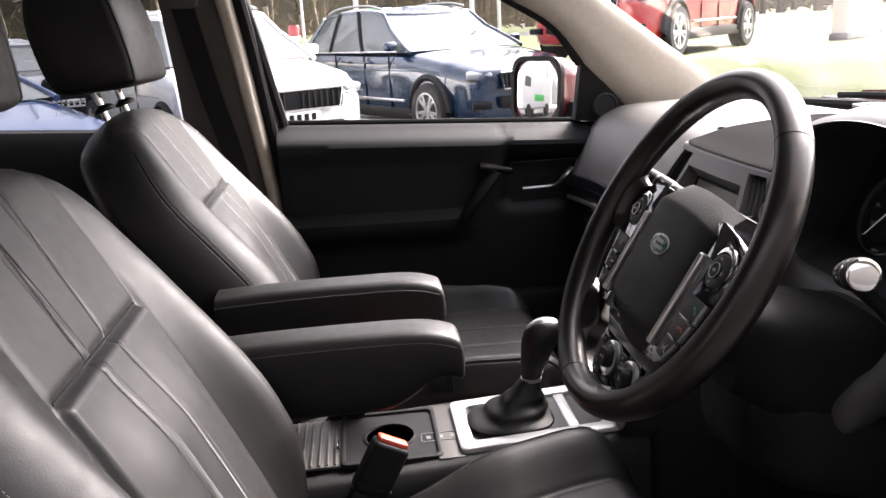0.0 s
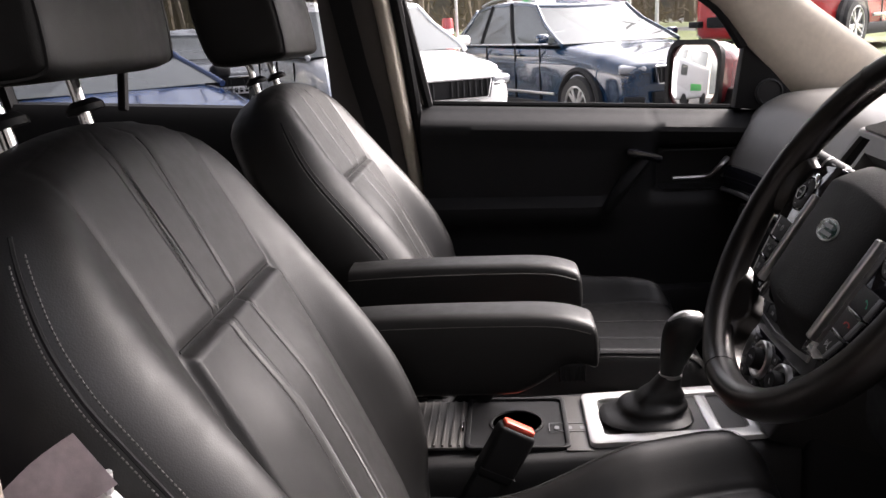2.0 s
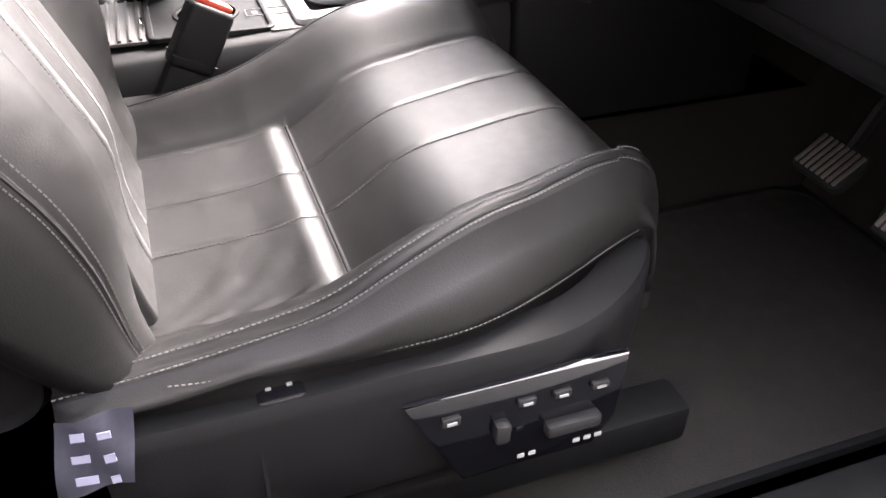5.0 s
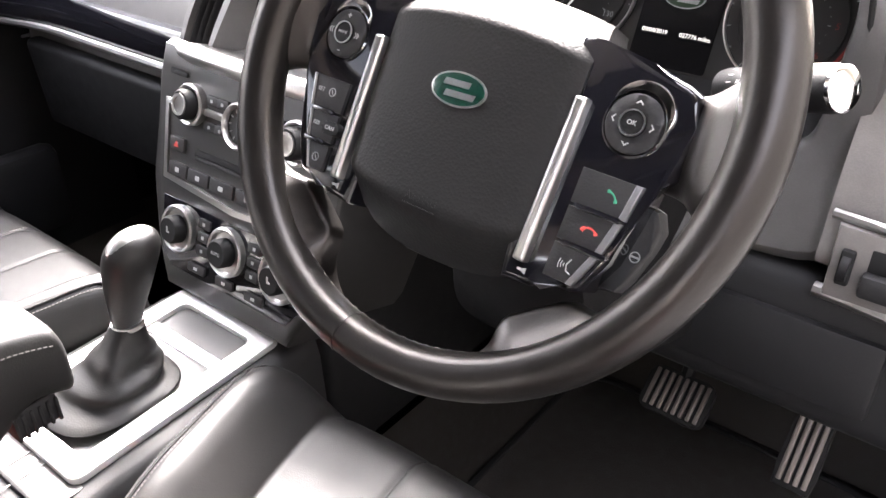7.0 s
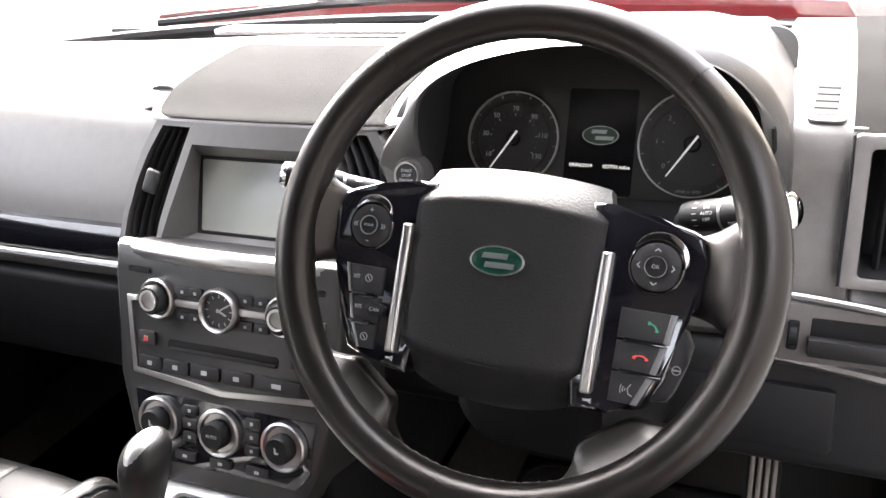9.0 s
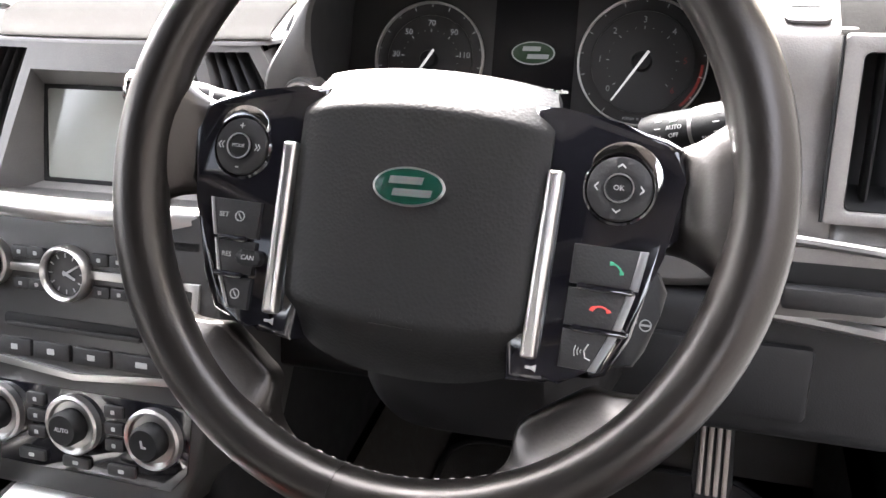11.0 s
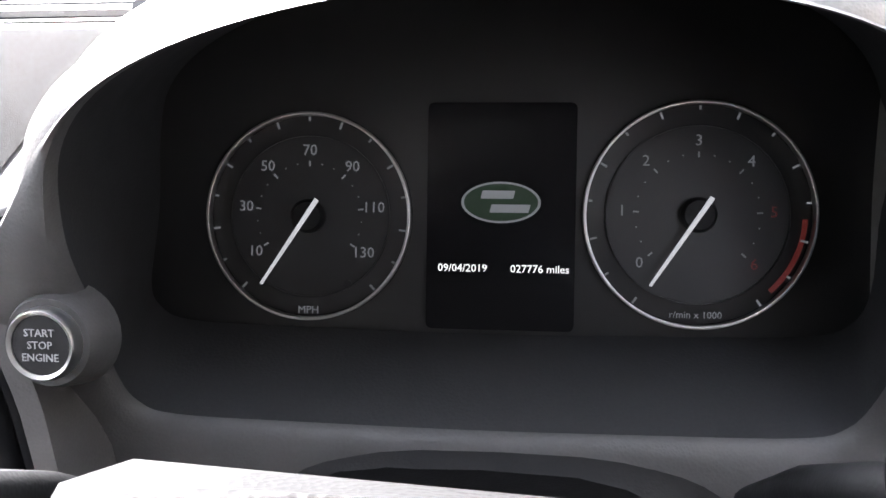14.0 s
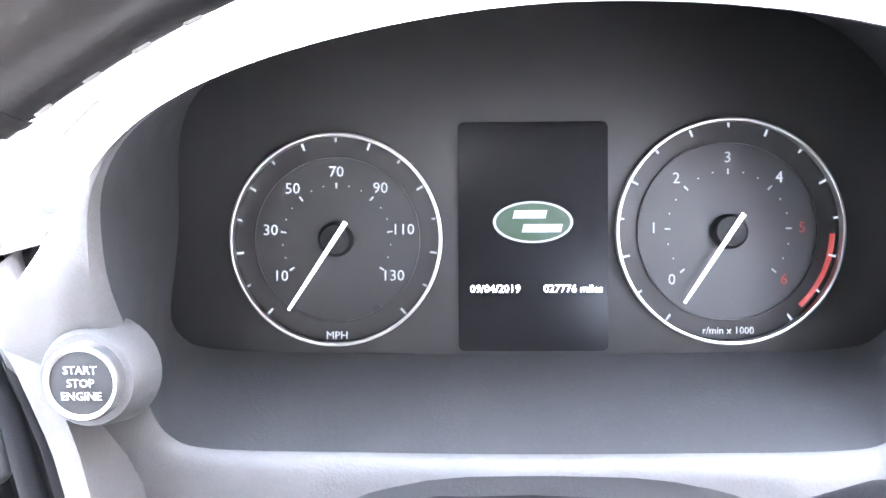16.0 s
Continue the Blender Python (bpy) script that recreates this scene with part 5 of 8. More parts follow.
# centre binnacle: one face with two vents and a stepped screen recess
def bin_pt(x, z, deep=0.0):
    return Vector((x, 0.2285 + 0.46 * (z - 1.1005) + 0.010 * abs(x / 0.17) ** 2 + deep, z))


def across(z, pairs):
    return float(np.interp(z, [p[0] for p in pairs], [p[1] for p in pairs]))


B_OUT_EDGE = ((0.945, 0.203), (0.990, 0.198), (1.030, 0.187), (1.070, 0.170), (1.1005, 0.150))
V_OUTER = ((0.958, 0.193), (0.990, 0.189), (1.030, 0.177), (1.062, 0.162), (1.095, 0.140))
V_INNER = ((0.958, 0.140), (0.990, 0.134), (1.030, 0.121), (1.062, 0.109), (1.095, 0.096))
S_EDGE_X = ((0.957, 0.134), (1.0, 0.120), (1.040, 0.105), (1.077, 0.091))
fb_ = bmesh.new()
zs_mid = [0.958 + 0.137 * k / 16 for k in range(17)]
sheet(fb_, [[bin_pt(across(z, B_OUT_EDGE) * u, z) for u in np.linspace(-1, 1, 21)] for z in (1.095, 1.0985, 1.1005)])
sheet(fb_, [[bin_pt(across(z, B_OUT_EDGE) * u, z) for u in np.linspace(-1, 1, 21)] for z in (0.945, 0.957)])
for s in (-1, 1):
    sheet(fb_, [[bin_pt(s * (across(z, V_OUTER) + (across(z, B_OUT_EDGE) - across(z, V_OUTER)) * u), z) for u in (0, 0.5, 1)] + [Vector((s * (across(z, B_OUT_EDGE) + 0.004), 0.34, z))] for z in zs_mid])
    sheet(fb_, [[bin_pt(s * (across(z, S_EDGE_X) + (across(z, V_INNER) - across(z, S_EDGE_X)) * u), z) for u in (0, 0.5, 1)] for z in zs_mid if z < 1.077] + [[bin_pt(s * (across(1.077, S_EDGE_X) + (across(1.077, V_INNER) - across(1.077, S_EDGE_X)) * u), 1.077) for u in (0, 0.5, 1)]])
    for edge_ in (V_OUTER, V_INNER):
        sheet(fb_, [[bin_pt(s * across(z, edge_), z), bin_pt(s * (across(z, edge_) * 0.99), z, 0.03)] for z in zs_mid])
    for z in (0.958, 1.095):
        sheet(fb_, [[bin_pt(s * (across(z, V_INNER) + (across(z, V_OUTER) - across(z, V_INNER)) * u), z), bin_pt(s * (across(z, V_INNER) + (across(z, V_OUTER) - across(z, V_INNER)) * u), z, 0.03)] for u in (0, 0.5, 1)])
sheet(fb_, [[bin_pt(across(z if z < 1.0771 else 1.0771, V_INNER) * u if z < 1.08 else across(z, V_INNER) * u, z) for u in np.linspace(-1, 1, 15)] for z in (1.077, 1.083, 1.089, 1.095)])
bmesh.ops.remove_doubles(fb_, verts=fb_.verts[:], dist=0.0004)
bz = part("centre_binnacle", fb_, FASCIA, dash, "charcoal screen surround", sharp=35)
SCR = ((1.055, 0.2410), (0.967, 0.2085))
rec = bmesh.new()
for s in (-1, 1):
    sheet(rec, [[bin_pt(s * across(1.077 - 0.120 * f, S_EDGE_X), 1.077 - 0.120 * f), Vector((s * 0.098, SCR[0][1] + (SCR[1][1] - SCR[0][1]) * f, SCR[0][0] + (SCR[1][0] - SCR[0][0]) * f))] for f in np.linspace(0, 1, 8)])
sheet(rec, [[bin_pt(0.091 * u, 1.077), Vector((0.098 * u, SCR[0][1], SCR[0][0]))] for u in np.linspace(-1, 1, 9)])
part("screen_recess", rec, FASCIA, bz, "stepped screen recess", sharp=30)
# The ledge takes the paler dash colour to stand for light falling on it.
part("screen_shelf", sheet(bmesh.new(), [[Vector((0.150 * u, 0.128 + 0.012 * u * u, 0.972)), Vector((0.142 * u, 0.150 + 0.008 * u * u, 0.966)), bin_pt(0.134 * u, 0.9575) + Vector((0, -0.002, 0.002)), Vector((0.098 * u, SCR[1][1] + 0.001, SCR[1][0] + 0.0005))] for u in np.linspace(-1, 1, 15)]), DASH, bz, "ledge below the screen, pale with light put into its colour", sharp=60)
TILT = math.degrees(math.atan2(SCR[0][0] - SCR[1][0], SCR[0][1] - SCR[1][1]))
part("screen", slab(bmesh.new(), rounded(0.20, 0.098, 0.002), 0.004, 0, Matrix.Translation((0, (SCR[0][1] + SCR[1][1]) / 2 + 0.0035, (SCR[0][0] + SCR[1][0]) / 2)) @ pose(0, 0, 0, TILT, 0, 0)), SCREEN, bz, "switched-off navigation screen", smooth=False)
part("screen_bezel", ring_plate(bmesh.new(), rounded(0.199, 0.0965, 0.002), rounded(0.190, 0.0875, 0.003), 0.0025, Matrix.Translation((0, (SCR[0][1] + SCR[1][1]) / 2 - 0.0002, (SCR[0][0] + SCR[1][0]) / 2)) @ pose(0, 0, 0, TILT, 0, 0), 0.0006), RUBBER, bz, "thin black screen bezel")
for s in (-1, 1):
    vent = part("air_vent", sheet(bmesh.new(), [[bin_pt(s * (across(z, V_INNER) + (across(z, V_OUTER) - across(z, V_INNER)) * u), z, 0.026) for u in (-0.05, 0.5, 1.05)] for z in np.linspace(0.955, 1.098, 9)]), RUBBER, dash, "dark vertical air vent")
    for k in range(4):
        f = 0.16 + 0.235 * k
        line_ = [bin_pt(s * (across(z, V_INNER) + (across(z, V_OUTER) - across(z, V_INNER)) * f), z, 0.009) for z in np.linspace(0.960, 1.093, 9)]
        rows = [[p + Vector((-0.0016, 0.011, 0)), p + Vector((-0.0022, 0.0, 0)), p + Vector((0, -0.0035, 0)), p + Vector((0.0022, 0.0, 0)), p + Vector((0.0016, 0.011, 0))] for p in line_]
        part("vent_slat", sheet(bmesh.new(), rows, close_v=True, caps=True), PLASTIC_GREY, vent)
    tabp = bin_pt(s * 0.150, 1.032, -0.001)
    part("vent_tab", boxed(tabp.x, tabp.y, tabp.z, 0.020, 0.010, 0.030, 0.004, 3, rot=pose(0, 0, 0, -25, s * -16, 0)), PLASTIC_GREY, vent)

# centre stack
S_M = Matrix(((1, 0, 0, 0), (0, 0.304, -0.953, 0.066), (0, 0.953, 0.304, 0.79), (0, 0, 0, 1)))


def on_stack(x, v, lift=0.0, rz=0.0):
    return S_M @ pose(x, v, lift, 0, 0, rz)


def stack_plate(outline, thick, lift, bev=0.001):
    return slab(bmesh.new(), outline, thick, bev, S_M @ Matrix.Translation((0, 0, lift)))


st = part("centre_panel", slab(bmesh.new(), [(-0.150, 0.205), (0.150, 0.205), (0.154, 0.17), (0.145, 0.05), (0.128, -0.03), (0.105, -0.075), (-0.105, -0.075), (-0.128, -0.03), (-0.145, 0.05), (-0.154, 0.17)], 0.16, 0.006, S_M @ Matrix.Translation((0, 0, -0.158))), STACK, dash, "charcoal centre stack")
part("top_rail", tube(bmesh.new(), [S_M @ Vector((x, 0.198, 0.004 - 8 * (x * x) * 0.1)) for x in np.linspace(-0.152, 0.152, 15)], 0.011, 10), SATIN, st, "brushed silver top rail")
frame_o = [(-0.134, 0.145), (-0.118, 0.145), (-0.118, 0.139), (-0.128, 0.139), (-0.120, 0.058), (0.0, 0.048), (0.120, 0.058), (0.128, 0.139), (0.118, 0.139), (0.118, 0.145), (0.134, 0.145), (0.126, 0.052), (0.0, 0.042), (-0.126, 0.052)]
part("silver_frame", stack_plate(frame_o, 0.003, 0.002, 0.0008), SATIN, st, "satin silver U-shaped frame")
part("silver_bar", stack_plate([(-0.075, 0.147), (0.075, 0.147), (0.075, 0.139), (-0.075, 0.139)], 0.003, 0.0025), SATIN, st, "satin silver bar between the dials")


def knob(x, v, r, inner, name, lab, pointer=True):
    k = part(name, turned(bmesh.new(), [(r, 0.0), (r, 0.008), (r - 0.002, 0.010), (r - 0.0045, 0.009), (r - 0.006, 0.005), (inner + 0.001, 0.005)], 40, on_stack(x, v, 0.002)), SATIN, st, lab)
    c = part("knob_cap", turned(bmesh.new(), [(inner, 0.002), (inner, 0.016), (inner - 0.0025, 0.019), (0.0, 0.0185)], 32, on_stack(x, v, 0.003)), PLASTIC, k)
    part("knob_face", turned(bmesh.new(), [(r - 0.005, 0.0), (r - 0.005, 0.004), (0, 0.004)], 32, on_stack(x, v, 0.002)), PIANO, k)
    return k


for x in (-0.086, 0.086):
    k = knob(x, 0.146, 0.0235, 0.017, "radio_knob", "silver-ringed radio knob")
    part("knob_ring", turned(bmesh.new(), [(0.012, 0.0), (0.012, 0.002), (0.009, 0.002), (0.009, 0.0)], 28, on_stack(x, 0.146, 0.0218)), SATIN, k)
ck = part("clock", turned(bmesh.new(), [(0.0255, 0), (0.0255, 0.009), (0.023, 0.012), (0.0205, 0.009), (0.0205, 0.004), (0, 0.004)], 44, on_stack(0, 0.142, 0.002)), SATIN, st, "small analogue clock in a silver ring")
part("clock_face", turned(bmesh.new(), [(0.0204, 0), (0.0204, 0.0048), (0, 0.0048)], 36, on_stack(0, 0.142, 0.002)), DIAL, ck)
for k in range(12):
    a = k * math.pi / 6
    part("hour_mark", slab(bmesh.new(), [(-0.0006, -0.002), (0.0006, -0.002), (0.0006, 0.002), (-0.0006, 0.002)], 0.0004, 0, on_stack(0.0165 * math.sin(a), 0.142 + 0.0165 * math.cos(a), 0.0072, -math.degrees(a))), PRINT, ck)
for ang, ln, w in ((60, 0.015, 0.0022), (115, 0.011, 0.003)):
    a = radians(ang)
    part("clock_hand", slab(bmesh.new(), [(-w / 2, -0.003), (w / 2, -0.003), (w / 3, ln), (-w / 3, ln)], 0.0006, 0, on_stack(0, 0.142, 0.0078, -ang)), PRINT, ck)


def key(x, v, w, h, mark="", rz=0.0, material=None):
    b = part("button", slab(bmesh.new(), rounded(w, h, 0.002, 2), 0.005, 0.0012, on_stack(x, v, 0.001, rz)), material or PLASTIC_GREY, st)
    if mark:
        words("mark", mark, h * 0.5, on_stack(x, v, 0.0063, rz), PRINT, b)
    else:
        part("symbol", slab(bmesh.new(), rounded(w * 0.2, h * 0.32, 0.0006, 2), 0.0003, 0, on_stack(x, v, 0.0061, rz)), PRINT, b)
    return b


for x in (-0.052, -0.034, 0.034, 0.054):
    key(x, 0.157, 0.019, 0.011)
for x in (-0.052, -0.034, 0.034, 0.054):
    key(x, 0.128, 0.019, 0.011)
key(-0.105, 0.096, 0.026, 0.017)
part("hazard_mark", slab(bmesh.new(), [(-0.004, -0.003), (0.004, -0.003), (0, 0.004)], 0.0005, 0, on_stack(-0.105, 0.096, 0.0064)), PRINT_RED, st, "small red warning triangle")
key(0.105, 0.096, 0.026, 0.014)
part("disc_slot", slab(bmesh.new(), rounded(0.15, 0.013, 0.004), 0.002, 0.0008, on_stack(0, 0.092, 0.001)), RUBBER, st, "black disc slot")
part("slot_lip", slab(bmesh.new(), rounded(0.145, 0.004, 0.0018), 0.004, 0.001, on_stack(0, 0.0885, 0.001)), PLASTIC_GREY, st)
for x, w in ((-0.1, 0.033), (-0.063, 0.036), (-0.022, 0.04), (0.022, 0.04), (0.075, 0.06)):
    key(x, 0.0665 + 30 * (x / 10) ** 2 * 0.1, w, 0.0165, rz=0)
part("card_slot", slab(bmesh.new(), rounded(0.036, 0.007, 0.002), 0.001, 0, on_stack(-0.115, 0.176, 0.001)), RUBBER, st)
part("card_lip", slab(bmesh.new(), rounded(0.024, 0.005, 0.002), 0.003, 0.001, on_stack(-0.112, 0.175, 0.001)), PLASTIC, st)
part("card_slot", slab(bmesh.new(), rounded(0.036, 0.007, 0.002), 0.001, 0, on_stack(0.115, 0.176, 0.001)), RUBBER, st)
part("climate_panel", slab(bmesh.new(), [(-0.124, 0.032), (0.124, 0.032), (0.118, -0.03), (0.1, -0.05), (-0.1, -0.05), (-0.118, -0.03)], 0.003, 0.001, on_stack(0, 0, 0.0)), PIANO, st, "gloss black climate panel")
for x in (-0.086, 0.0, 0.086):
    k = knob(x, 0.0, 0.0285, 0.0165, "climate_knob", "silver-ringed climate dial")
    for a in range(-120, 121, 30):
        if x != 0:
            part("dial_mark", slab(bmesh.new(), rounded(0.0022, 0.0012, 0.0004, 1), 0.0004, 0, on_stack(x + 0.0205 * math.sin(radians(a)), 0.0205 * math.cos(radians(a)), 0.0064, -a)), PRINT, k)
    if x == 0:
        words("mark", "AUTO", 0.0055, on_stack(x, 0.0, 0.0218), PRINT, k)
    else:
        part("seat_symbol", slab(bmesh.new(), [(-0.002, -0.003), (0.003, -0.003), (0.003, -0.001), (0, -0.001), (-0.001, 0.004), (-0.003, 0.004)], 0.0004, 0, on_stack(x, 0.0, 0.0216)), PRINT, k)
for x in (-0.043, 0.043):
    for v in (0.018, 0.002, -0.014):
        key(x, v, 0.02, 0.012)
for x in (-0.05, 0.0, 0.05):
    key(x, -0.038, 0.03, 0.011)

# instrument hood and cluster
CX = 0.374
CL = Matrix.Translation((CX + 0.003, 0.323, 1.0655)) @ pose(0, 0, 0, 66, 0, 0) @ Matrix.Scale(1.022, 4)


def face_y(z):
    """Front plane of the instrument opening."""
    return 0.2 + 0.2 * (1.18 - z) + 0.014 * sstep(1.085, 1.155, z)


OPEN = [(0.206, 1.030), (0.207, 1.070), (0.206, 1.106), (0.211, 1.136), (0.231, 1.159), (0.268, 1.178), (0.318, 1.1915), (0.372, 1.198), (0.428, 1.196), (0.478, 1.187), (0.512, 1.171),
        (0.534, 1.145), (0.541, 1.110), (0.537, 1.070), (0.532, 1.030), (0.524, 1.010), (0.505, 1.003), (0.440, 1.001), (0.365, 1.000), (0.290, 1.001), (0.228, 1.003), (0.211, 1.011)]
OUTER = [(0.150, 1.020), (0.154, 1.072), (0.188, 1.118), (0.200, 1.147), (0.224, 1.169), (0.265, 1.187), (0.318, 1.200), (0.374, 1.2065), (0.433, 1.2045), (0.487, 1.1955), (0.524, 1.178),
         (0.550, 1.151), (0.565, 1.117), (0.570, 1.072), (0.571, 1.020), (0.571, 0.965), (0.560, 0.915), (0.460, 0.905), (0.365, 0.905), (0.270, 0.905), (0.170, 0.915), (0.152, 0.965)]
open_line = smooth_line([(x, 0, z) for x, z in OPEN], 110, True)
outer_line = smooth_line([(x, 0, z) for x, z in OUTER], 110, True)


def hood_row(push, f, dy, grow=1.0, drop=0.0, thin=False):
    """One loop of the hood: f from the opening's edge to the outer edge, dy further forward."""
    row = []
    f_all = f
    for p, q in zip(open_line, outer_line):
        high = sstep(1.10, 1.16, p.z)
        f = f_all * (1 - 0.85 * high) if thin else f_all
        x, z = p.x + (q.x - p.x) * f, p.z + (q.z - p.z) * f
        y = face_y(max(z, 1.0)) + dy + 0.006 * high * max(0.0, f - 0.06) + (0.02 * (z - 1.0) / 0.1 if z < 1.0 else 0.0)
        if push:
            y = max(y, push)
            z = min(z + 0.008 * sstep(1.1, 1.19, z), 1.2135 - drop)
        row.append((0.367 + (x - 0.367) * grow, y, z))
    return row


part("instrument_surround", sheet(bmesh.new(), [hood_row(0, 0.0, 0.006), hood_row(0, 0.02, 0.001), hood_row(0, 0.10, -0.003, thin=True), hood_row(0, 0.5, -0.004, thin=True), hood_row(0, 0.88, -0.001, thin=True)], close_v=True), SURROUND, dash, "dark grey frame round the instruments", sharp=60)
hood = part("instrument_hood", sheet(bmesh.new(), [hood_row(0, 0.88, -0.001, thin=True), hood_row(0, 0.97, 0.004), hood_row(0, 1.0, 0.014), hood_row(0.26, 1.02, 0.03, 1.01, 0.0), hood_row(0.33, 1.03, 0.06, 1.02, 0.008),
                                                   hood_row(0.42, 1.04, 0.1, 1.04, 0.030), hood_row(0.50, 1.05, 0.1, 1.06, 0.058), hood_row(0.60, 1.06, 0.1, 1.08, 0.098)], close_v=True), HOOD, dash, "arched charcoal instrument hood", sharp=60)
lining = []
for f in (0.0, 0.12, 0.4, 0.7, 1.0):
    row = []
    for p in open_line:
        zz = 1.09 + (p.z - 1.09) * (1 - 0.13 * f) if p.z > 1.09 else p.z + 0.015 * f * (1 - sstep(1.0, 1.05, p.z))
        y1 = 0.322 + 0.445 * (zz - 1.064)
        row.append((0.367 + (p.x - 0.367) * (1 + (0.08 + 0.03 * (1 - sstep(1.02, 1.10, p.z))) * f) + 0.003 * f, (face_y(p.z) + 0.006) * (1 - f) + y1 * f, zz + 0.002 * math.sin(math.pi * f)))
    lining.append(row)
part("hood_lining", sheet(bmesh.new(), lining, close_v=True), LINING, dash, "matt hood lining with shade put into its dark colour", sharp=60)
part("hood_groove", tube(bmesh.new(), smooth_line([(0.550, 0.2115, 1.128), (0.553, 0.2165, 1.10), (0.557, 0.2245, 1.06), (0.560, 0.2345, 1.01), (0.560, 0.2365, 0.99)], 20), 0.0022, 6), RUBBER, dash, "dark joint line")
cowl = []
for y, k in ((0.142, 0.80), (0.146, 0.90), (0.154, 0.96), (0.168, 1.0), (0.195, 1.0), (0.225, 1.0), (0.27, 1.0)):
    top_, hw_ = 0.950 + 0.046 * math.sin(math.pi / 2 * min(1.0, (y - 0.142) / 0.10)), (0.100 + 0.10 * (y - 0.142)) * k
    ring_ = []
    for a in np.linspace(0, 2 * math.pi, 40, endpoint=False):
        ca, sa = math.cos(a), math.sin(a)
        ring_.append((0.378 + hw_ * math.copysign(abs(ca) ** 0.6, ca), y, top_ - 0.045 + 0.045 * k * math.copysign(abs(sa) ** 0.75, sa)))
    cowl.append(ring_)
part("column_cowl", sheet(bmesh.new(), cowl, close_v=True, caps=True), PLASTIC_GREY, dash, "rounded column cowl", sharp=60)
blade = bmesh.new()
tube(blade, smooth_line([(0.186, 0.545, 1.120), (0.176, 0.42, 1.125), (0.168, 0.31, 1.120), (0.162, 0.262, 1.088), (0.159, 0.238, 1.03), (0.158, 0.228, 0.985)], 26), 0.011, 8, flat=1.0)
part("hood_blade", blade, PLASTIC, dash, "raised dark rib beside the hood")
sb = part("start_button", turned(bmesh.new(), [(0.0150, -0.01), (0.0150, 0.005), (0.0138, 0.007), (0.0123, 0.006), (0.0123, 0.0055)], 36, Matrix.Translation((0.1975, 0.2090, 1.0615)) @ pose(0, 0, 0, 72, 0, 0)), SATIN, dash, "silver-ringed start button")
part("button_cap", turned(bmesh.new(), [(0.0125, 0.0), (0.0125, 0.0055), (0.0, 0.0062)], 32, Matrix.Translation((0.1975, 0.2090, 1.0615)) @ pose(0, 0, 0, 72, 0, 0)), PLASTIC_GREY, sb)
part("button_seat", turned(bmesh.new(), [(0.0225, -0.016), (0.0195, -0.002), (0.0180, 0.001), (0.0160, 0.0005)], 36, Matrix.Translation((0.1975, 0.2090, 1.0615)) @ pose(0, 0, 0, 72, 0, 0)), SURROUND, sb)
for k, tx in enumerate(("START", "STOP", "ENGINE")):
    words("mark", tx, 0.0044, Matrix.Translation((0.1975, 0.2090, 1.0615)) @ pose(0, 0, 0, 72, 0, 0) @ pose(0, 0.005 - 0.005 * k, 0.0064), PRINT, sb)

cl = thing("instrument_cluster", "black instrument cluster with two chrome-ringed dials and lit display", "instruments", CL)
part("backplate", slab(bmesh.new(), rounded(0.376, 0.222, 0.085, 8, -0.006, 0.030), 0.01, 0, pose(0, 0.0, -0.014)), LINING, cl)
part("face_panel", slab(bmesh.new(), rounded(0.378, 0.184, 0.022, 8, -0.006, 0.0335), 0.003, 0.001, pose(0, 0, -0.0042)), DIAL, cl, "matt black dial panel")


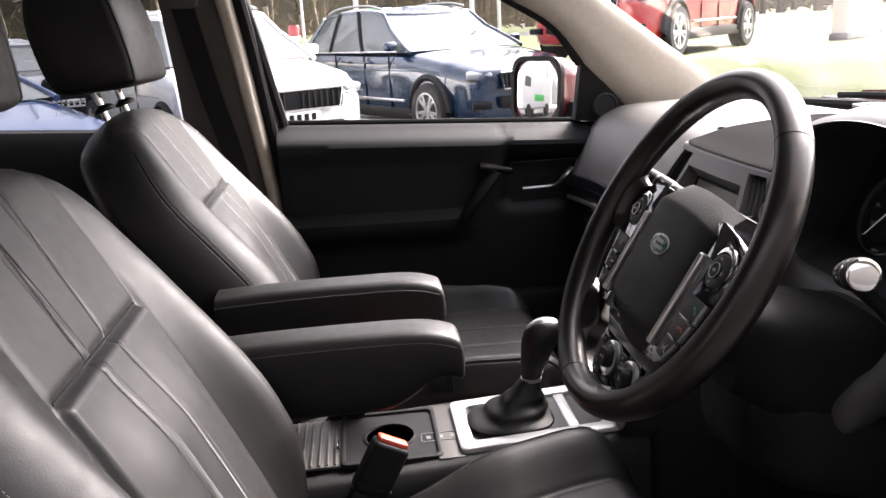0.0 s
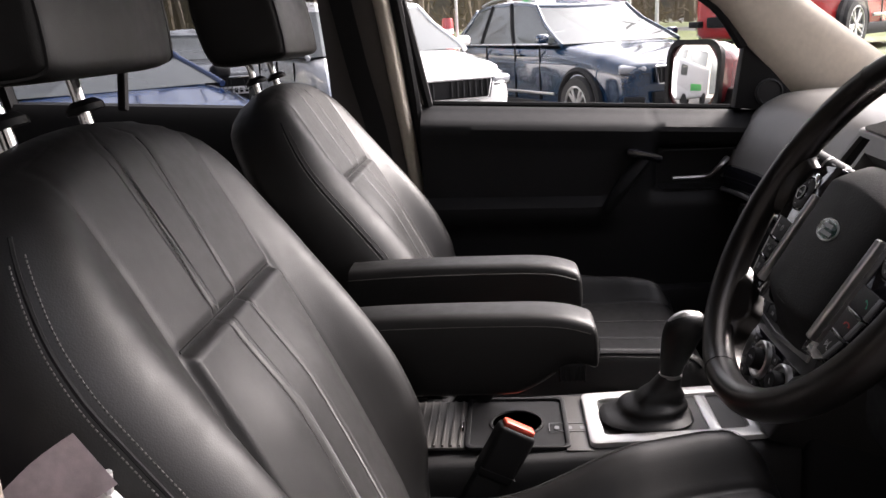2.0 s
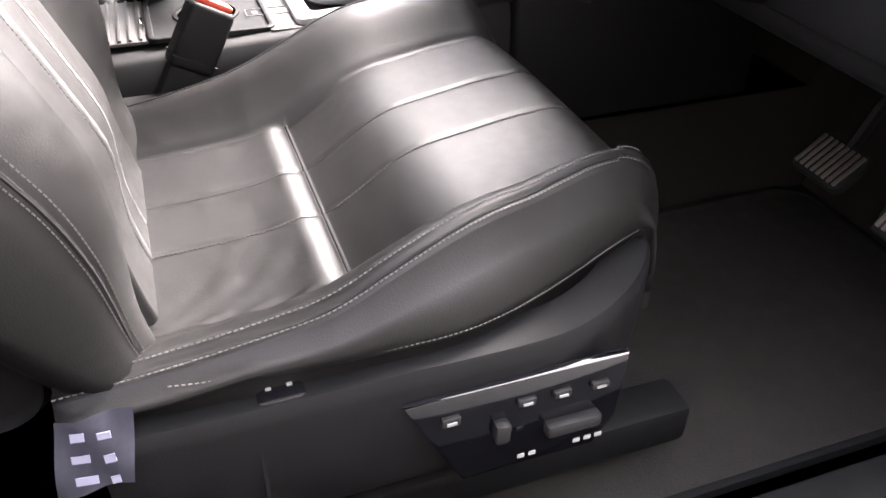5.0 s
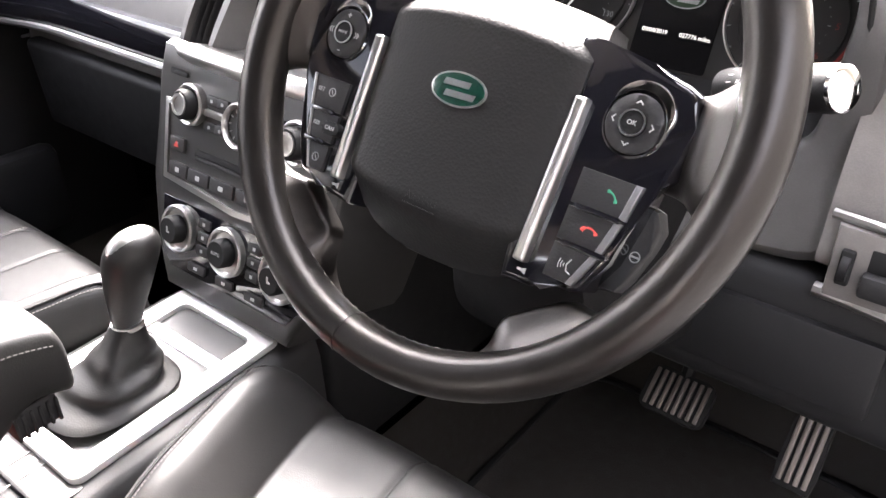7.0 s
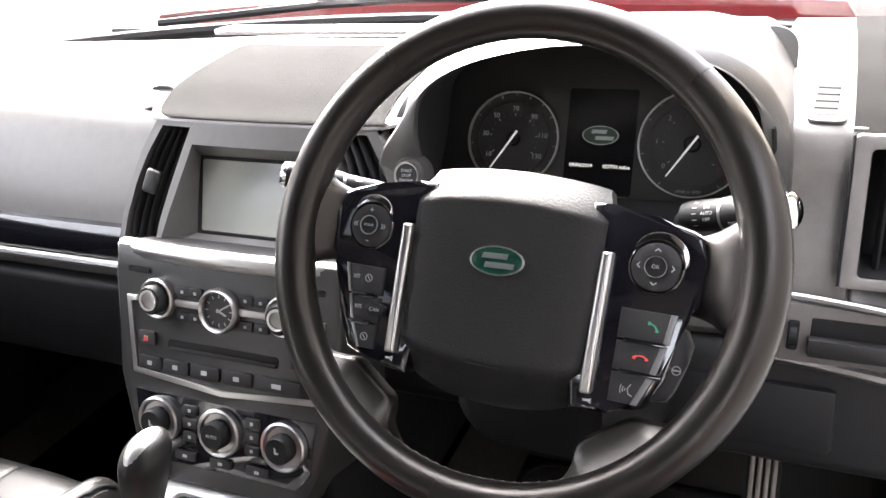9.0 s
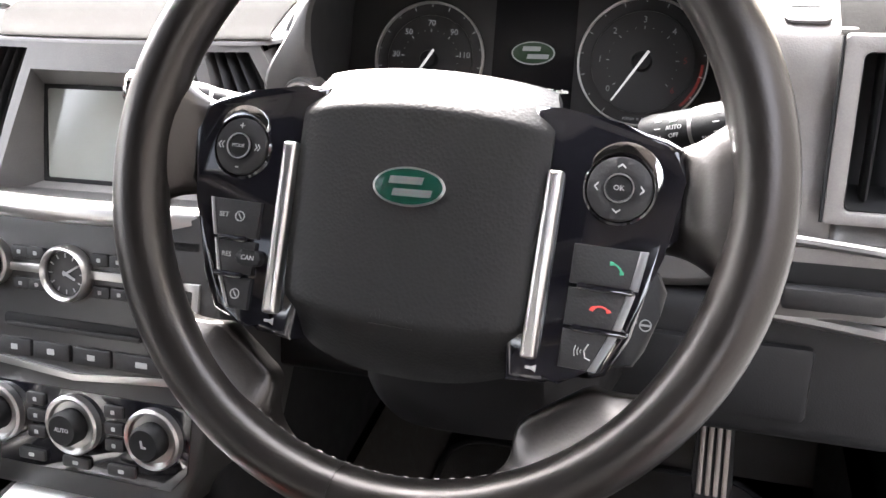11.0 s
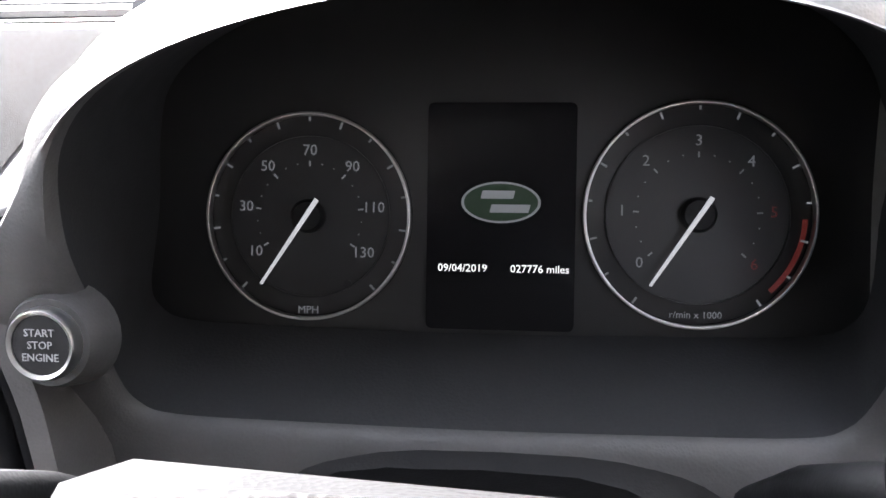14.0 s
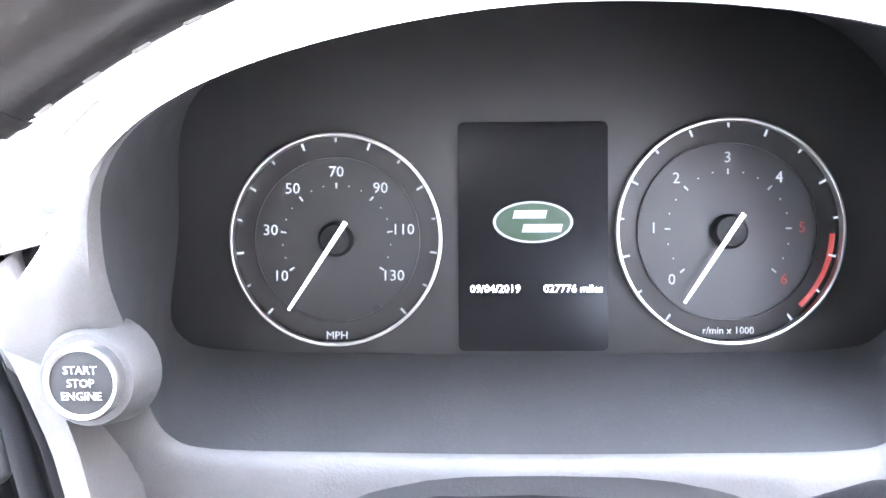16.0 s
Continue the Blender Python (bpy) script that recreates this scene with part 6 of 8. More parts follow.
def dial(cx, cy, r, numbers, start, sweep, red_from, name, lab, tip):
    d = part(name, ring_plate(bmesh.new(), [(cx + r * math.cos(a), cy + r * math.sin(a)) for a in np.linspace(0, 2 * math.pi, 72, endpoint=False)], [(cx + (r - 0.0016) * math.cos(a), cy + (r - 0.0016) * math.sin(a)) for a in np.linspace(0, 2 * math.pi, 72, endpoint=False)], 0.005, pose(0, 0, 0), 0.0004), SATIN, cl, lab)
    part("inner_ring", ring_plate(bmesh.new(), [(cx + (r - 0.011) * math.cos(a), cy + (r - 0.011) * math.sin(a)) for a in np.linspace(0, 2 * math.pi, 60, endpoint=False)], [(cx + (r - 0.0118) * math.cos(a), cy + (r - 0.0118) * math.sin(a)) for a in np.linspace(0, 2 * math.pi, 60, endpoint=False)], 0.002, pose(0, 0, -0.001)), PLASTIC_GREY, d)
    part("dial_disc", turned(bmesh.new(), [(r - 0.0118, 0), (r - 0.0118, 0.0004), (0, 0.0004)], 60, pose(cx, cy, -0.001)), DIAL, d)
    n = len(numbers)
    for k, tx in enumerate(numbers):
        a = radians(start - sweep * k / (n - 1))
        rr = r - 0.0190
        red = red_from is not None and k >= red_from
        words("figure", tx, 0.0076, pose(cx + rr * math.cos(a), cy + rr * math.sin(a), 0.0), TACHO_RED if red else PRINT_LIT, d)
        for f in (0, 1, 2) if k < n - 1 else (0,):
            aa = radians(start - sweep * (k + f / 3) / (n - 1))
            big = f == 0
            l = 0.0018 if big else 0.0004
            q = pose(cx + (r - 0.0252) * math.cos(aa), cy + (r - 0.0252) * math.sin(aa), 0.0001, 0, 0, math.degrees(aa))
            part("scale_mark", slab(bmesh.new(), [(-l, -0.0004), (l * 0.5, -0.0004), (l * 0.5, 0.0004), (-l, 0.0004)], 0.0003, 0, q), PRINT_LIT, d)
    for k in range(2 * n + 1):
        aa = radians(start + 14 - (sweep + 28) * k / (2 * n))
        l = 0.0035 if k % 2 == 0 else 0.002
        q = pose(cx + (r - 0.0022) * math.cos(aa), cy + (r - 0.0022) * math.sin(aa), 0.0009, 0, 0, math.degrees(aa))
        part("outer_mark", slab(bmesh.new(), [(-l, -0.0005), (0, -0.0005), (0, 0.0005), (-l, 0.0005)], 0.0006, 0, q), PRINT_LIT, d)
    hub = Vector((cx, cy, 0.004))
    part("needle_hub", turned(bmesh.new(), [(0.0085, 0), (0.0085, 0.004), (0.007, 0.006), (0, 0.006)], 28, pose(cx, cy, 0.0)), PLASTIC, d)
    a = radians(tip)
    q = pose(cx, cy, 0.0066, 0, 0, math.degrees(a))
    part("needle", slab(bmesh.new(), [(-0.010, -0.0012), (0.041, -0.0007), (0.041, 0.0007), (-0.010, 0.0012)], 0.001, 0.0003, q), NEEDLE, d, "white needle")
    return d


DL, DR = -0.0965, 0.0965
speedo = dial(DL - 0.002, 0.003, 0.0522, ("10", "30", "50", "70", "90", "110", "130"), 213, 246, None, "speedometer", "chrome-ringed speedometer dial", 236.5)
tacho = dial(DR - 0.004, 0.006, 0.0548, ("0", "1", "2", "3", "4", "5", "6"), 221, 262, 5, "tachometer", "chrome-ringed rev counter dial", 236.5)
for a in np.linspace(-3, -45, 16):
    aa = radians(a)
    part("red_mark", slab(bmesh.new(), [(-0.0012, -0.0012), (0.0012, -0.0012), (0.0012, 0.0012), (-0.0012, 0.0012)], 0.0003, 0, pose(DR - 0.004 + 0.0498 * math.cos(aa), 0.006 + 0.0498 * math.sin(aa), 0.0003, 0, 0, a)), TACHO_RED, tacho)
words("unit", "MPH", 0.0055, pose(DL - 0.002, -0.0445, 0.0003), PRINT_LIT, speedo)
words("unit", "r/min x 1000", 0.0048, pose(DR - 0.004, -0.0423, 0.0003), PRINT_LIT, tacho)
part("warning_lens", turned(bmesh.new(), [(0.0022, 0), (0.0022, 0.0004), (0, 0.0004)], 16, pose(DL + 0.018, -0.031, 0)), PLASTIC_GREY, speedo)
disp = part("display", slab(bmesh.new(), rounded(0.073, 0.112, 0.003, 3, -0.002, 0.0), 0.003, 0, pose(0, 0.004, -0.002)), DISPLAY, cl, "lit portrait display")


def oval(cx, cy, a, b, n=40):
    return [(cx + a * math.cos(t), cy + b * math.sin(t)) for t in np.linspace(0, 2 * math.pi, n, endpoint=False)]


part("display_oval_rim", slab(bmesh.new(), oval(-0.002, 0.011, 0.0195, 0.0102), 0.0004, 0, pose(0, 0, 0.0012)), PRINT_LIT, disp, "pale oval outline")
part("display_oval", slab(bmesh.new(), oval(-0.002, 0.011, 0.0182, 0.0092), 0.0004, 0, pose(0, 0, 0.0014)), GREEN_LIT, disp, "lit green oval emblem")
for x, y, w in ((-0.004, 0.0148, 0.016), (0.002, 0.0080, 0.019)):
    part("emblem_bar", slab(bmesh.new(), [(x - w / 2, y - 0.002), (x + w / 2, y - 0.002), (x + w / 2 + 0.001, y + 0.002), (x - w / 2 + 0.001, y + 0.002)], 0.0003, 0, pose(0, 0, 0.0018)), PRINT_LIT, disp)
words("date", "09/04/2019", 0.0054, pose(-0.0205, -0.0217, 0.0012), DATE_LIT, disp)
words("mileage", "027776 miles", 0.0054, pose(0.0175, -0.0217, 0.0012), DATE_LIT, disp)

# steering column shroud, knee panel, right-hand vent and switch panel
col = bmesh.new()
rows = []
for f in np.linspace(0, 1, 12):
    c = Vector((0.37, 0.055 + 0.20 * f, 0.972 - 0.060 * f))
    hw, hh = 0.086 + 0.02 * f, 0.062 + 0.012 * f
    k = 0.75 + 0.25 * min(1, f * 5)
    rows.append([(c.x + hw * k * math.copysign(abs(math.cos(a)) ** 0.6, math.cos(a)), c.y, c.z + hh * k * math.copysign(abs(math.sin(a)) ** 0.6, math.sin(a))) for a in np.linspace(0, 2 * math.pi, 28, endpoint=False)])
part("column_shroud", sheet(col, rows, close_v=True, caps=True), SHADED_SHROUD, dash, "black steering column shroud")
low_col = []
for f in np.linspace(0, 1, 8):
    k = 0.72 + 0.28 * min(1.0, f * 4)
    low_col.append([(0.37 + (0.088 + 0.03 * f) * k * math.copysign(abs(math.cos(a)) ** 0.5, math.cos(a)), 0.075 + 0.15 * f, 0.885 - 0.03 * f + 0.060 * k * math.copysign(abs(math.sin(a)) ** 0.5, math.sin(a))) for a in np.linspace(0, 2 * math.pi, 28, endpoint=False)])
part("column_underside", sheet(bmesh.new(), low_col, close_v=True, caps=True), SHADED_SHROUD, dash, "matt black lower column cover", sharp=50)
part("knee_panel", boxed(0.41, 0.225, 0.842, 0.61, 0.05, 0.130, 0.02, 3, rot=pose(0, 0, 0, -8)), PLASTIC, dash, "black knee panel below the wheel")
part("knee_flap", boxed(0.545, 0.1975, 0.842, 0.17, 0.012, 0.070, 0.006, rot=pose(0, 0, 0, -8)), PLASTIC, dash)
sp = part("switch_surround", slab(bmesh.new(), [(0.572, 0.97), (0.74, 0.97), (0.735, 0.908), (0.572, 0.908)], 0.03, 0.003, Matrix(((1, 0, 0, 0), (0, 0, -1, 0.222), (0, 1, 0, 0), (0, 0, 0, 1)))), DASH, dash, "grey switch surround")
part("tray_hollow", boxed(0.633, 0.194, 0.944, 0.07, 0.006, 0.028, 0.002), RUBBER, sp, "small open tray")
part("tray_floor", boxed(0.633, 0.188, 0.930, 0.074, 0.012, 0.02, 0.004), PLASTIC_GREY, sp)
for x in (0.584, 0.682):
    part("dimmer_slot", boxed(x, 0.1905, 0.938, 0.010, 0.006, 0.03, 0.002), RUBBER, sp)
    part("dimmer_wheel", tube(bmesh.new(), [(x - 0.003, 0.191, 0.938), (x + 0.003, 0.191, 0.938)], 0.011, 16), PLASTIC, sp, "ribbed dimmer wheel")
R_M = Matrix(((1, 0, 0, 0), (0, 0.25, -1, 0.2145 - 0.25 * 1.05), (0, 1, 0, 0), (0, 0, 0, 1)))
rv = part("side_vent", ring_plate(bmesh.new(), rounded(0.130, 0.131, 0.004, 5, 0.681, 1.0545), rounded(0.106, 0.110, 0.005, 5, 0.682, 1.0535), 0.005, R_M, 0.0015), DASH, dash, "flush charcoal frame of the driver's air vent")
part("vent_liner", ring_plate(bmesh.new(), rounded(0.108, 0.112, 0.005, 5, 0.682, 1.0535), rounded(0.104, 0.108, 0.005, 5, 0.682, 1.0535), 0.05, R_M @ Matrix.Translation((0, 0, -0.048))), RUBBER, rv)
part("vent_back", slab(bmesh.new(), rounded(0.108, 0.112, 0.005, 5, 0.682, 1.0535), 0.002, 0, R_M @ Matrix.Translation((0, 0, -0.049))), RUBBER, rv)
for k in range(5):
    rows = []
    for g in np.linspace(0, 1, 9):
        z, bow = 1.0005 + 0.106 * g, 0.004 * math.sin(math.pi * g)
        y = 0.2145 + 0.25 * (z - 1.05) + 0.012 - bow
        x = 0.645 + 0.0185 * k
        rows.append([(x - 0.0016, y + 0.022, z), (x - 0.0026, y + 0.004, z), (x, y - 0.001, z), (x + 0.0026, y + 0.004, z), (x + 0.0016, y + 0.022, z)])
    part("vent_slat", sheet(bmesh.new(), rows, close_v=True, caps=True), PLASTIC_GREY, rv)
part("vent_tab", boxed(0.6625, 0.226, 1.080, 0.013, 0.014, 0.034, 0.004, 3, rot=pose(0, 0, 0, -14)), CHROME, rv, "chrome vent tab")
part("panel_joint", tube(bmesh.new(), [R_M @ Vector((x, z, 0.0035)) for x, z in ((0.6145, 1.119), (0.6145, 1.055), (0.6150, 0.990))], 0.0014, 6), RUBBER, dash, "dark joint line")

# stalks
for s, lab in ((1, "black wiper stalk with white printed marks"), (-1, "black indicator stalk with white printed marks")):
    axis = Vector((0.86 * s, -0.40, 0.30)).normalized()
    toward = Vector((-0.10 * s - 0.02, -0.24, 0.16))
    toward = (toward - axis * toward.dot(axis)).normalized()
    spot = (0.497, 0.128, 1.076) if s > 0 else (0.222, 0.092, 1.090)
    stk = thing("control_stalk", lab, "control stalk", Matrix.Translation(spot), group="column stalks")
    side = axis.cross(toward)
    m = Matrix((side, toward, axis)).transposed().to_4x4() @ Matrix.Diagonal((1, 1, 1, 1) if s > 0 else (0.82, 0.82, 1, 1))
    part("stem", turned(bmesh.new(), [(0.0085, -0.010), (0.0115, -0.008), (0.0128, -0.002), (0.0134, 0.029)], 28, m), PLASTIC, stk)
    part("root", tube(bmesh.new(), [axis * 0.004, axis * -0.012 + Vector((0, 0.006, -0.006)), Vector((-s * 0.012, 0.045, -0.04)), Vector((-s * 0.014, 0.09, -0.09))], 0.0075, 10), PLASTIC, stk)
    part("ring", turned(bmesh.new(), [(0.0138, 0.029), (0.0138, 0.0318)], 28, m), SATIN, stk, "thin silver ring")
    part("barrel", turned(bmesh.new(), [(0.0142, 0.0318), (0.0149, 0.035), (0.0149, 0.052), (0.0143, 0.055)], 28, m), PLASTIC, stk)
    part("ring", turned(bmesh.new(), [(0.0146, 0.055), (0.0146, 0.058)], 28, m), SATIN, stk, "thin silver ring")
    part("end_barrel", turned(bmesh.new(), [(0.0147, 0.058), (0.0147, 0.078), (0.0138, 0.082)], 28, m), PLASTIC, stk)
    part("end_cap", turned(bmesh.new(), [(0.0138, 0.082), (0.0138, 0.085), (0.011, 0.0872), (0, 0.088)], 28, m), CHROME, stk, "bright round end cap")
    read = Vector((axis.x, axis.y, axis.z)) * s
    rise = toward.cross(read)

    def face_at(along, turn_deg, lift, swing=0.0):
        """A spot on the stalk's skin, turned about its axis."""
        t2 = toward * math.cos(radians(turn_deg)) + rise * math.sin(radians(turn_deg))
        q = Matrix((read, t2.cross(read), t2)).transposed().to_4x4()
        return Matrix.Translation(axis * along + t2 * lift) @ q

    if s > 0:
        for tx, al, an, lf in (("2", 0.018, 38, 0.0134), ("LO", 0.019, 16, 0.0134), ("AUTO", 0.0195, -6, 0.0134), ("OFF", 0.019, -28, 0.0134), ("INT", 0.068, 18, 0.0149), ("ON", 0.067, -8, 0.0149), ("MAX", 0.043, -42, 0.0151)):
            words("mark", tx, 0.0040, face_at(al, an, lf), PRINT, stk)
        for al, lf in ((0.008, 0.0133), (0.049, 0.0151)):
            for k in range(5):
                part("tick", slab(bmesh.new(), [(-0.002, -0.0003), (0.002, -0.0003), (0.002, 0.0003), (-0.002, 0.0003)], 0.0002, 0, face_at(al, 38 - 22 * k, lf)), PRINT, stk)
    else:
        for al, an, lf in ((0.018, 30, 0.0111), (0.012, -12, 0.0110), (0.019, -16, 0.0111), (0.044, 20, 0.0125), (0.047, -6, 0.0125), (0.068, 8, 0.0123)):
            part("tick", slab(bmesh.new(), rounded(0.0055, 0.0016, 0.0006, 2), 0.0002, 0, face_at(al, an, lf)), PRINT, stk)

# pedals
bp = thing("brake_pedal", "worn ribbed brake pedal above the driver's floor", "pedal", pose(0.414, 0.405, 0.565, 38, 0, 0))
part("pad", slab(bmesh.new(), rounded(0.085, 0.06, 0.012), 0.012, 0.003), RUBBER, bp)
for k in range(8):
    part("rib", boxed(-0.033 + 0.0095 * k, 0, 0.0135, 0.005, 0.05, 0.004, 0.001), ALU_PEDAL, bp, "worn metal rib")
part("arm", tube(bmesh.new(), [(0, 0.02, 0.0), (0, 0.08, 0.03), (0, 0.2, 0.05)], 0.009, 8), PLASTIC, bp)
ap = thing("accelerator_pedal", "long worn aluminium-faced accelerator pedal", "pedal", pose(0.576, 0.375, 0.626, 52, 0, 0))
part("pad", slab(bmesh.new(), [(-0.020, -0.068), (0.020, -0.068), (0.022, -0.045), (0.019, 0.085), (-0.019, 0.085), (-0.022, -0.045)], 0.012, 0.003), RUBBER, ap)
for k in range(4):
    part("rib", boxed(-0.0135 + 0.0090 * k, -0.004, 0.0135, 0.0055, 0.115, 0.004, 0.001), ALU_PEDAL, ap, "worn metal rib")
part("arm", tube(bmesh.new(), [(0, 0.06, 0.0), (0, 0.12, 0.03), (0, 0.22, 0.05)], 0.009, 8), PLASTIC, ap)
mt = thing("floor_mat", "black pile mat in the driver's footwell", "floor mat")
part("mat_surface", slab(bmesh.new(), rounded(0.48, 0.74, 0.06, 5, 0.43, 0.225), 0.010, 0.003, pose(0, 0, 0.361)), MAT_RUBBER, mt)
part("binding", ring_plate(bmesh.new(), rounded(0.49, 0.75, 0.062, 5, 0.43, 0.225), rounded(0.47, 0.73, 0.055, 5, 0.43, 0.225), 0.013, pose(0, 0, 0.361), 0.002), RUBBER, mt)

# ---- steering wheel ----
W_M = Matrix.Translation((0.37, 0.0, 1.08)) @ pose(0, 0, 0, 60, 0, 0) @ pose(0, 0, 0, 0, 0, -2.5) @ Matrix.Translation((0, -0.018, -0.012))
wheel = thing("steering_wheel", "worn black leather steering wheel with gloss black switch pods", "steering wheel", W_M)
RR, RT, RIM_Z = 0.1818, 0.0149, 0.0145
RIM_X, RIM_Y = 0.0045, 0.0245


def rim_ring(a):
    """Centre of the rim's grip at angle a, with the thickness there."""
    return Vector((RIM_X + RR * math.cos(a), RIM_Y + RR * math.sin(a), RIM_Z))


rows = []
for k in range(96):
    a = 2 * math.pi * k / 96
    c = rim_ring(a)
    out = Vector((math.cos(a), math.sin(a), 0))
    grip = 1 + 0.10 * (bumpf(abs(math.cos(a)), 1.0, 0.25))
    row = []
    for j in range(20):
        b = 2 * math.pi * j / 20
        row.append(c + out * (RT * grip * math.cos(b) * 1.03) + Vector((0, 0, RT * 1.15 * math.sin(b))))
    rows.append(row)
rim = part("rim", sheet(bmesh.new(), rows, close_u=True, close_v=True), LEATHER_WORN, wheel, "worn black leather rim")
st = bmesh.new()
for a0, a1 in ((-150, -30), (-28, 28), (32, 148), (152, 208)):
    stitch_run(st, [Vector((RIM_X + (RR - RT * 0.99) * math.cos(radians(a)), RIM_Y + (RR - RT * 0.99) * math.sin(radians(a)), RIM_Z - 0.005)) for a in np.linspace(a0, a1, 60)], 0.003, 0.006, 0.0006)
tagged(part("stitching", st, THREAD, rim, smooth=False), kind="stuff")
for a in (-97, 50, 130):
    ra = radians(a)
    part("seam", ring_plate(bmesh.new(), oval(0, 0, RT * 1.06, RT * 1.19, 24), oval(0, 0, RT * 0.9, RT * 0.95, 24), 0.0022, Matrix.Translation(rim_ring(ra)) @ pose(0, 0, 0, 0, 0, a) @ pose(0, 0, 0, 90, 0, 0)), LEATHER_WORN, rim)


def spoke(pts, half, z_half, name, material, lab=""):
    """A flattened arm along pts of (x, y, z), half wide at each point."""
    line = smooth_line(pts, 18)
    hs = smooth_line([(h, 0, 0) for h in half], 18)
    rows = []
    for i, p in enumerate(line):
        a, b = line[max(i - 1, 0)], line[min(i + 1, 17)]
        t = (b - a).normalized()
        n = Vector((-t.y, t.x, 0)).normalized()
        rows.append([p + n * (hs[i].x * math.copysign(abs(math.cos(q)) ** 0.7, math.cos(q))) + Vector((0, 0, z_half * math.copysign(abs(math.sin(q)) ** 0.7, math.sin(q)))) for q in np.linspace(0, 2 * math.pi, 20, endpoint=False)])
    return part(name, sheet(bmesh.new(), rows, close_v=True, caps=True), material, wheel, lab)


for s in (-1, 1):
    spoke([(s * 0.126, 0.029, -0.015), (s * 0.146, 0.031, -0.0105), (s * 0.161, 0.032, 0.003), (s * 0.180 + 0.0045, 0.033, 0.0145)], [0.027, 0.030, 0.037, 0.056], 0.0135, "side_spoke", LEATHER_WORN, "leather side spoke")
    # broad lower spoke, its inner edge running from the grip down to the foot of the rim
    edge = smooth_line([(s * x, y, 0) for x, y in ((0.151, -0.070), (0.138, -0.0755), (0.124, -0.0765), (0.112, -0.0762), (0.101, -0.083), (0.088, -0.0925), (0.0775, -0.1005), (0.0745, -0.109), (0.0745, -0.119), (0.070, -0.129), (0.061, -0.138), (0.047, -0.1465), (0.030, -0.1525))], 40)
    rows = []
    for i, p in enumerate(edge):
        a = radians(211.0 + 49.0 * i / 39)
        c = Vector((RIM_X - s * RR * math.cos(a), RIM_Y + RR * math.sin(a), 0))
        f_ = i / 39
        low = 0.0 + 0.010 * (1 - math.sin(math.pi * f_) ** 0.6)
        row = []
        for v, dz in ((0.0, -0.016), (0.0, -0.007), (0.012, -0.0025), (0.05, 0.0002), (0.12, 0.0015), (0.3, 0.005), (0.55, 0.0125), (0.8, 0.0215), (1.0, 0.0265)):
            q = p.lerp(c, v)
            row.append((q.x, q.y, low * (1 - v) + dz))
        row.append((c.x, c.y, -0.004))
        rows.append(row)
    lower = part("lower_spoke", sheet(bmesh.new(), rows, close_v=True, caps=True), LEATHER_WORN, wheel, "leather lower spoke", sharp=60)
    # gloss pod
    out = [(s * 0.062, 0.0745), (s * 0.0775, 0.0737), (s * 0.1116, 0.068), (s * 0.136, 0.0618), (s * 0.1445, 0.0575), (s * 0.1475, 0.040), (s * 0.1482, 0.010), (s * 0.142, 0.0045), (s * 0.1372, 0.0015), (s * 0.1350, -0.021), (s * 0.1305, -0.046), (s * 0.1195, -0.0675), (s * 0.112, -0.0705), (s * 0.094, -0.0712), (s * 0.088, -0.077), (s * 0.066, -0.079), (s * 0.055, 0.0)]
    pod = part("switch_pod", slab(bmesh.new(), out if s > 0 else out[::-1], 0.024, 0.0045, pose(0, 0, -0.018), 3), PIANO, wheel, "gloss black switch pod")
    # round pad
    px, py, pz = s * 0.1140, 0.0325, 0.006
    part("pad_well", turned(bmesh.new(), [(0.0196, -0.002), (0.0196, 0.0010), (0.0184, 0.0018), (0.0178, 0.0003), (0, 0.0003)], 40, pose(px, py, pz)), PIANO, pod)
    rows = []
    for r_, h in ((0.0174, 0.0), (0.0174, 0.0022), (0.0166, 0.0034), (0.0090, 0.0038), (0.0078, 0.003)):
        row = []
        for k in range(48):
            a = 2 * math.pi * k / 48
            notch = 0.0030 * bumpf(abs(math.sin(2 * a)), 1.0, 0.35) if 0.01 < r_ < 0.017 else 0
            row.append((px + (r_ - notch) * math.cos(a), py + (r_ - notch) * math.sin(a), pz + h))
        rows.append(row)
    rows.append([(px, py, pz + 0.003)] * 48)
    padb = sheet(bmesh.new(), rows, close_v=True)
    bmesh.ops.remove_doubles(padb, verts=padb.verts[:], dist=1e-6)
    padp = part("direction_pad", padb, PLASTIC_GREY, pod, "round four-way control")
    part("pad_centre", turned(bmesh.new(), [(0.0076, 0), (0.0076, 0.0050), (0.0070, 0.0057), (0.0064, 0.0052), (0, 0.0056)], 32, pose(px, py, pz)), PLASTIC, pod)
    part("centre_ring", ring_plate(bmesh.new(), oval(px, py, 0.0079, 0.0079, 36), oval(px, py, 0.0072, 0.0072, 36), 0.001, pose(0, 0, pz + 0.0053)), SATIN, pod, "silver ring")
    words("mark", "OK" if s > 0 else "MODE", 0.0040 if s > 0 else 0.0030, pose(px, py, pz + 0.0062), PRINT, pod)
    if s > 0:
        for k in range(4):
            m = pose(px, py, pz + 0.0047, 0, 0, 90 * k) @ pose(0, 0.0122, 0)
            part("arrow", slab(bmesh.new(), [(-0.0024, -0.0009), (-0.0018, -0.0013), (0, 0.0002), (0.0018, -0.0013), (0.0024, -0.0009), (0, 0.0012)], 0.0003, 0, m), PRINT, pod)
    else:
        words("mark", "+", 0.007, pose(px, py + 0.0122, pz + 0.0045), PRINT, pod)
        words("mark", "-", 0.009, pose(px, py - 0.0122, pz + 0.0045), PRINT, pod)
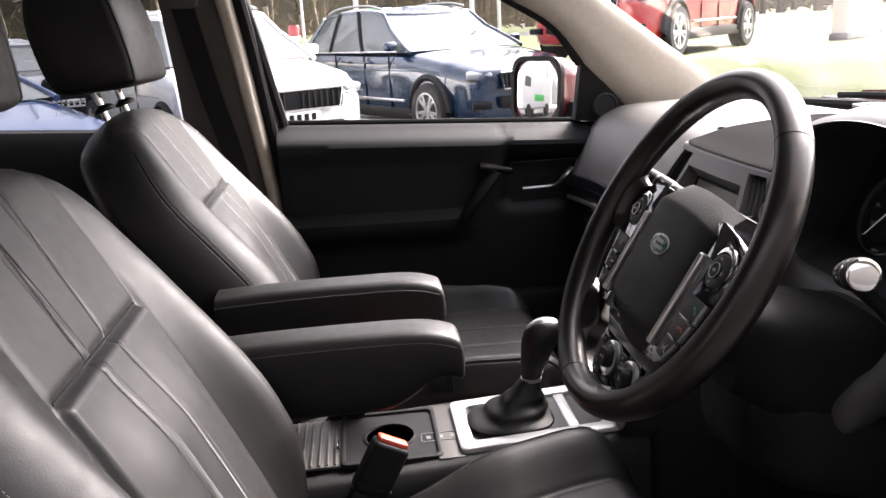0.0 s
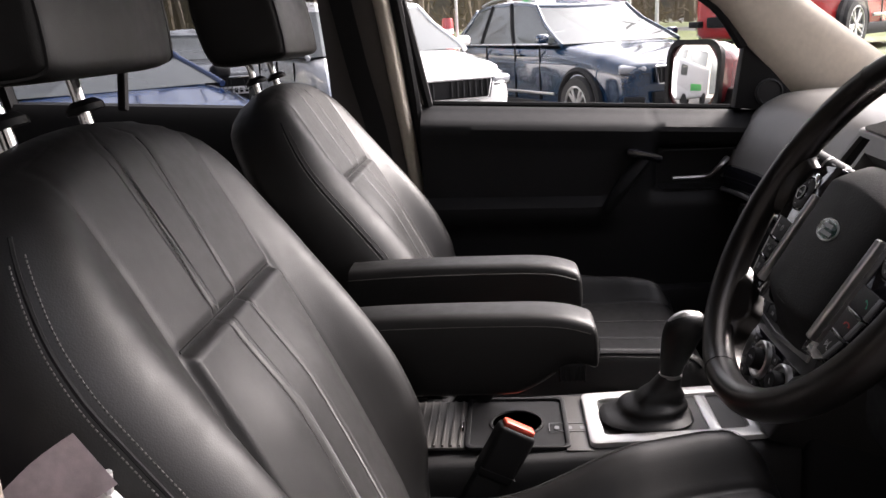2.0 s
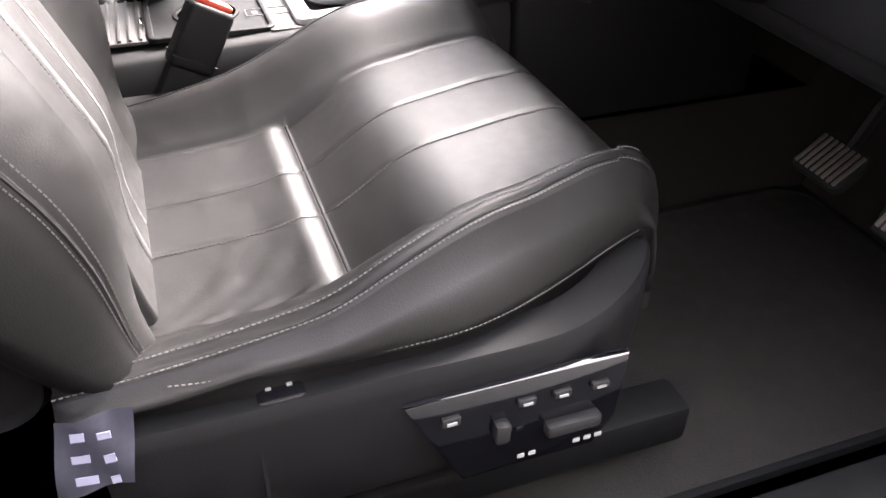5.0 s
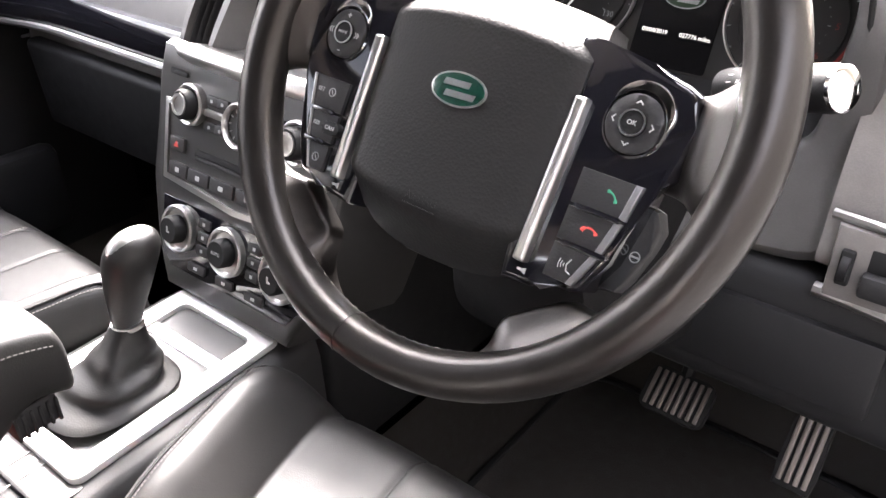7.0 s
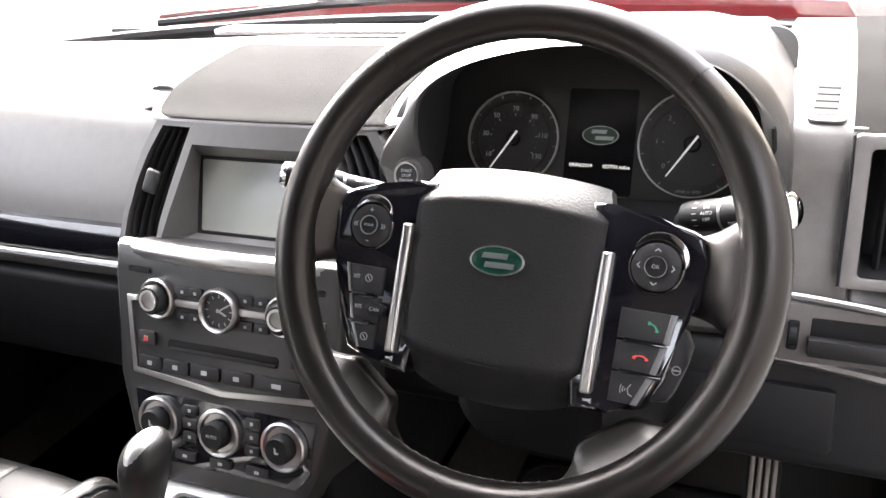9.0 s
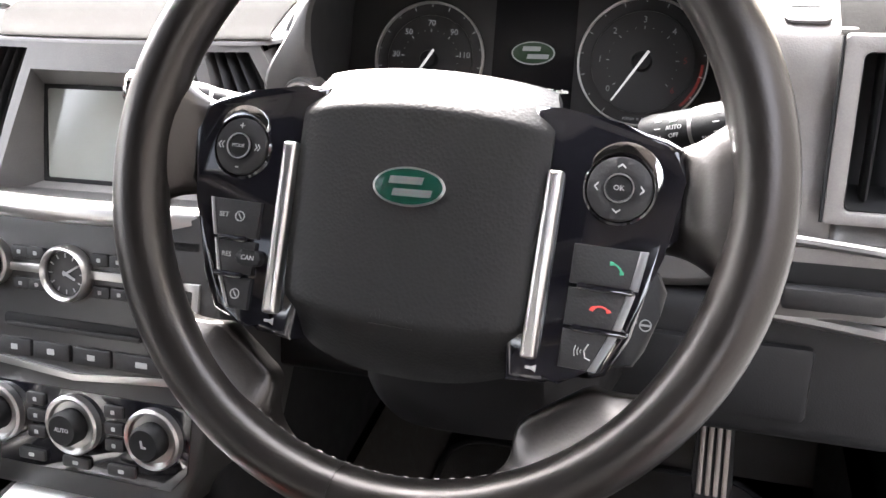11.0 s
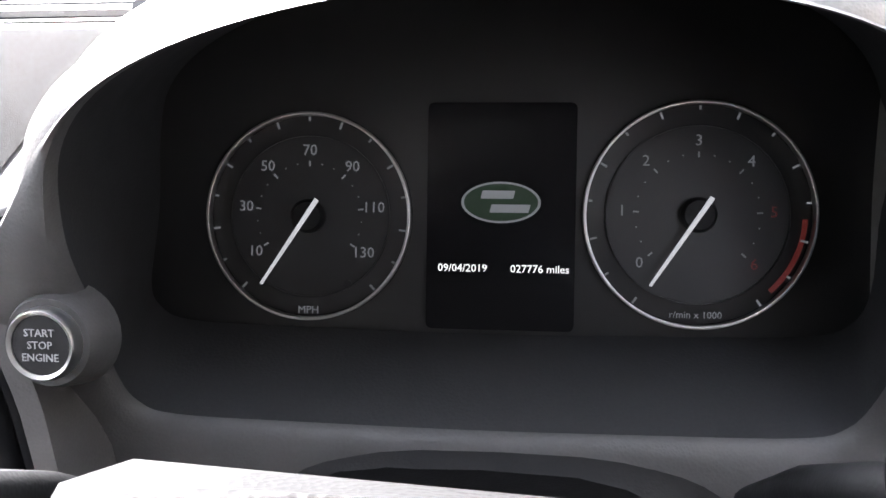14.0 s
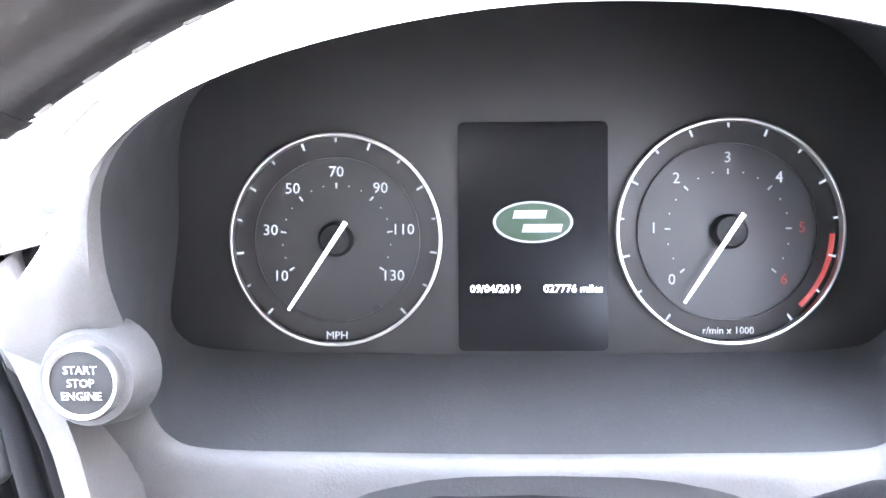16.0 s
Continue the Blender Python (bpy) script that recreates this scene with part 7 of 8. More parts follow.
        for sx in (-1, 1):
            for o in (-0.0008, 0.0012):
                part("arrow", slab(bmesh.new(), [(-0.0008, 0.0022), (0.0008, 0), (-0.0008, -0.0022), (-0.0013, -0.0018), (0.0001, 0), (-0.0013, 0.0018)], 0.0003, 0, pose(px + sx * 0.0124 + sx * o, py, pz + 0.0047, 0, 0, 0 if sx > 0 else 180)), PRINT, pod)
    a0, a1 = (2, 146) if s > 0 else (34, 142)
    arc = [(px + 0.0196 * math.cos(radians(a)), py + 0.0196 * math.sin(radians(a))) for a in np.linspace(a0, a1, 16)]
    arc += [(px + (0.0196 + 0.0062 * math.sin(math.pi * f) ** 0.6) * math.cos(radians(a)), py + (0.0196 + 0.0062 * math.sin(math.pi * f) ** 0.6) * math.sin(radians(a))) for f, a in zip(np.linspace(0, 1, 16), np.linspace(a1, a0, 16))]
    part("chrome_crescent", slab(bmesh.new(), arc, 0.003, 0.001, pose(0, 0, pz - 0.0005)), CHROME, pod, "bright crescent above the control")
    # chrome bar beside the hub
    bar = bmesh.new()
    slab(bar, rounded(0.0086, 0.103, 0.0015, 2), 0.010, 0.0026, pose(s * 0.0790, -0.013, 0.004, 0, 0, s * -0.8), 3)
    part("bright_bar", bar, SATIN, wheel, "brushed bright vertical bar")
    # three stacked keys
    rows3 = ((0.001, -0.0205, 0.134, 0.131), (-0.0225, -0.043, 0.130, 0.125), (-0.045, -0.066, 0.124, 0.115)) if s > 0 else ((0.0, -0.0225, 0.1290, 0.1235), (-0.0245, -0.0445, 0.1225, 0.1175), (-0.0465, -0.0655, 0.1165, 0.1085))
    for k, (t_, b_, xt, xb) in enumerate(rows3):
        o = [(s * 0.0945, t_), (s * xt, t_), (s * xb, b_), (s * 0.0945, b_)]
        kk = part("key", slab(bmesh.new(), o[::-1] if s > 0 else o, 0.006, 0.0012, pose(0, 0, 0.003)), PLASTIC_GREY, pod, "matt black key")
        w_ = 0.0045 if s > 0 else 0.0022
        o = [(s * (xt - w_), t_), (s * xt, t_), (s * xb, b_), (s * (xb - w_), b_)]
        part("key_edge", slab(bmesh.new(), o[::-1] if s > 0 else o, 0.0072, 0.0008, pose(0, 0, 0.003)), SILVER if s > 0 else SATIN, pod, "silver key edge")
        if k < 2:
            part("key_gap", slab(bmesh.new(), rounded(0.030 if s > 0 else 0.020, 0.0036, 0.0017, 3, s * (0.114 if s > 0 else 0.110), b_ - 0.001), 0.0078, 0.0006, pose(0, 0, 0.003)), PIANO, pod)
    if s > 0:
        arcp = [(0.1185 + 0.006 * math.cos(a) - 0.003, -0.0135 + 0.006 * math.sin(a)) for a in np.linspace(0.1, 1.7, 9)]
        hs_ = tube(bmesh.new(), [Vector((x, y, 0.0095)) for x, y in arcp], lambda f: 0.0006 + 0.0006 * (abs(2 * f - 1) > 0.6), 5, flat=0.3)
        part("phone_mark", hs_, PRINT_GREEN, pod, "green handset symbol")
        arcp = [(0.113 + 0.0048 * math.cos(a), -0.0345 + 0.0035 * math.sin(a)) for a in np.linspace(0.2, math.pi - 0.2, 11)]
        part("phone_mark", tube(bmesh.new(), [Vector((x, y, 0.0095)) for x, y in arcp], lambda f: 0.0006 + 0.0007 * (abs(2 * f - 1) > 0.6), 5, flat=0.3), PRINT_RED, pod, "red handset symbol")
        for k in range(3):
            part("voice_mark", tube(bmesh.new(), [Vector((0.1055 - 0.0016 * k + 0.0006 * abs(q), -0.0560 + 0.0014 * (k + 1) * -q * -0.7, 0.0095)) for q in (-1, 0, 1)], 0.0003, 4), PRINT, pod)
        part("voice_mark", tube(bmesh.new(), [Vector(p) for p in ((0.1095, -0.0515, 0.0095), (0.1075, -0.0555, 0.0095), (0.1085, -0.059, 0.0095), (0.1115, -0.060, 0.0095))], 0.0004, 4), PRINT, pod)
        flap = [(0.130, -0.006), (0.1400, -0.0085), (0.1455, -0.019), (0.1435, -0.032), (0.1375, -0.053), (0.1325, -0.062), (0.121, -0.064)]
        part("heater_key", slab(bmesh.new(), flap[::-1], 0.014, 0.004, pose(0, 0, -0.026)), PLASTIC_GREY, pod, "grey outer key")
        part("heater_mark", ring_plate(bmesh.new(), oval(0.1365, -0.038, 0.0034, 0.0034, 20), oval(0.1365, -0.038, 0.0027, 0.0027, 20), 0.0004, pose(0, 0, -0.0119)), PRINT, pod)
        part("heater_mark", boxed(0.1365, -0.038, -0.0117, 0.0054, 0.0012, 0.0004), PRINT, pod)
    else:
        words("mark", "SET", 0.0042, pose(-0.1185, -0.0098, 0.0092), PRINT, pod)
        words("mark", "RES", 0.0042, pose(-0.1130, -0.0335, 0.0092), PRINT, pod)
        part("cancel_key", slab(bmesh.new(), rounded(0.017, 0.0096, 0.0045, 5, -0.0970, -0.0340), 0.009, 0.002, pose(0, 0, 0.003)), PLASTIC, pod, "small oval key")
        words("mark", "CAN", 0.0042, pose(-0.0970, -0.0340, 0.0122), PRINT, pod)
        for x, y in ((-0.1075, -0.0098), (-0.1035, -0.0565)):
            part("dial_mark", ring_plate(bmesh.new(), oval(x, y, 0.0032, 0.0032, 20), oval(x, y, 0.0026, 0.0026, 20), 0.0003, pose(0, 0, 0.0092)), PRINT, pod)
            part("dial_mark", boxed(x, y, 0.0093, 0.0006, 0.004, 0.0003, rot=pose(0, 0, 0, 0, 0, 35)), PRINT, pod)
    part("horn_mark", slab(bmesh.new(), [(-0.003, -0.0008), (0.0005, -0.0008), (0.003, -0.0022), (0.003, 0.0022), (0.0005, 0.0008), (-0.003, 0.0008)], 0.0004, 0, pose(s * 0.080, -0.0695, 0.0062)), PRINT, pod, "small horn symbol")

# airbag cover: domed, with a folded top facet
rows = []
for v in np.linspace(0, 1, 72):
    row = []
    hw = 0.0755 - 0.0045 * (1 - sstep(0.0, 0.10, v)) - 0.0040 * sstep(0.35, 1.0, v) - 0.007 * sstep(0.94, 1.0, v) ** 2
    for u in np.linspace(-1, 1, 33):
        top = 0.0912 - 0.0052 * u * u
        bot = -0.080 - 0.011 * (1 - abs(u) ** 2.4)
        y = top + (bot - top) * v
        fold = 0.0642 - 0.0068 * u * u
        z = 0.0115 + 0.005 * (1 - u * u)
        if y > fold:
            z -= 0.0195 * ((y - fold) / 0.0265) ** 1.15
        z -= 0.028 * sstep(0.80, 1.02, v) + 0.004 * abs(u) ** 8
        row.append((u * hw, y, z))
    row += [(hw * 0.98, row[-1][1], -0.040), (-hw * 0.98, row[0][1], -0.040)]
    rows.append(row)
hub = part("airbag_cover", sheet(bmesh.new(), rows, close_v=True, caps=True), HUB_SKIN, wheel, "grained black airbag cover", sharp=50)
badge_m = pose(-0.0005, 0.0195, 0.0156, 0, 0, 2.2)
part("badge_rim", slab(bmesh.new(), oval(0, 0, 0.0215, 0.0112, 48), 0.002, 0.0006, badge_m), SATIN, hub, "thin silver badge rim")
part("badge", slab(bmesh.new(), oval(0, 0, 0.0203, 0.0100, 48), 0.0024, 0.0008, badge_m), GREEN_BADGE, hub, "green oval badge")
for x, y, w in ((-0.002, 0.0035, 0.020), (0.002, -0.0035, 0.023)):
    part("badge_bar", slab(bmesh.new(), [(x - w / 2, y - 0.0021), (x + w / 2, y - 0.0021), (x + w / 2 + 0.001, y + 0.0021), (x - w / 2 + 0.001, y + 0.0021)], 0.0004, 0, badge_m @ pose(0, 0, 0.0023)), SILVER, hub)
words("moulded_word", "AIRBAG", 0.0075, pose(0.0, -0.054, 0.0164), HUB_SKIN, hub)
part("moulded_line", boxed(0.0, -0.0595, 0.0162, 0.026, 0.0006, 0.0008), HUB_SKIN, hub)
part("hub_back", turned(bmesh.new(), [(0.03, -0.09), (0.05, -0.05), (0.07, -0.025), (0.07, -0.02)], 28, pose(0, -0.02, 0)), PLASTIC, wheel)

# ---- centre console ----
con = thing("centre_console", "charcoal centre console with silver shifter surround", "console")
rows = []
for y in np.linspace(-0.62, 0.16, 30):
    z = 0.694 + 0.055 * (y + 0.19) * 0.9
    w = 0.112 - 0.012 * sstep(0.0, 0.15, y)
    rows.append([(-w - 0.012, y, 0.45), (-w, y, z - 0.03), (-w + 0.006, y, z - 0.006), (-w + 0.014, y, z), (-0.05, y, z + 0.001), (0.05, y, z + 0.001), (w - 0.014, y, z), (w - 0.006, y, z - 0.006), (w, y, z - 0.03), (w + 0.012, y, 0.45)])
part("body", sheet(bmesh.new(), rows, close_v=True, caps=True), PLASTIC_GREY, con, sharp=50)
K_M = Matrix.Translation((0, -0.07, 0.7015)) @ pose(0, 0, 0, 3, 0, 0)
fo = rounded(0.165, 0.252, 0.012, 5)
part("shifter_frame", ring_plate(bmesh.new(), fo, rounded(0.116, 0.206, 0.010, 5), 0.008, K_M, 0.003), BRIGHT_TRIM, con, "satin silver shifter surround")
part("cross_bar", boxed(0, -0.014, 0.7048, 0.13, 0.018, 0.008, 0.003, rot=pose(0, 0, 0, 3)), BRIGHT_TRIM, con, "satin silver cross bar")
part("shift_plate", slab(bmesh.new(), rounded(0.126, 0.155, 0.004, 3, 0, -0.030), 0.002, 0, K_M), TRAY, con)
part("front_tray", slab(bmesh.new(), rounded(0.126, 0.050, 0.004, 3, 0, 0.082), 0.0015, 0, K_M), TRAY, con, "grey-lined front tray")
for k, tx in enumerate("PRND"):
    words("gear_mark", tx, 0.0075, K_M @ pose(0.048, -0.045 + 0.018 * k, 0.0035, 0, 0, 90), PRINT, con)
boot_rows = []
for f in np.linspace(0, 1, 26):
    w_ = 0.041 * (1 - f) ** 1.3 + 0.0145
    l_ = 0.050 * (1 - f) ** 1.3 + 0.0165
    row = []
    for k in range(36):
        a = 2 * math.pi * k / 36
        crease = 1 + 0.08 * math.sin(3 * a + 7 * f) * math.sin(math.pi * f) + 0.10 * math.sin(7 * math.pi * f) * (1 - f)
        row.append((w_ * crease * math.copysign(abs(math.cos(a)) ** 0.75, math.cos(a)), -0.106 + 0.036 * f + l_ * crease * math.copysign(abs(math.sin(a)) ** 0.75, math.sin(a)), 0.705 + 0.066 * f ** 1.15))
    boot_rows.append(row)
boot = part("shift_boot", sheet(bmesh.new(), boot_rows, close_v=True, caps=True), BOOT, con, "gathered black leather boot")
gl = thing("gear_lever", "black and chrome automatic gear selector", "gear lever")
rows = []
prof = ((0.768, -0.070, 0.0160, 0.0185), (0.785, -0.068, 0.0180, 0.0212), (0.806, -0.064, 0.0220, 0.0265), (0.830, -0.059, 0.0262, 0.0320), (0.852, -0.054, 0.0285, 0.0360), (0.868, -0.050, 0.0270, 0.0350), (0.880, -0.047, 0.0200, 0.0270), (0.886, -0.046, 0.0100, 0.0140), (0.887, -0.046, 0.0010, 0.0020))
line_ = smooth_line([(y, z, 0) for z, y, _, _ in prof], 34)
size_ = smooth_line([(a * 0.82, b * 0.82, 0) for _, _, a, b in prof], 34)
for p, q in zip(line_, size_):
    zz, xx = 0.768 + (p.y - 0.768) * 0.87, 0.07 * (p.y - 0.768)
    rows.append([(xx + q.x * math.cos(a), p.x + q.y * math.sin(a), zz) for a in np.linspace(0, 2 * math.pi, 30, endpoint=False)])
part("knob", sheet(bmesh.new(), rows, close_v=True, caps=True), BOOT, gl, "smooth black knob")
cap_rows = []
for p, q in list(zip(line_, size_))[20:]:
    zz, xx = 0.768 + (p.y - 0.768) * 0.87, 0.07 * (p.y - 0.768)
    cap_rows.append([(xx + 1.03 * q.x * math.cos(a) * 0.80, p.x + 1.03 * q.y * math.sin(a) * 0.9 - 0.001, zz + 0.0016) for a in np.linspace(0, 2 * math.pi, 30, endpoint=False)])
part("knob_cap", sheet(bmesh.new(), cap_rows, close_v=True, caps=True), SATIN, gl, "satin silver knob top")
part("collar", turned(bmesh.new(), [(0.0165, 0), (0.0165, 0.005)], 24, pose(0, -0.0695, 0.768)), SATIN, gl, "thin silver collar")
# cup holder and switches behind the shifter
cup = part("cup_tray", ring_plate(bmesh.new(), rounded(0.165, 0.155, 0.012, 6), rounded(0.15, 0.14, 0.010, 6), 0.006, pose(0, -0.30, 0.692), 0.002), PLASTIC, con, "black cup holder tray")
part("cup_floor", slab(bmesh.new(), rounded(0.152, 0.142, 0.010, 6), 0.0015, 0, pose(0, -0.30, 0.692)), PLASTIC, con)
part("cup_well", turned(bmesh.new(), [(0.042, 0.0), (0.042, 0.003), (0.038, 0.0035), (0.037, 0.001), (0, 0.001)], 36, pose(0.0, -0.30, 0.6925)), RUBBER, con, "round cup well")
part("shutter", slab(bmesh.new(), rounded(0.15, 0.12, 0.006, 4), 0.004, 0.001, pose(0, -0.435, 0.690)), CONSOLE, con, "ribbed sliding cover")
for k in range(9):
    part("shutter_rib", boxed(0, -0.485 + 0.0125 * k, 0.6955, 0.145, 0.004, 0.003, 0.001), CONSOLE, con)
part("shutter_pull", boxed(0.02, -0.382, 0.697, 0.03, 0.004, 0.006, 0.0015), CHROME, con, "small bright pull")
part("switch_plate", slab(bmesh.new(), rounded(0.176, 0.040, 0.004, 3), 0.0018, 0.0005, pose(0, -0.210, 0.6935)), CONSOLE, con)
swp = part("switch_row", ring_plate(bmesh.new(), rounded(0.026, 0.08, 0.003, 3), rounded(0.024, 0.078, 0.002, 3), 0.001, pose(0.02, -0.212, 0.6955)), SILVER, con)
for k in range(4):
    part("drive_mode_symbol", slab(bmesh.new(), rounded(0.010, 0.007, 0.0015, 2), 0.0005, 0, pose(0.02, -0.24 + 0.019 * k, 0.6955)), SILVER, con)
hb2 = part("handbrake_rest", boxed(0.0, -0.56, 0.72, 0.20, 0.14, 0.06, 0.02, 3), PLASTIC, con, "black console bin lid")

# ---- the forecourt outside ----
gb = bmesh.new()
rows = []
for x in (-400, -120, -60, -40, -30, -24, -20, -17, -15.6, -15.2, -10, 0, 20, 60, 400):
    row = []
    for y in (-400, -100, -40, -15, 0, 6, 9, 12, 16, 25, 45, 100, 400):
        z = 0.0
        if x < -15.4:
            z = 0.12 + 0.9 * sstep(-15.4, -26, x)
        row.append((x, y, z))
    rows.append(row)
ground_bm = sheet(gb, rows)
ground = tagged(part("ground", ground_bm, ASPHALT, sharp=30), "grey asphalt forecourt", "ground", kind="structure")
bank = sheet(bmesh.new(), [[(x, y, 0.13 + 0.9 * sstep(-15.4, -26, x) + 0.05 * noise.noise((x * 0.3, y * 0.3, 0))) for y in np.linspace(-60, 60, 60)] for x in (-15.3, -16, -17, -18.5, -20, -22, -24, -26, -29, -33, -40, -55, -80)])
tagged(part("verge", bank, GRASS), "rough grass bank beside the forecourt", "grass", kind="structure")
md = sheet(bmesh.new(), [[(x, y, -0.02 + 0.755 * sstep(-16.2, -14.5, x) * (1 - sstep(-9.0, -7.6, x)) * sstep(2.2, 3.2, y) * (1 - sstep(13.0, 15.0, y))) for y in np.linspace(2.1, 15.2, 40)] for x in np.linspace(-16.4, -7.4, 40)])
tagged(part("grass_mound", md, GRASS), "low grassy display mound beside the forecourt", "grass", kind="structure")
kb = bmesh.new()
box(kb, -15.2, 0, 0.06, 0.16, 120, 0.14, 0.02)
tagged(part("kerb", kb, POLE), "pale concrete kerb along the grass", "kerb", kind="structure")


def car_wheel(r, width):
    """Tyre and five-twin-spoke rim round the x axis, outside towards +x."""
    ty = turned(bmesh.new(), [(r * 0.66, -width / 2), (r * 0.93, -width / 2), (r, -width / 3), (r, width / 3), (r * 0.93, width / 2), (r * 0.68, width / 2 + 0.004), (r * 0.66, width / 2 - 0.02)], 40, pose(0, 0, 0, 0, 90, 0))
    rim_ = bmesh.new()
    ring_plate(rim_, oval(0, 0, r * 0.68, r * 0.68, 36), oval(0, 0, r * 0.61, r * 0.61, 36), 0.03, pose(0, 0, 0, 0, 90, 0) @ pose(0, 0, width / 2 - 0.028), 0.006)
    turned(rim_, [(r * 0.16, width / 2 - 0.02), (r * 0.12, width / 2), (0, width / 2)], 18, pose(0, 0, 0, 0, 90, 0))
    for k in range(10):
        a = 2 * math.pi * k / 10 + (0.12 if k % 2 else -0.12)
        box(rim_, width / 2 - 0.018, r * 0.38 * math.cos(a), r * 0.38 * math.sin(a), 0.024, r * 0.5, r * 0.11, 0.004, 1, rot=pose(0, 0, 0, math.degrees(a), 0, 0))
    hub_ = turned(bmesh.new(), [(r * 0.6, width / 2 - 0.09), (r * 0.3, width / 2 - 0.08), (0, width / 2 - 0.08)], 24, pose(0, 0, 0, 0, 90, 0))
    return ty, rim_, hub_


def suv(label, paint, m, length=4.4, width=1.84, height=1.62, hood=1.0, low_nose=False, grille=True, rails=True):
    root = thing("parked_car", label, "car", m, group="parked cars")
    L, W = length / 2, width / 2
    belt = hood + 0.04
    st = [  # y, half width, top, bottom
        (L, 0.72, 0.70, 0.36), (L - 0.04, 0.80, 0.80, 0.26), (L - 0.18, 0.90, hood - 0.17, 0.22), (L - 0.45, 0.97, hood - 0.10, 0.22), (L - 0.9, 1.0, hood - 0.03, 0.22), (L - 1.25, 1.0, hood + 0.02, 0.22),
        (L - 1.6, 1.0, belt, 0.22), (0, 1.0, belt, 0.22), (-L + 1.2, 1.0, belt + 0.02, 0.22), (-L + 0.5, 0.98, belt + 0.05, 0.24), (-L + 0.15, 0.93, belt + 0.03, 0.28), (-L + 0.03, 0.86, belt - 0.1, 0.34), (-L, 0.76, belt - 0.25, 0.42)]
    rows = []
    s_a, s_b = smooth_line([(y, hw, top) for y, hw, top, _ in st], 49), smooth_line([(bot, 0, 0) for *_, bot in st], 49)
    for p_, q_ in zip(s_a, s_b):
        y, hw, top, bot = p_.x, p_.y, p_.z, q_.x
        w = W * hw
        side = []
        for fx, fz in ((0.0, 1.0), (0.35, 0.997), (0.7, 0.985), (0.88, 0.955), (0.955, 0.90), (0.985, 0.78), (1.0, 0.62), (0.985, 0.45), (0.99, 0.25), (0.96, 0.08), (0.85, 0.0), (0.4, -0.02)):
            side.append((w * fx, y - 0.10 * (fx ** 3) * (1 if y > 0 else -1) * (abs(y) > L - 0.5), bot + (top - bot) * fz))
        rows.append(side + [(-x, yy, z) for x, yy, z in side[:0:-1]])
    part("body", sheet(bmesh.new(), rows, close_v=True, caps=True), paint, root, sharp=55)
    # greenhouse
    cow, rr_, rf, tl = L - 1.22, -L + 0.12, L - 2.05, -L + 0.55
    mid, half = (rf + tl) / 2, (rf - tl) / 2

    def sink(y, f):
        """The roofline falls away towards both ends."""
        return 0.075 * f * min(1.2, abs((y - mid) / half)) ** 3

    gl_rows = []
    for f in np.linspace(0, 1, 7):
        yf, yr = cow + (rf - cow) * f, rr_ + (tl - rr_) * f
        w = W * (0.955 - 0.20 * f ** 1.2)
        z = belt - 0.02 + (height - 0.06 - belt) * f
        pts = []
        for fx in np.linspace(-1, 1, 7):
            pts.append((w * fx, yf - 0.10 * abs(fx) ** 2.5, z))
        side_y = [yf - 0.10 + (yr + 0.16 - yf) * g for g in np.linspace(0, 1, 9)[1:-1]]
        pts += [(w, y, z) for y in side_y]
        for fx in np.linspace(1, -1, 7):
            pts.append((w * fx, yr + 0.06 * abs(fx) ** 2.5, z))
        pts += [(-w, y, z) for y in side_y[::-1]]
        gl_rows.append([(x, y, zz - sink(y, f)) for x, y, zz in pts])
    part("windows", sheet(bmesh.new(), gl_rows, close_v=True, caps=True), CAR_GLASS, root, "dark reflecting windows", sharp=35)
    top = gl_rows[-1]
    rt = []
    for k, (sc, dz) in enumerate(((1.02, -0.015), (1.0, 0.02), (0.9, 0.045), (0.6, 0.058), (0.2, 0.062))):
        cy = (rf + tl) / 2
        rt.append([(x * sc, cy + (y - cy) * sc, z + dz) for x, y, z in top])
    part("roof", sheet(bmesh.new(), rt, close_v=True, caps=True), paint, root)
    for s in (-1, 1):
        def gp(fy, f, out=0.012):
            yf, yr = cow - 0.10 + (rf - cow) * f, rr_ + 0.06 + (tl - rr_) * f
            y = yr + (yf - yr) * fy
            return Vector((s * (W * (0.955 - 0.20 * max(f, 0.0) ** 1.2) + out * 0.6), y, belt - 0.02 + (height - 0.06 - belt) * f - sink(y, f)))
        for fy, r_ in ((1.0, 0.026), (0.0, 0.045)):
            part("pillar", tube(bmesh.new(), [gp(fy, f, -0.02) for f in np.linspace(-0.04, 1, 7)], r_, 10), paint, root)
        for fy in (0.62, 0.30):
            part("pillar", tube(bmesh.new(), [gp(fy, f, 0.0) for f in np.linspace(0, 1, 5)], 0.03, 6), RUBBER, root)
        part("window_trim", tube(bmesh.new(), [gp(f, 0.0, 0.02) for f in np.linspace(0, 1, 6)], 0.014, 6), CHROME, root, "bright window line")
        if rails:
            part("roof_rail", tube(bmesh.new(), smooth_line([gp(f, 1.0, 0.0) + Vector((-s * 0.03, 0, 0.03 + 0.05 * math.sin(math.pi * min(1, max(0, (f - 0.03) / 0.94))) ** 0.3)) for f in np.linspace(0.05, 0.95, 8)], 16), 0.016, 6), SATIN, root, "silver roof rail")
        part("door_mirror", boxed(s * (W + 0.055), cow - 0.34, belt + 0.05, 0.17, 0.10, 0.115, 0.045, 4), paint if rails else PLASTIC, root)
        part("sill_cladding", boxed(s * (W * 0.975), 0, 0.28, 0.06, length - 1.5, 0.14, 0.02), PLASTIC, root)
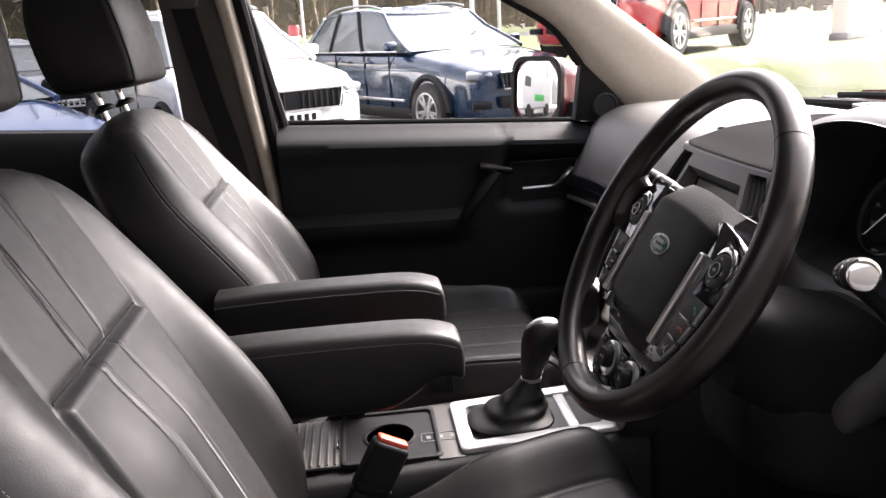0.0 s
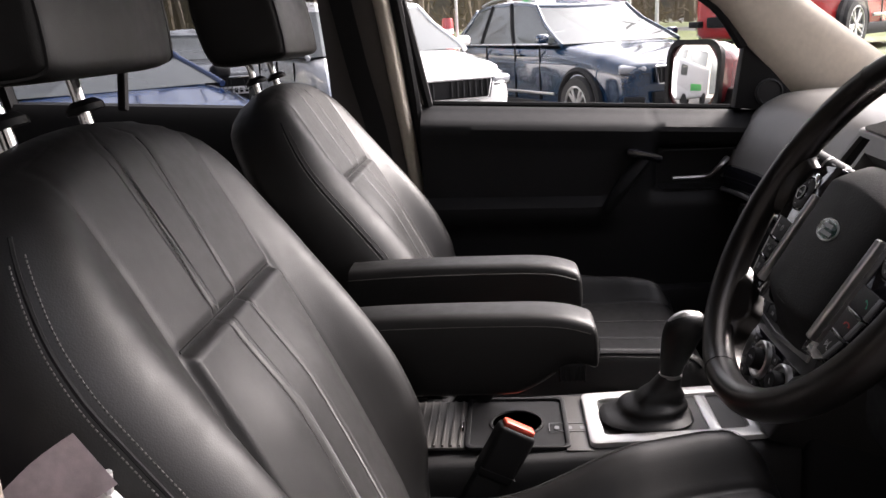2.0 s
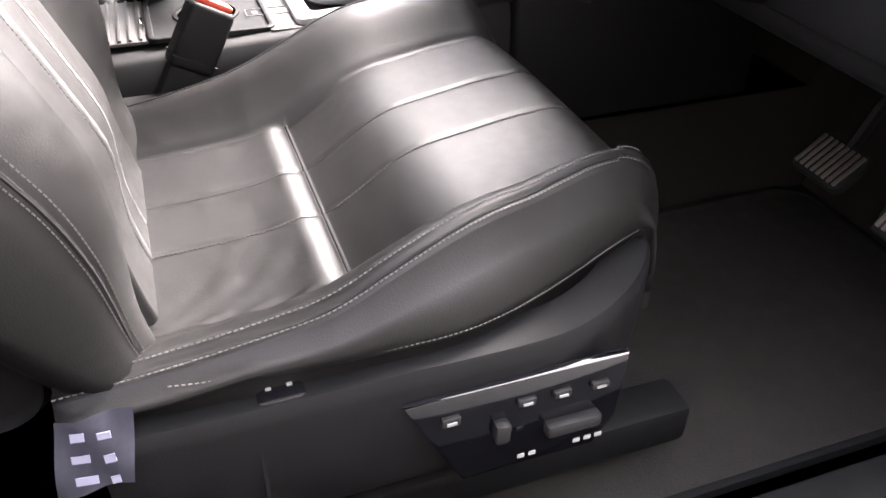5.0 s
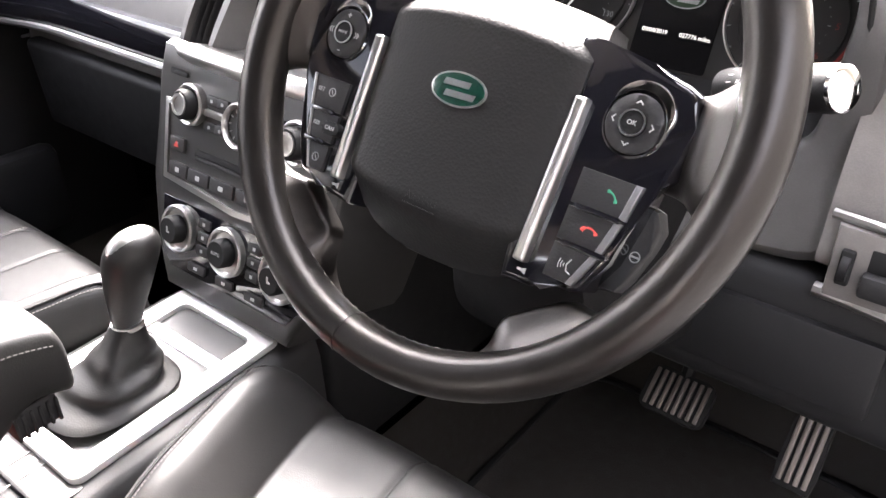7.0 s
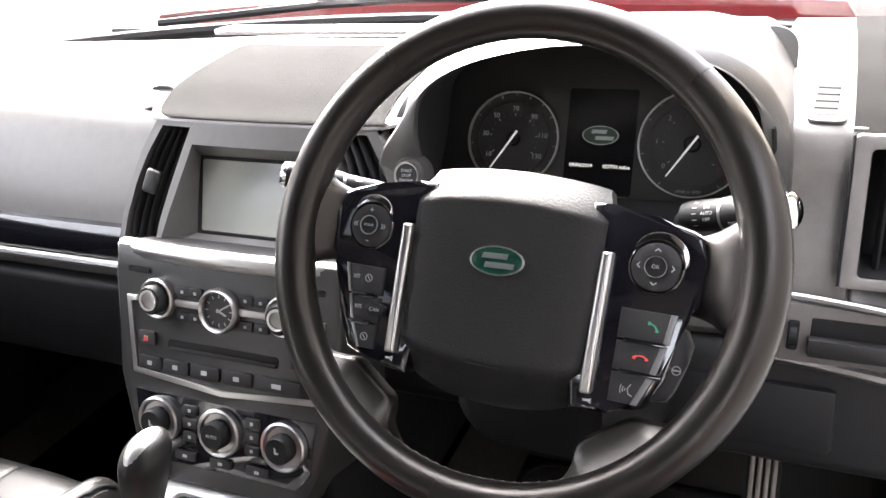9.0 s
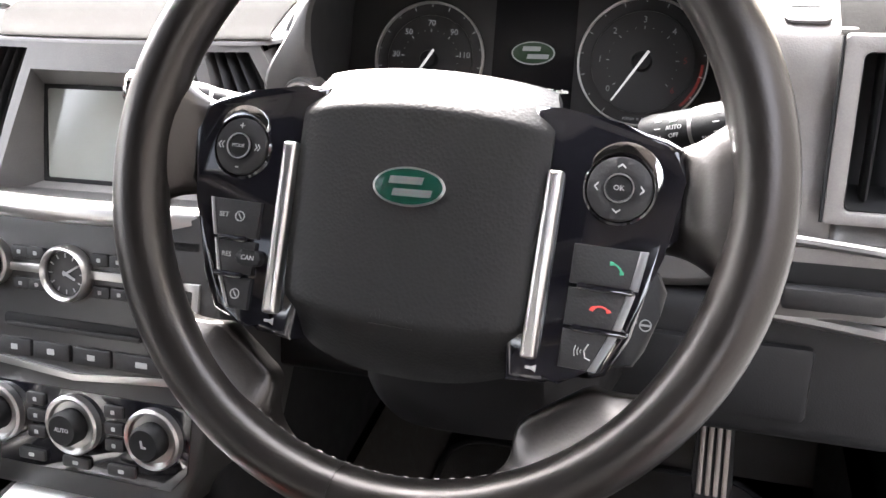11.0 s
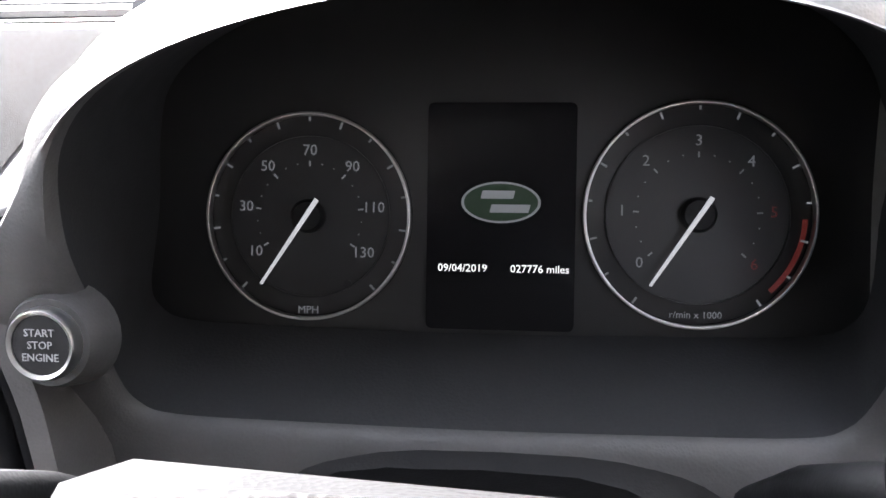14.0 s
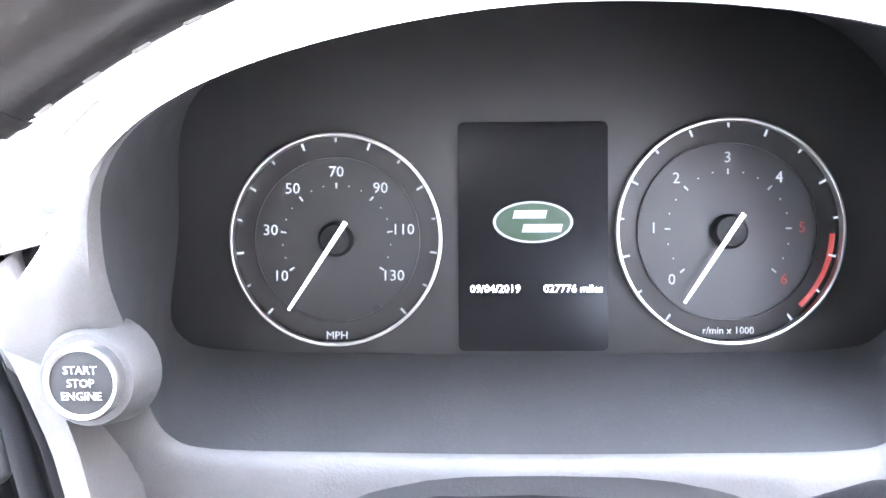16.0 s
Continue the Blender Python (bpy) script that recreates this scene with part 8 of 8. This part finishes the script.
        part("door_crease", tube(bmesh.new(), [(s * (W + 0.002), y, 0.80) for y in np.linspace(-L + 0.7, L - 0.9, 5)], 0.008, 5), paint, root)
        part("chrome_strip", boxed(s * (W * 0.995), -0.05, 0.44, 0.03, 1.7, 0.035, 0.006), SATIN, root)
        for y in (L - 0.87 - 0.85, -0.15, -L + 1.25):
            part("door_gap", boxed(s * (W - 0.008), y, 0.66, 0.02, 0.008, 0.68), RUBBER, root)
        for y in (L - 2.25, -L + 1.55):
            part("door_pull", boxed(s * (W + 0.004), y, 0.90, 0.03, 0.18, 0.03, 0.008), paint, root)
        for y in (L - 0.87, -L + 0.89):
            wl_ty, wl_rim, wl_hub = car_wheel(0.335, 0.22)
            wl = part("wheel", wl_ty, TYRE, root, "black tyre")
            wl.matrix_local = pose(s * (W - 0.068), y, 0.335, 0, 0, 0 if s > 0 else 180)
            part("rim", wl_rim, ALLOY, wl, "silver alloy rim")
            part("brake_drum", wl_hub, RUBBER, wl)
            ab = bmesh.new()
            line = [(s * (W - 0.015), y + 0.395 * math.cos(a), 0.335 + 0.395 * math.sin(a)) for a in np.linspace(-0.15, math.pi + 0.15, 20)]
            tube(ab, line, 0.045, 6)
            part("arch_cladding", ab, PLASTIC, root)
            # flat dark disc standing in for the shade inside the wheel arch
            arch_fill = turned(bmesh.new(), [(0.385, 0), (0.385, 0.012), (0, 0.012)], 28, pose(s * (W - 0.022), y, 0.335, 0, 90 * s, 0))
            part("arch_hollow", arch_fill, RUBBER, root)
        hl = bmesh.new()
        box(hl, s * (W * 0.735), L - 0.19, hood - 0.255, 0.30, 0.13, 0.085, 0.035, 4, rot=pose(0, 0, 0, -14, 0, s * -30))
        h_ = part("headlight", hl, LAMP_GLASS, root, "clear headlamp")
        part("lamp_rim", boxed(s * (W * 0.735), L - 0.185, hood - 0.305, 0.29, 0.13, 0.016, 0.006, rot=pose(0, 0, 0, 0, 0, s * -30)), PIANO, h_)
        part("fog_lamp", boxed(s * (W * 0.78), L - 0.10, 0.42, 0.22, 0.1, 0.08, 0.02, rot=pose(0, 0, 0, 0, 0, s * -24)), PLASTIC, root)
    if grille:
        g_ = part("grille", slab(bmesh.new(), [(-0.52, hood - 0.24), (0.52, hood - 0.24), (0.48, hood - 0.40), (-0.48, hood - 0.40)], 0.05, 0.01, Matrix(((1, 0, 0, 0), (0, 0, 1, L - 0.035), (0, 1, 0, 0), (0, 0, 0, 1)))), RUBBER, root, "black grille with bright frame")
        part("grille_frame", tube(bmesh.new(), [(x, L + 0.02, z) for x, z in ((-0.53, hood - 0.23), (0.53, hood - 0.23), (0.49, hood - 0.41), (-0.49, hood - 0.41))], 0.014, 6, closed=True, up=(0, 1, 0)), CHROME, g_)
        for k in range(16):
            if abs(k - 7.5) < 1:
                continue
            part("grille_bar", boxed(-0.465 + 0.062 * k, L + 0.02, hood - 0.32, 0.014, 0.03, 0.14), PLASTIC_GREY, g_)
    part("lower_intake", boxed(0, L - 0.02, 0.44, 1.05, 0.06, 0.13, 0.02), RUBBER, root)
    part("number_plate", boxed(0, L + 0.015, 0.56, 0.52, 0.02, 0.11, 0.006), WHITE_SIGN, root, "white plate with plain bars")
    for k in range(6):
        part("plate_bar", boxed(-0.19 + 0.075 * k, L + 0.0275, 0.56, 0.045, 0.004, 0.06), RUBBER, root)
    return root


HEAD = -61.5
suv("white sport-utility car with black grille parked outside", WHITE_PAINT, pose(-8.54, -2.01, 0, 0, 0, HEAD), 4.7, 1.88, 1.68, 1.04)
suv("petrol-blue sport-utility car with silver roof rails parked outside", BLUE_PAINT, pose(-10.02, 0.713, 0, 0, 0, HEAD), 4.38, 1.84, 1.61, 1.0)
suv("bright blue hatchback parked close by", BLUE_BRIGHT, pose(-5.2, -3.6, 0, 0, 0, -48), 4.0, 1.74, 1.45, 0.94, rails=False)
suv("dark grey car parked behind the white one", GREY_PAINT, pose(-12.5, -5.2, 0, 0, 0, HEAD), 4.4, 1.82, 1.5, 0.98, rails=False)

# red cars on the bank, signs, flagpoles
suv("bright red sport-utility car on the grass bank", RED_CAR, pose(-11.0, 4.2, 0.73, 0, 0, -133.8), 4.5, 1.86, 1.68, 1.04)


def flagpole(x, y, h, flag):
    fp = thing("flagpole", "tall white flagpole with a green flag" if flag else "tall plain white painted flagpole", "flagpole", pose(x, y, 0.2), group="flagpoles")
    part("pole", tube(bmesh.new(), [(0, 0, 0), (0, 0, h * 0.5), (0, 0, h)], lambda f: 0.06 - 0.02 * f, 12), POLE, fp)
    part("base", turned(bmesh.new(), [(0.14, 0), (0.14, 0.05), (0.09, 0.12), (0.06, 0.13)], 16), POLE, fp)
    part("finial", turned(bmesh.new(), [(0.0, h + 0.06), (0.05, h + 0.03), (0.05, h), (0, h)], 14), POLE, fp)
    if flag:
        rows = [[(0.02 * math.sin(7 * v + 2 * u), 0.06 + u * 0.62, flag - v * 1.5 + 0.02 * math.sin(5 * u)) for u in np.linspace(0, 1, 9)] for v in np.linspace(0, 1, 16)]
        fb = sheet(bmesh.new(), rows)
        bmesh.ops.solidify(fb, geom=fb.faces[:], thickness=0.004)
        part("flag", fb, GREEN_SIGN, fp, "hanging bright green flag")
        part("flag_arm", tube(bmesh.new(), [(0, 0, flag), (0, 0.7, flag)], 0.012, 6), POLE, fp)
    return fp


for x, y, h, fl in ((-18.0, -2.69, 7.5, 0), (-18.0, -0.14, 7.5, 4.2), (-18.0, 2.5, 7.5, 0), (-18.0, 4.45, 7.5, 5.6), (-24.0, 4.2, 7.0, 0), (-22.0, -7.5, 7.5, 0)):
    flagpole(x, y, h, fl)
sg = thing("direction_sign", "small white sign board on a thin post", "sign", pose(-16.2, -1.25, 0.15, 0, 0, 20))
part("post", tube(bmesh.new(), [(0, 0, 0), (0, 0, 2.5)], 0.03, 10), POLE, sg)
part("board", boxed(0.03, 0.1, 2.35, 0.03, 0.42, 0.24, 0.006), WHITE_SIGN, sg)
for k in range(3):
    part("print_bar", boxed(0.047, 0.1, 2.43 - 0.07 * k, 0.004, 0.3 - 0.06 * k, 0.025), GREY_PAINT, sg)
bol_ = thing("red_bollard", "short red post at the edge of the grass", "bollard", pose(-15.8, -1.42, 0.1))
part("post", turned(bmesh.new(), [(0.12, 0), (0.12, 1.3), (0.1, 1.36), (0, 1.36)], 20), RED_CAR, bol_)
part("cap_band", turned(bmesh.new(), [(0.123, 1.05), (0.123, 1.15)], 20), WHITE_SIGN, bol_)
tot = thing("sign_pylon", "tall white sign pylon on a dark base", "sign", pose(-11.5, 7.75, 0.62, 0, 0, 35))
part("panel", boxed(0, 0, 1.85, 0.25, 1.25, 3.3, 0.02), WHITE_SIGN, tot)
part("base", boxed(0, 0, 0.1, 0.3, 1.3, 0.25, 0.02), GREY_PAINT, tot)
part("green_band", boxed(0.128, 0, 2.9, 0.01, 1.0, 0.5), GREEN_SIGN, tot)
tot2 = thing("sign_pylon", "slim white sign panel near the red car", "sign", pose(-8.6, 2.62, 0.0, 0, 0, 20))
part("panel", boxed(0, 0, 0.98, 0.08, 0.34, 1.86, 0.01), WHITE_SIGN, tot2)
part("base", boxed(0, 0, 0.03, 0.2, 0.5, 0.1, 0.01), GREY_PAINT, tot2)
hy_ = thing("planter_bed", "low brown-red shrub bed by the verge", "shrub", pose(-15.8, 1.9, 0.15), kind="stuff")
hb3 = bmesh.new()
for k in range(260):
    c = Vector((random.gauss(0, 0.35), random.gauss(0, 0.8), abs(random.gauss(0.3, 0.18))))
    d = Vector((random.uniform(-1, 1), random.uniform(-1, 1), random.uniform(-0.3, 1))).normalized()
    e = d.cross(Vector((0, 0, 1))).normalized() * 0.05
    hb3.faces.new([hb3.verts.new(c - e), hb3.verts.new(c + d * 0.12), hb3.verts.new(c + e), hb3.verts.new(c - d * 0.05)])
part("foliage", hb3, mat("rust_shrub_leaves", (0.22, 0.06, 0.03), 0.8, var=0.4, scale=8), hy_, smooth=False)

# white van and shop front behind our car, seen in the mirrors
van = thing("parked_van", "white van with green side stripe parked behind", "van", pose(-5.6, -9.3, 0, 0, 0, 10))
part("body", boxed(0, 0, 1.15, 1.8, 4.6, 1.5, 0.18, 4), WHITE_PAINT, van)
part("cab_glass", boxed(0, 1.55, 1.5, 1.82, 0.9, 0.5, 0.1, 3), CAR_GLASS, van)
part("stripe", boxed(0, -0.2, 0.9, 1.815, 1.6, 0.3, 0.02), GREEN_SIGN, van)
for x in (-0.85, 0.85):
    for y in (-1.4, 1.45):
        part("wheel", turned(bmesh.new(), [(0.2, -0.1), (0.33, -0.1), (0.33, 0.1), (0.2, 0.1)], 24, pose(x, y, 0.33, 0, 90, 0)), TYRE, van)
shop = thing("showroom", "pale car showroom with tall windows", "building", pose(-3.0, -21, 0))
part("wall", boxed(0, 0, 2.6, 40, 8, 5.2, 0.05), mat("pale_render_wall", (0.6, 0.55, 0.47), 0.8, bump=0.3, scale=6, var=0.1), shop)
for k in range(12):
    w_ = part("window", boxed(-17.6 + 3.2 * k, 4.0, 1.9, 2.6, 0.12, 3.2, 0.02), CAR_GLASS, shop, "tall dark shop window")
    part("frame", boxed(-17.6 + 3.2 * k, 4.05, 3.55, 2.8, 0.14, 0.14), POLE, w_)
part("roof", boxed(0, 0, 5.3, 41, 9, 0.3, 0.05), GREY_PAINT, shop)

# plain unseen wall, added to cut the light from the open-door side
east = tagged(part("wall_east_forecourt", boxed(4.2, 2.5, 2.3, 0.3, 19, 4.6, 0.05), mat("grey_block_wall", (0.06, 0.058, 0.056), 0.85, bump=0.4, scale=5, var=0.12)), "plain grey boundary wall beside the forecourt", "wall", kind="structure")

# woodland behind the bank: bare trees with a few evergreens
def tree_mesh(seed, h, evergreen):
    rnd = random.Random(seed)
    tb, cb = bmesh.new(), bmesh.new()
    lean = Vector((rnd.uniform(-0.05, 0.05), rnd.uniform(-0.05, 0.05), 1))
    trunk = [Vector((lean.x * z + 0.12 * math.sin(z * 0.7 + seed), lean.y * z + 0.1 * math.cos(z * 0.6 + seed), z)) for z in np.linspace(0, h, 9)]
    tube(tb, trunk, lambda f: 0.16 * (1 - f) ** 0.8 + 0.015, 7)
    for k in range(20):
        f = rnd.uniform(0.22, 0.97)
        base = trunk[0].lerp(trunk[-1], f)
        a, up = rnd.uniform(0, 6.28), rnd.uniform(0.35, 1.1)
        ln = h * rnd.uniform(0.10, 0.24) * (1.2 - f)
        d = Vector((math.cos(a), math.sin(a), up)).normalized()
        pts = [base, base + d * ln * 0.5 + Vector((0, 0, 0.05)), base + d * ln + Vector((0, 0, 0.25 * ln))]
        tube(tb, pts, lambda q, f=f: 0.045 * (1.1 - f) * (1 - 0.75 * q), 4)
        for j in range(14):
            s0 = pts[0].lerp(pts[2], rnd.uniform(0.3, 1.0))
            dd = (d + Vector((rnd.uniform(-1, 1), rnd.uniform(-1, 1), rnd.uniform(-0.2, 0.9)))).normalized()
            e = dd.cross(Vector((rnd.random(), rnd.random(), 0.2))).normalized() * 0.011
            tip = s0 + dd * rnd.uniform(0.35, 0.95)
            cb.faces.new([cb.verts.new(s0 - e), cb.verts.new(s0 + e), cb.verts.new(tip)])
            if evergreen:
                for q in range(3):
                    c = s0.lerp(tip, rnd.random())
                    n1 = Vector((rnd.uniform(-1, 1), rnd.uniform(-1, 1), rnd.uniform(-1, 1))).normalized() * 0.13
                    n2 = n1.cross(dd).normalized() * 0.07
                    cb.faces.new([cb.verts.new(c - n2), cb.verts.new(c + n1), cb.verts.new(c + n2), cb.verts.new(c - n1)])
    return tb, cb


bases = []
for k in range(6):
    ev = k >= 4
    h = 9 + 1.6 * k % 5
    tr = thing("tree", "tall evergreen tree with dull green foliage" if ev else "bare grey-brown woodland tree", "tree", group="woodland trees")
    tb, cb = tree_mesh(k + 3, h, ev)
    part("trunk", tb, BARK, tr)
    part("crown", cb, LEAVES if ev else TWIGS, tr, smooth=False)
    bases.append(tr)
rnd = random.Random(11)
spots = []
for k in range(150):
    x = -27 - 26 * rnd.random() ** 1.3
    y = rnd.uniform(-36, 34) * (1 + (-27 - x) / 40)
    spots.append((x, y))
for k, (x, y) in enumerate(spots):
    b = bases[rnd.choice((0, 1, 2, 3, 0, 1, 2, 3, 4, 5))] if k >= 6 else bases[k]
    m = pose(x, y, 0.9, 0, 0, rnd.uniform(0, 360))
    if k < 6:
        b.matrix_world = m
    else:
        c = copy_thing(b, m)
        sc = rnd.uniform(0.75, 1.25)
        c.scale = (sc, sc, sc)
under = bmesh.new()
for k in range(9000):
    x = -26 - 30 * rnd.random()
    y = rnd.uniform(-60, 60)
    z = 0.9 + abs(rnd.gauss(0, 1.1))
    d = Vector((rnd.uniform(-1, 1), rnd.uniform(-1, 1), rnd.uniform(0, 1.2))).normalized() * rnd.uniform(0.3, 0.9)
    e = d.cross(Vector((1, 0, 0))).normalized() * 0.03
    p = Vector((x, y, z))
    under.faces.new([under.verts.new(p - e), under.verts.new(p + e), under.verts.new(p + d)])
tagged(part("undergrowth", under, TWIGS, smooth=False), "tangled brown undergrowth below the trees", "undergrowth", kind="stuff")
far = bmesh.new()
rows = []
for z in (0.5, 3, 6, 9, 11):
    rows.append([(-70 + 3 * noise.noise((y * 0.05, z, 3)), y, z + (2.2 * noise.noise((y * 0.09, 0, 1)) + 1.2 * noise.noise((y * 0.4, 0, 5)) if z > 9 else 0)) for y in np.linspace(-110, 110, 160)])
sheet(far, rows)
tagged(part("backdrop", far, mat("distant_woodland", (0.10, 0.085, 0.06), 1.0, var=0.6, scale=4)), "distant brown woodland edge", "woodland", kind="structure")
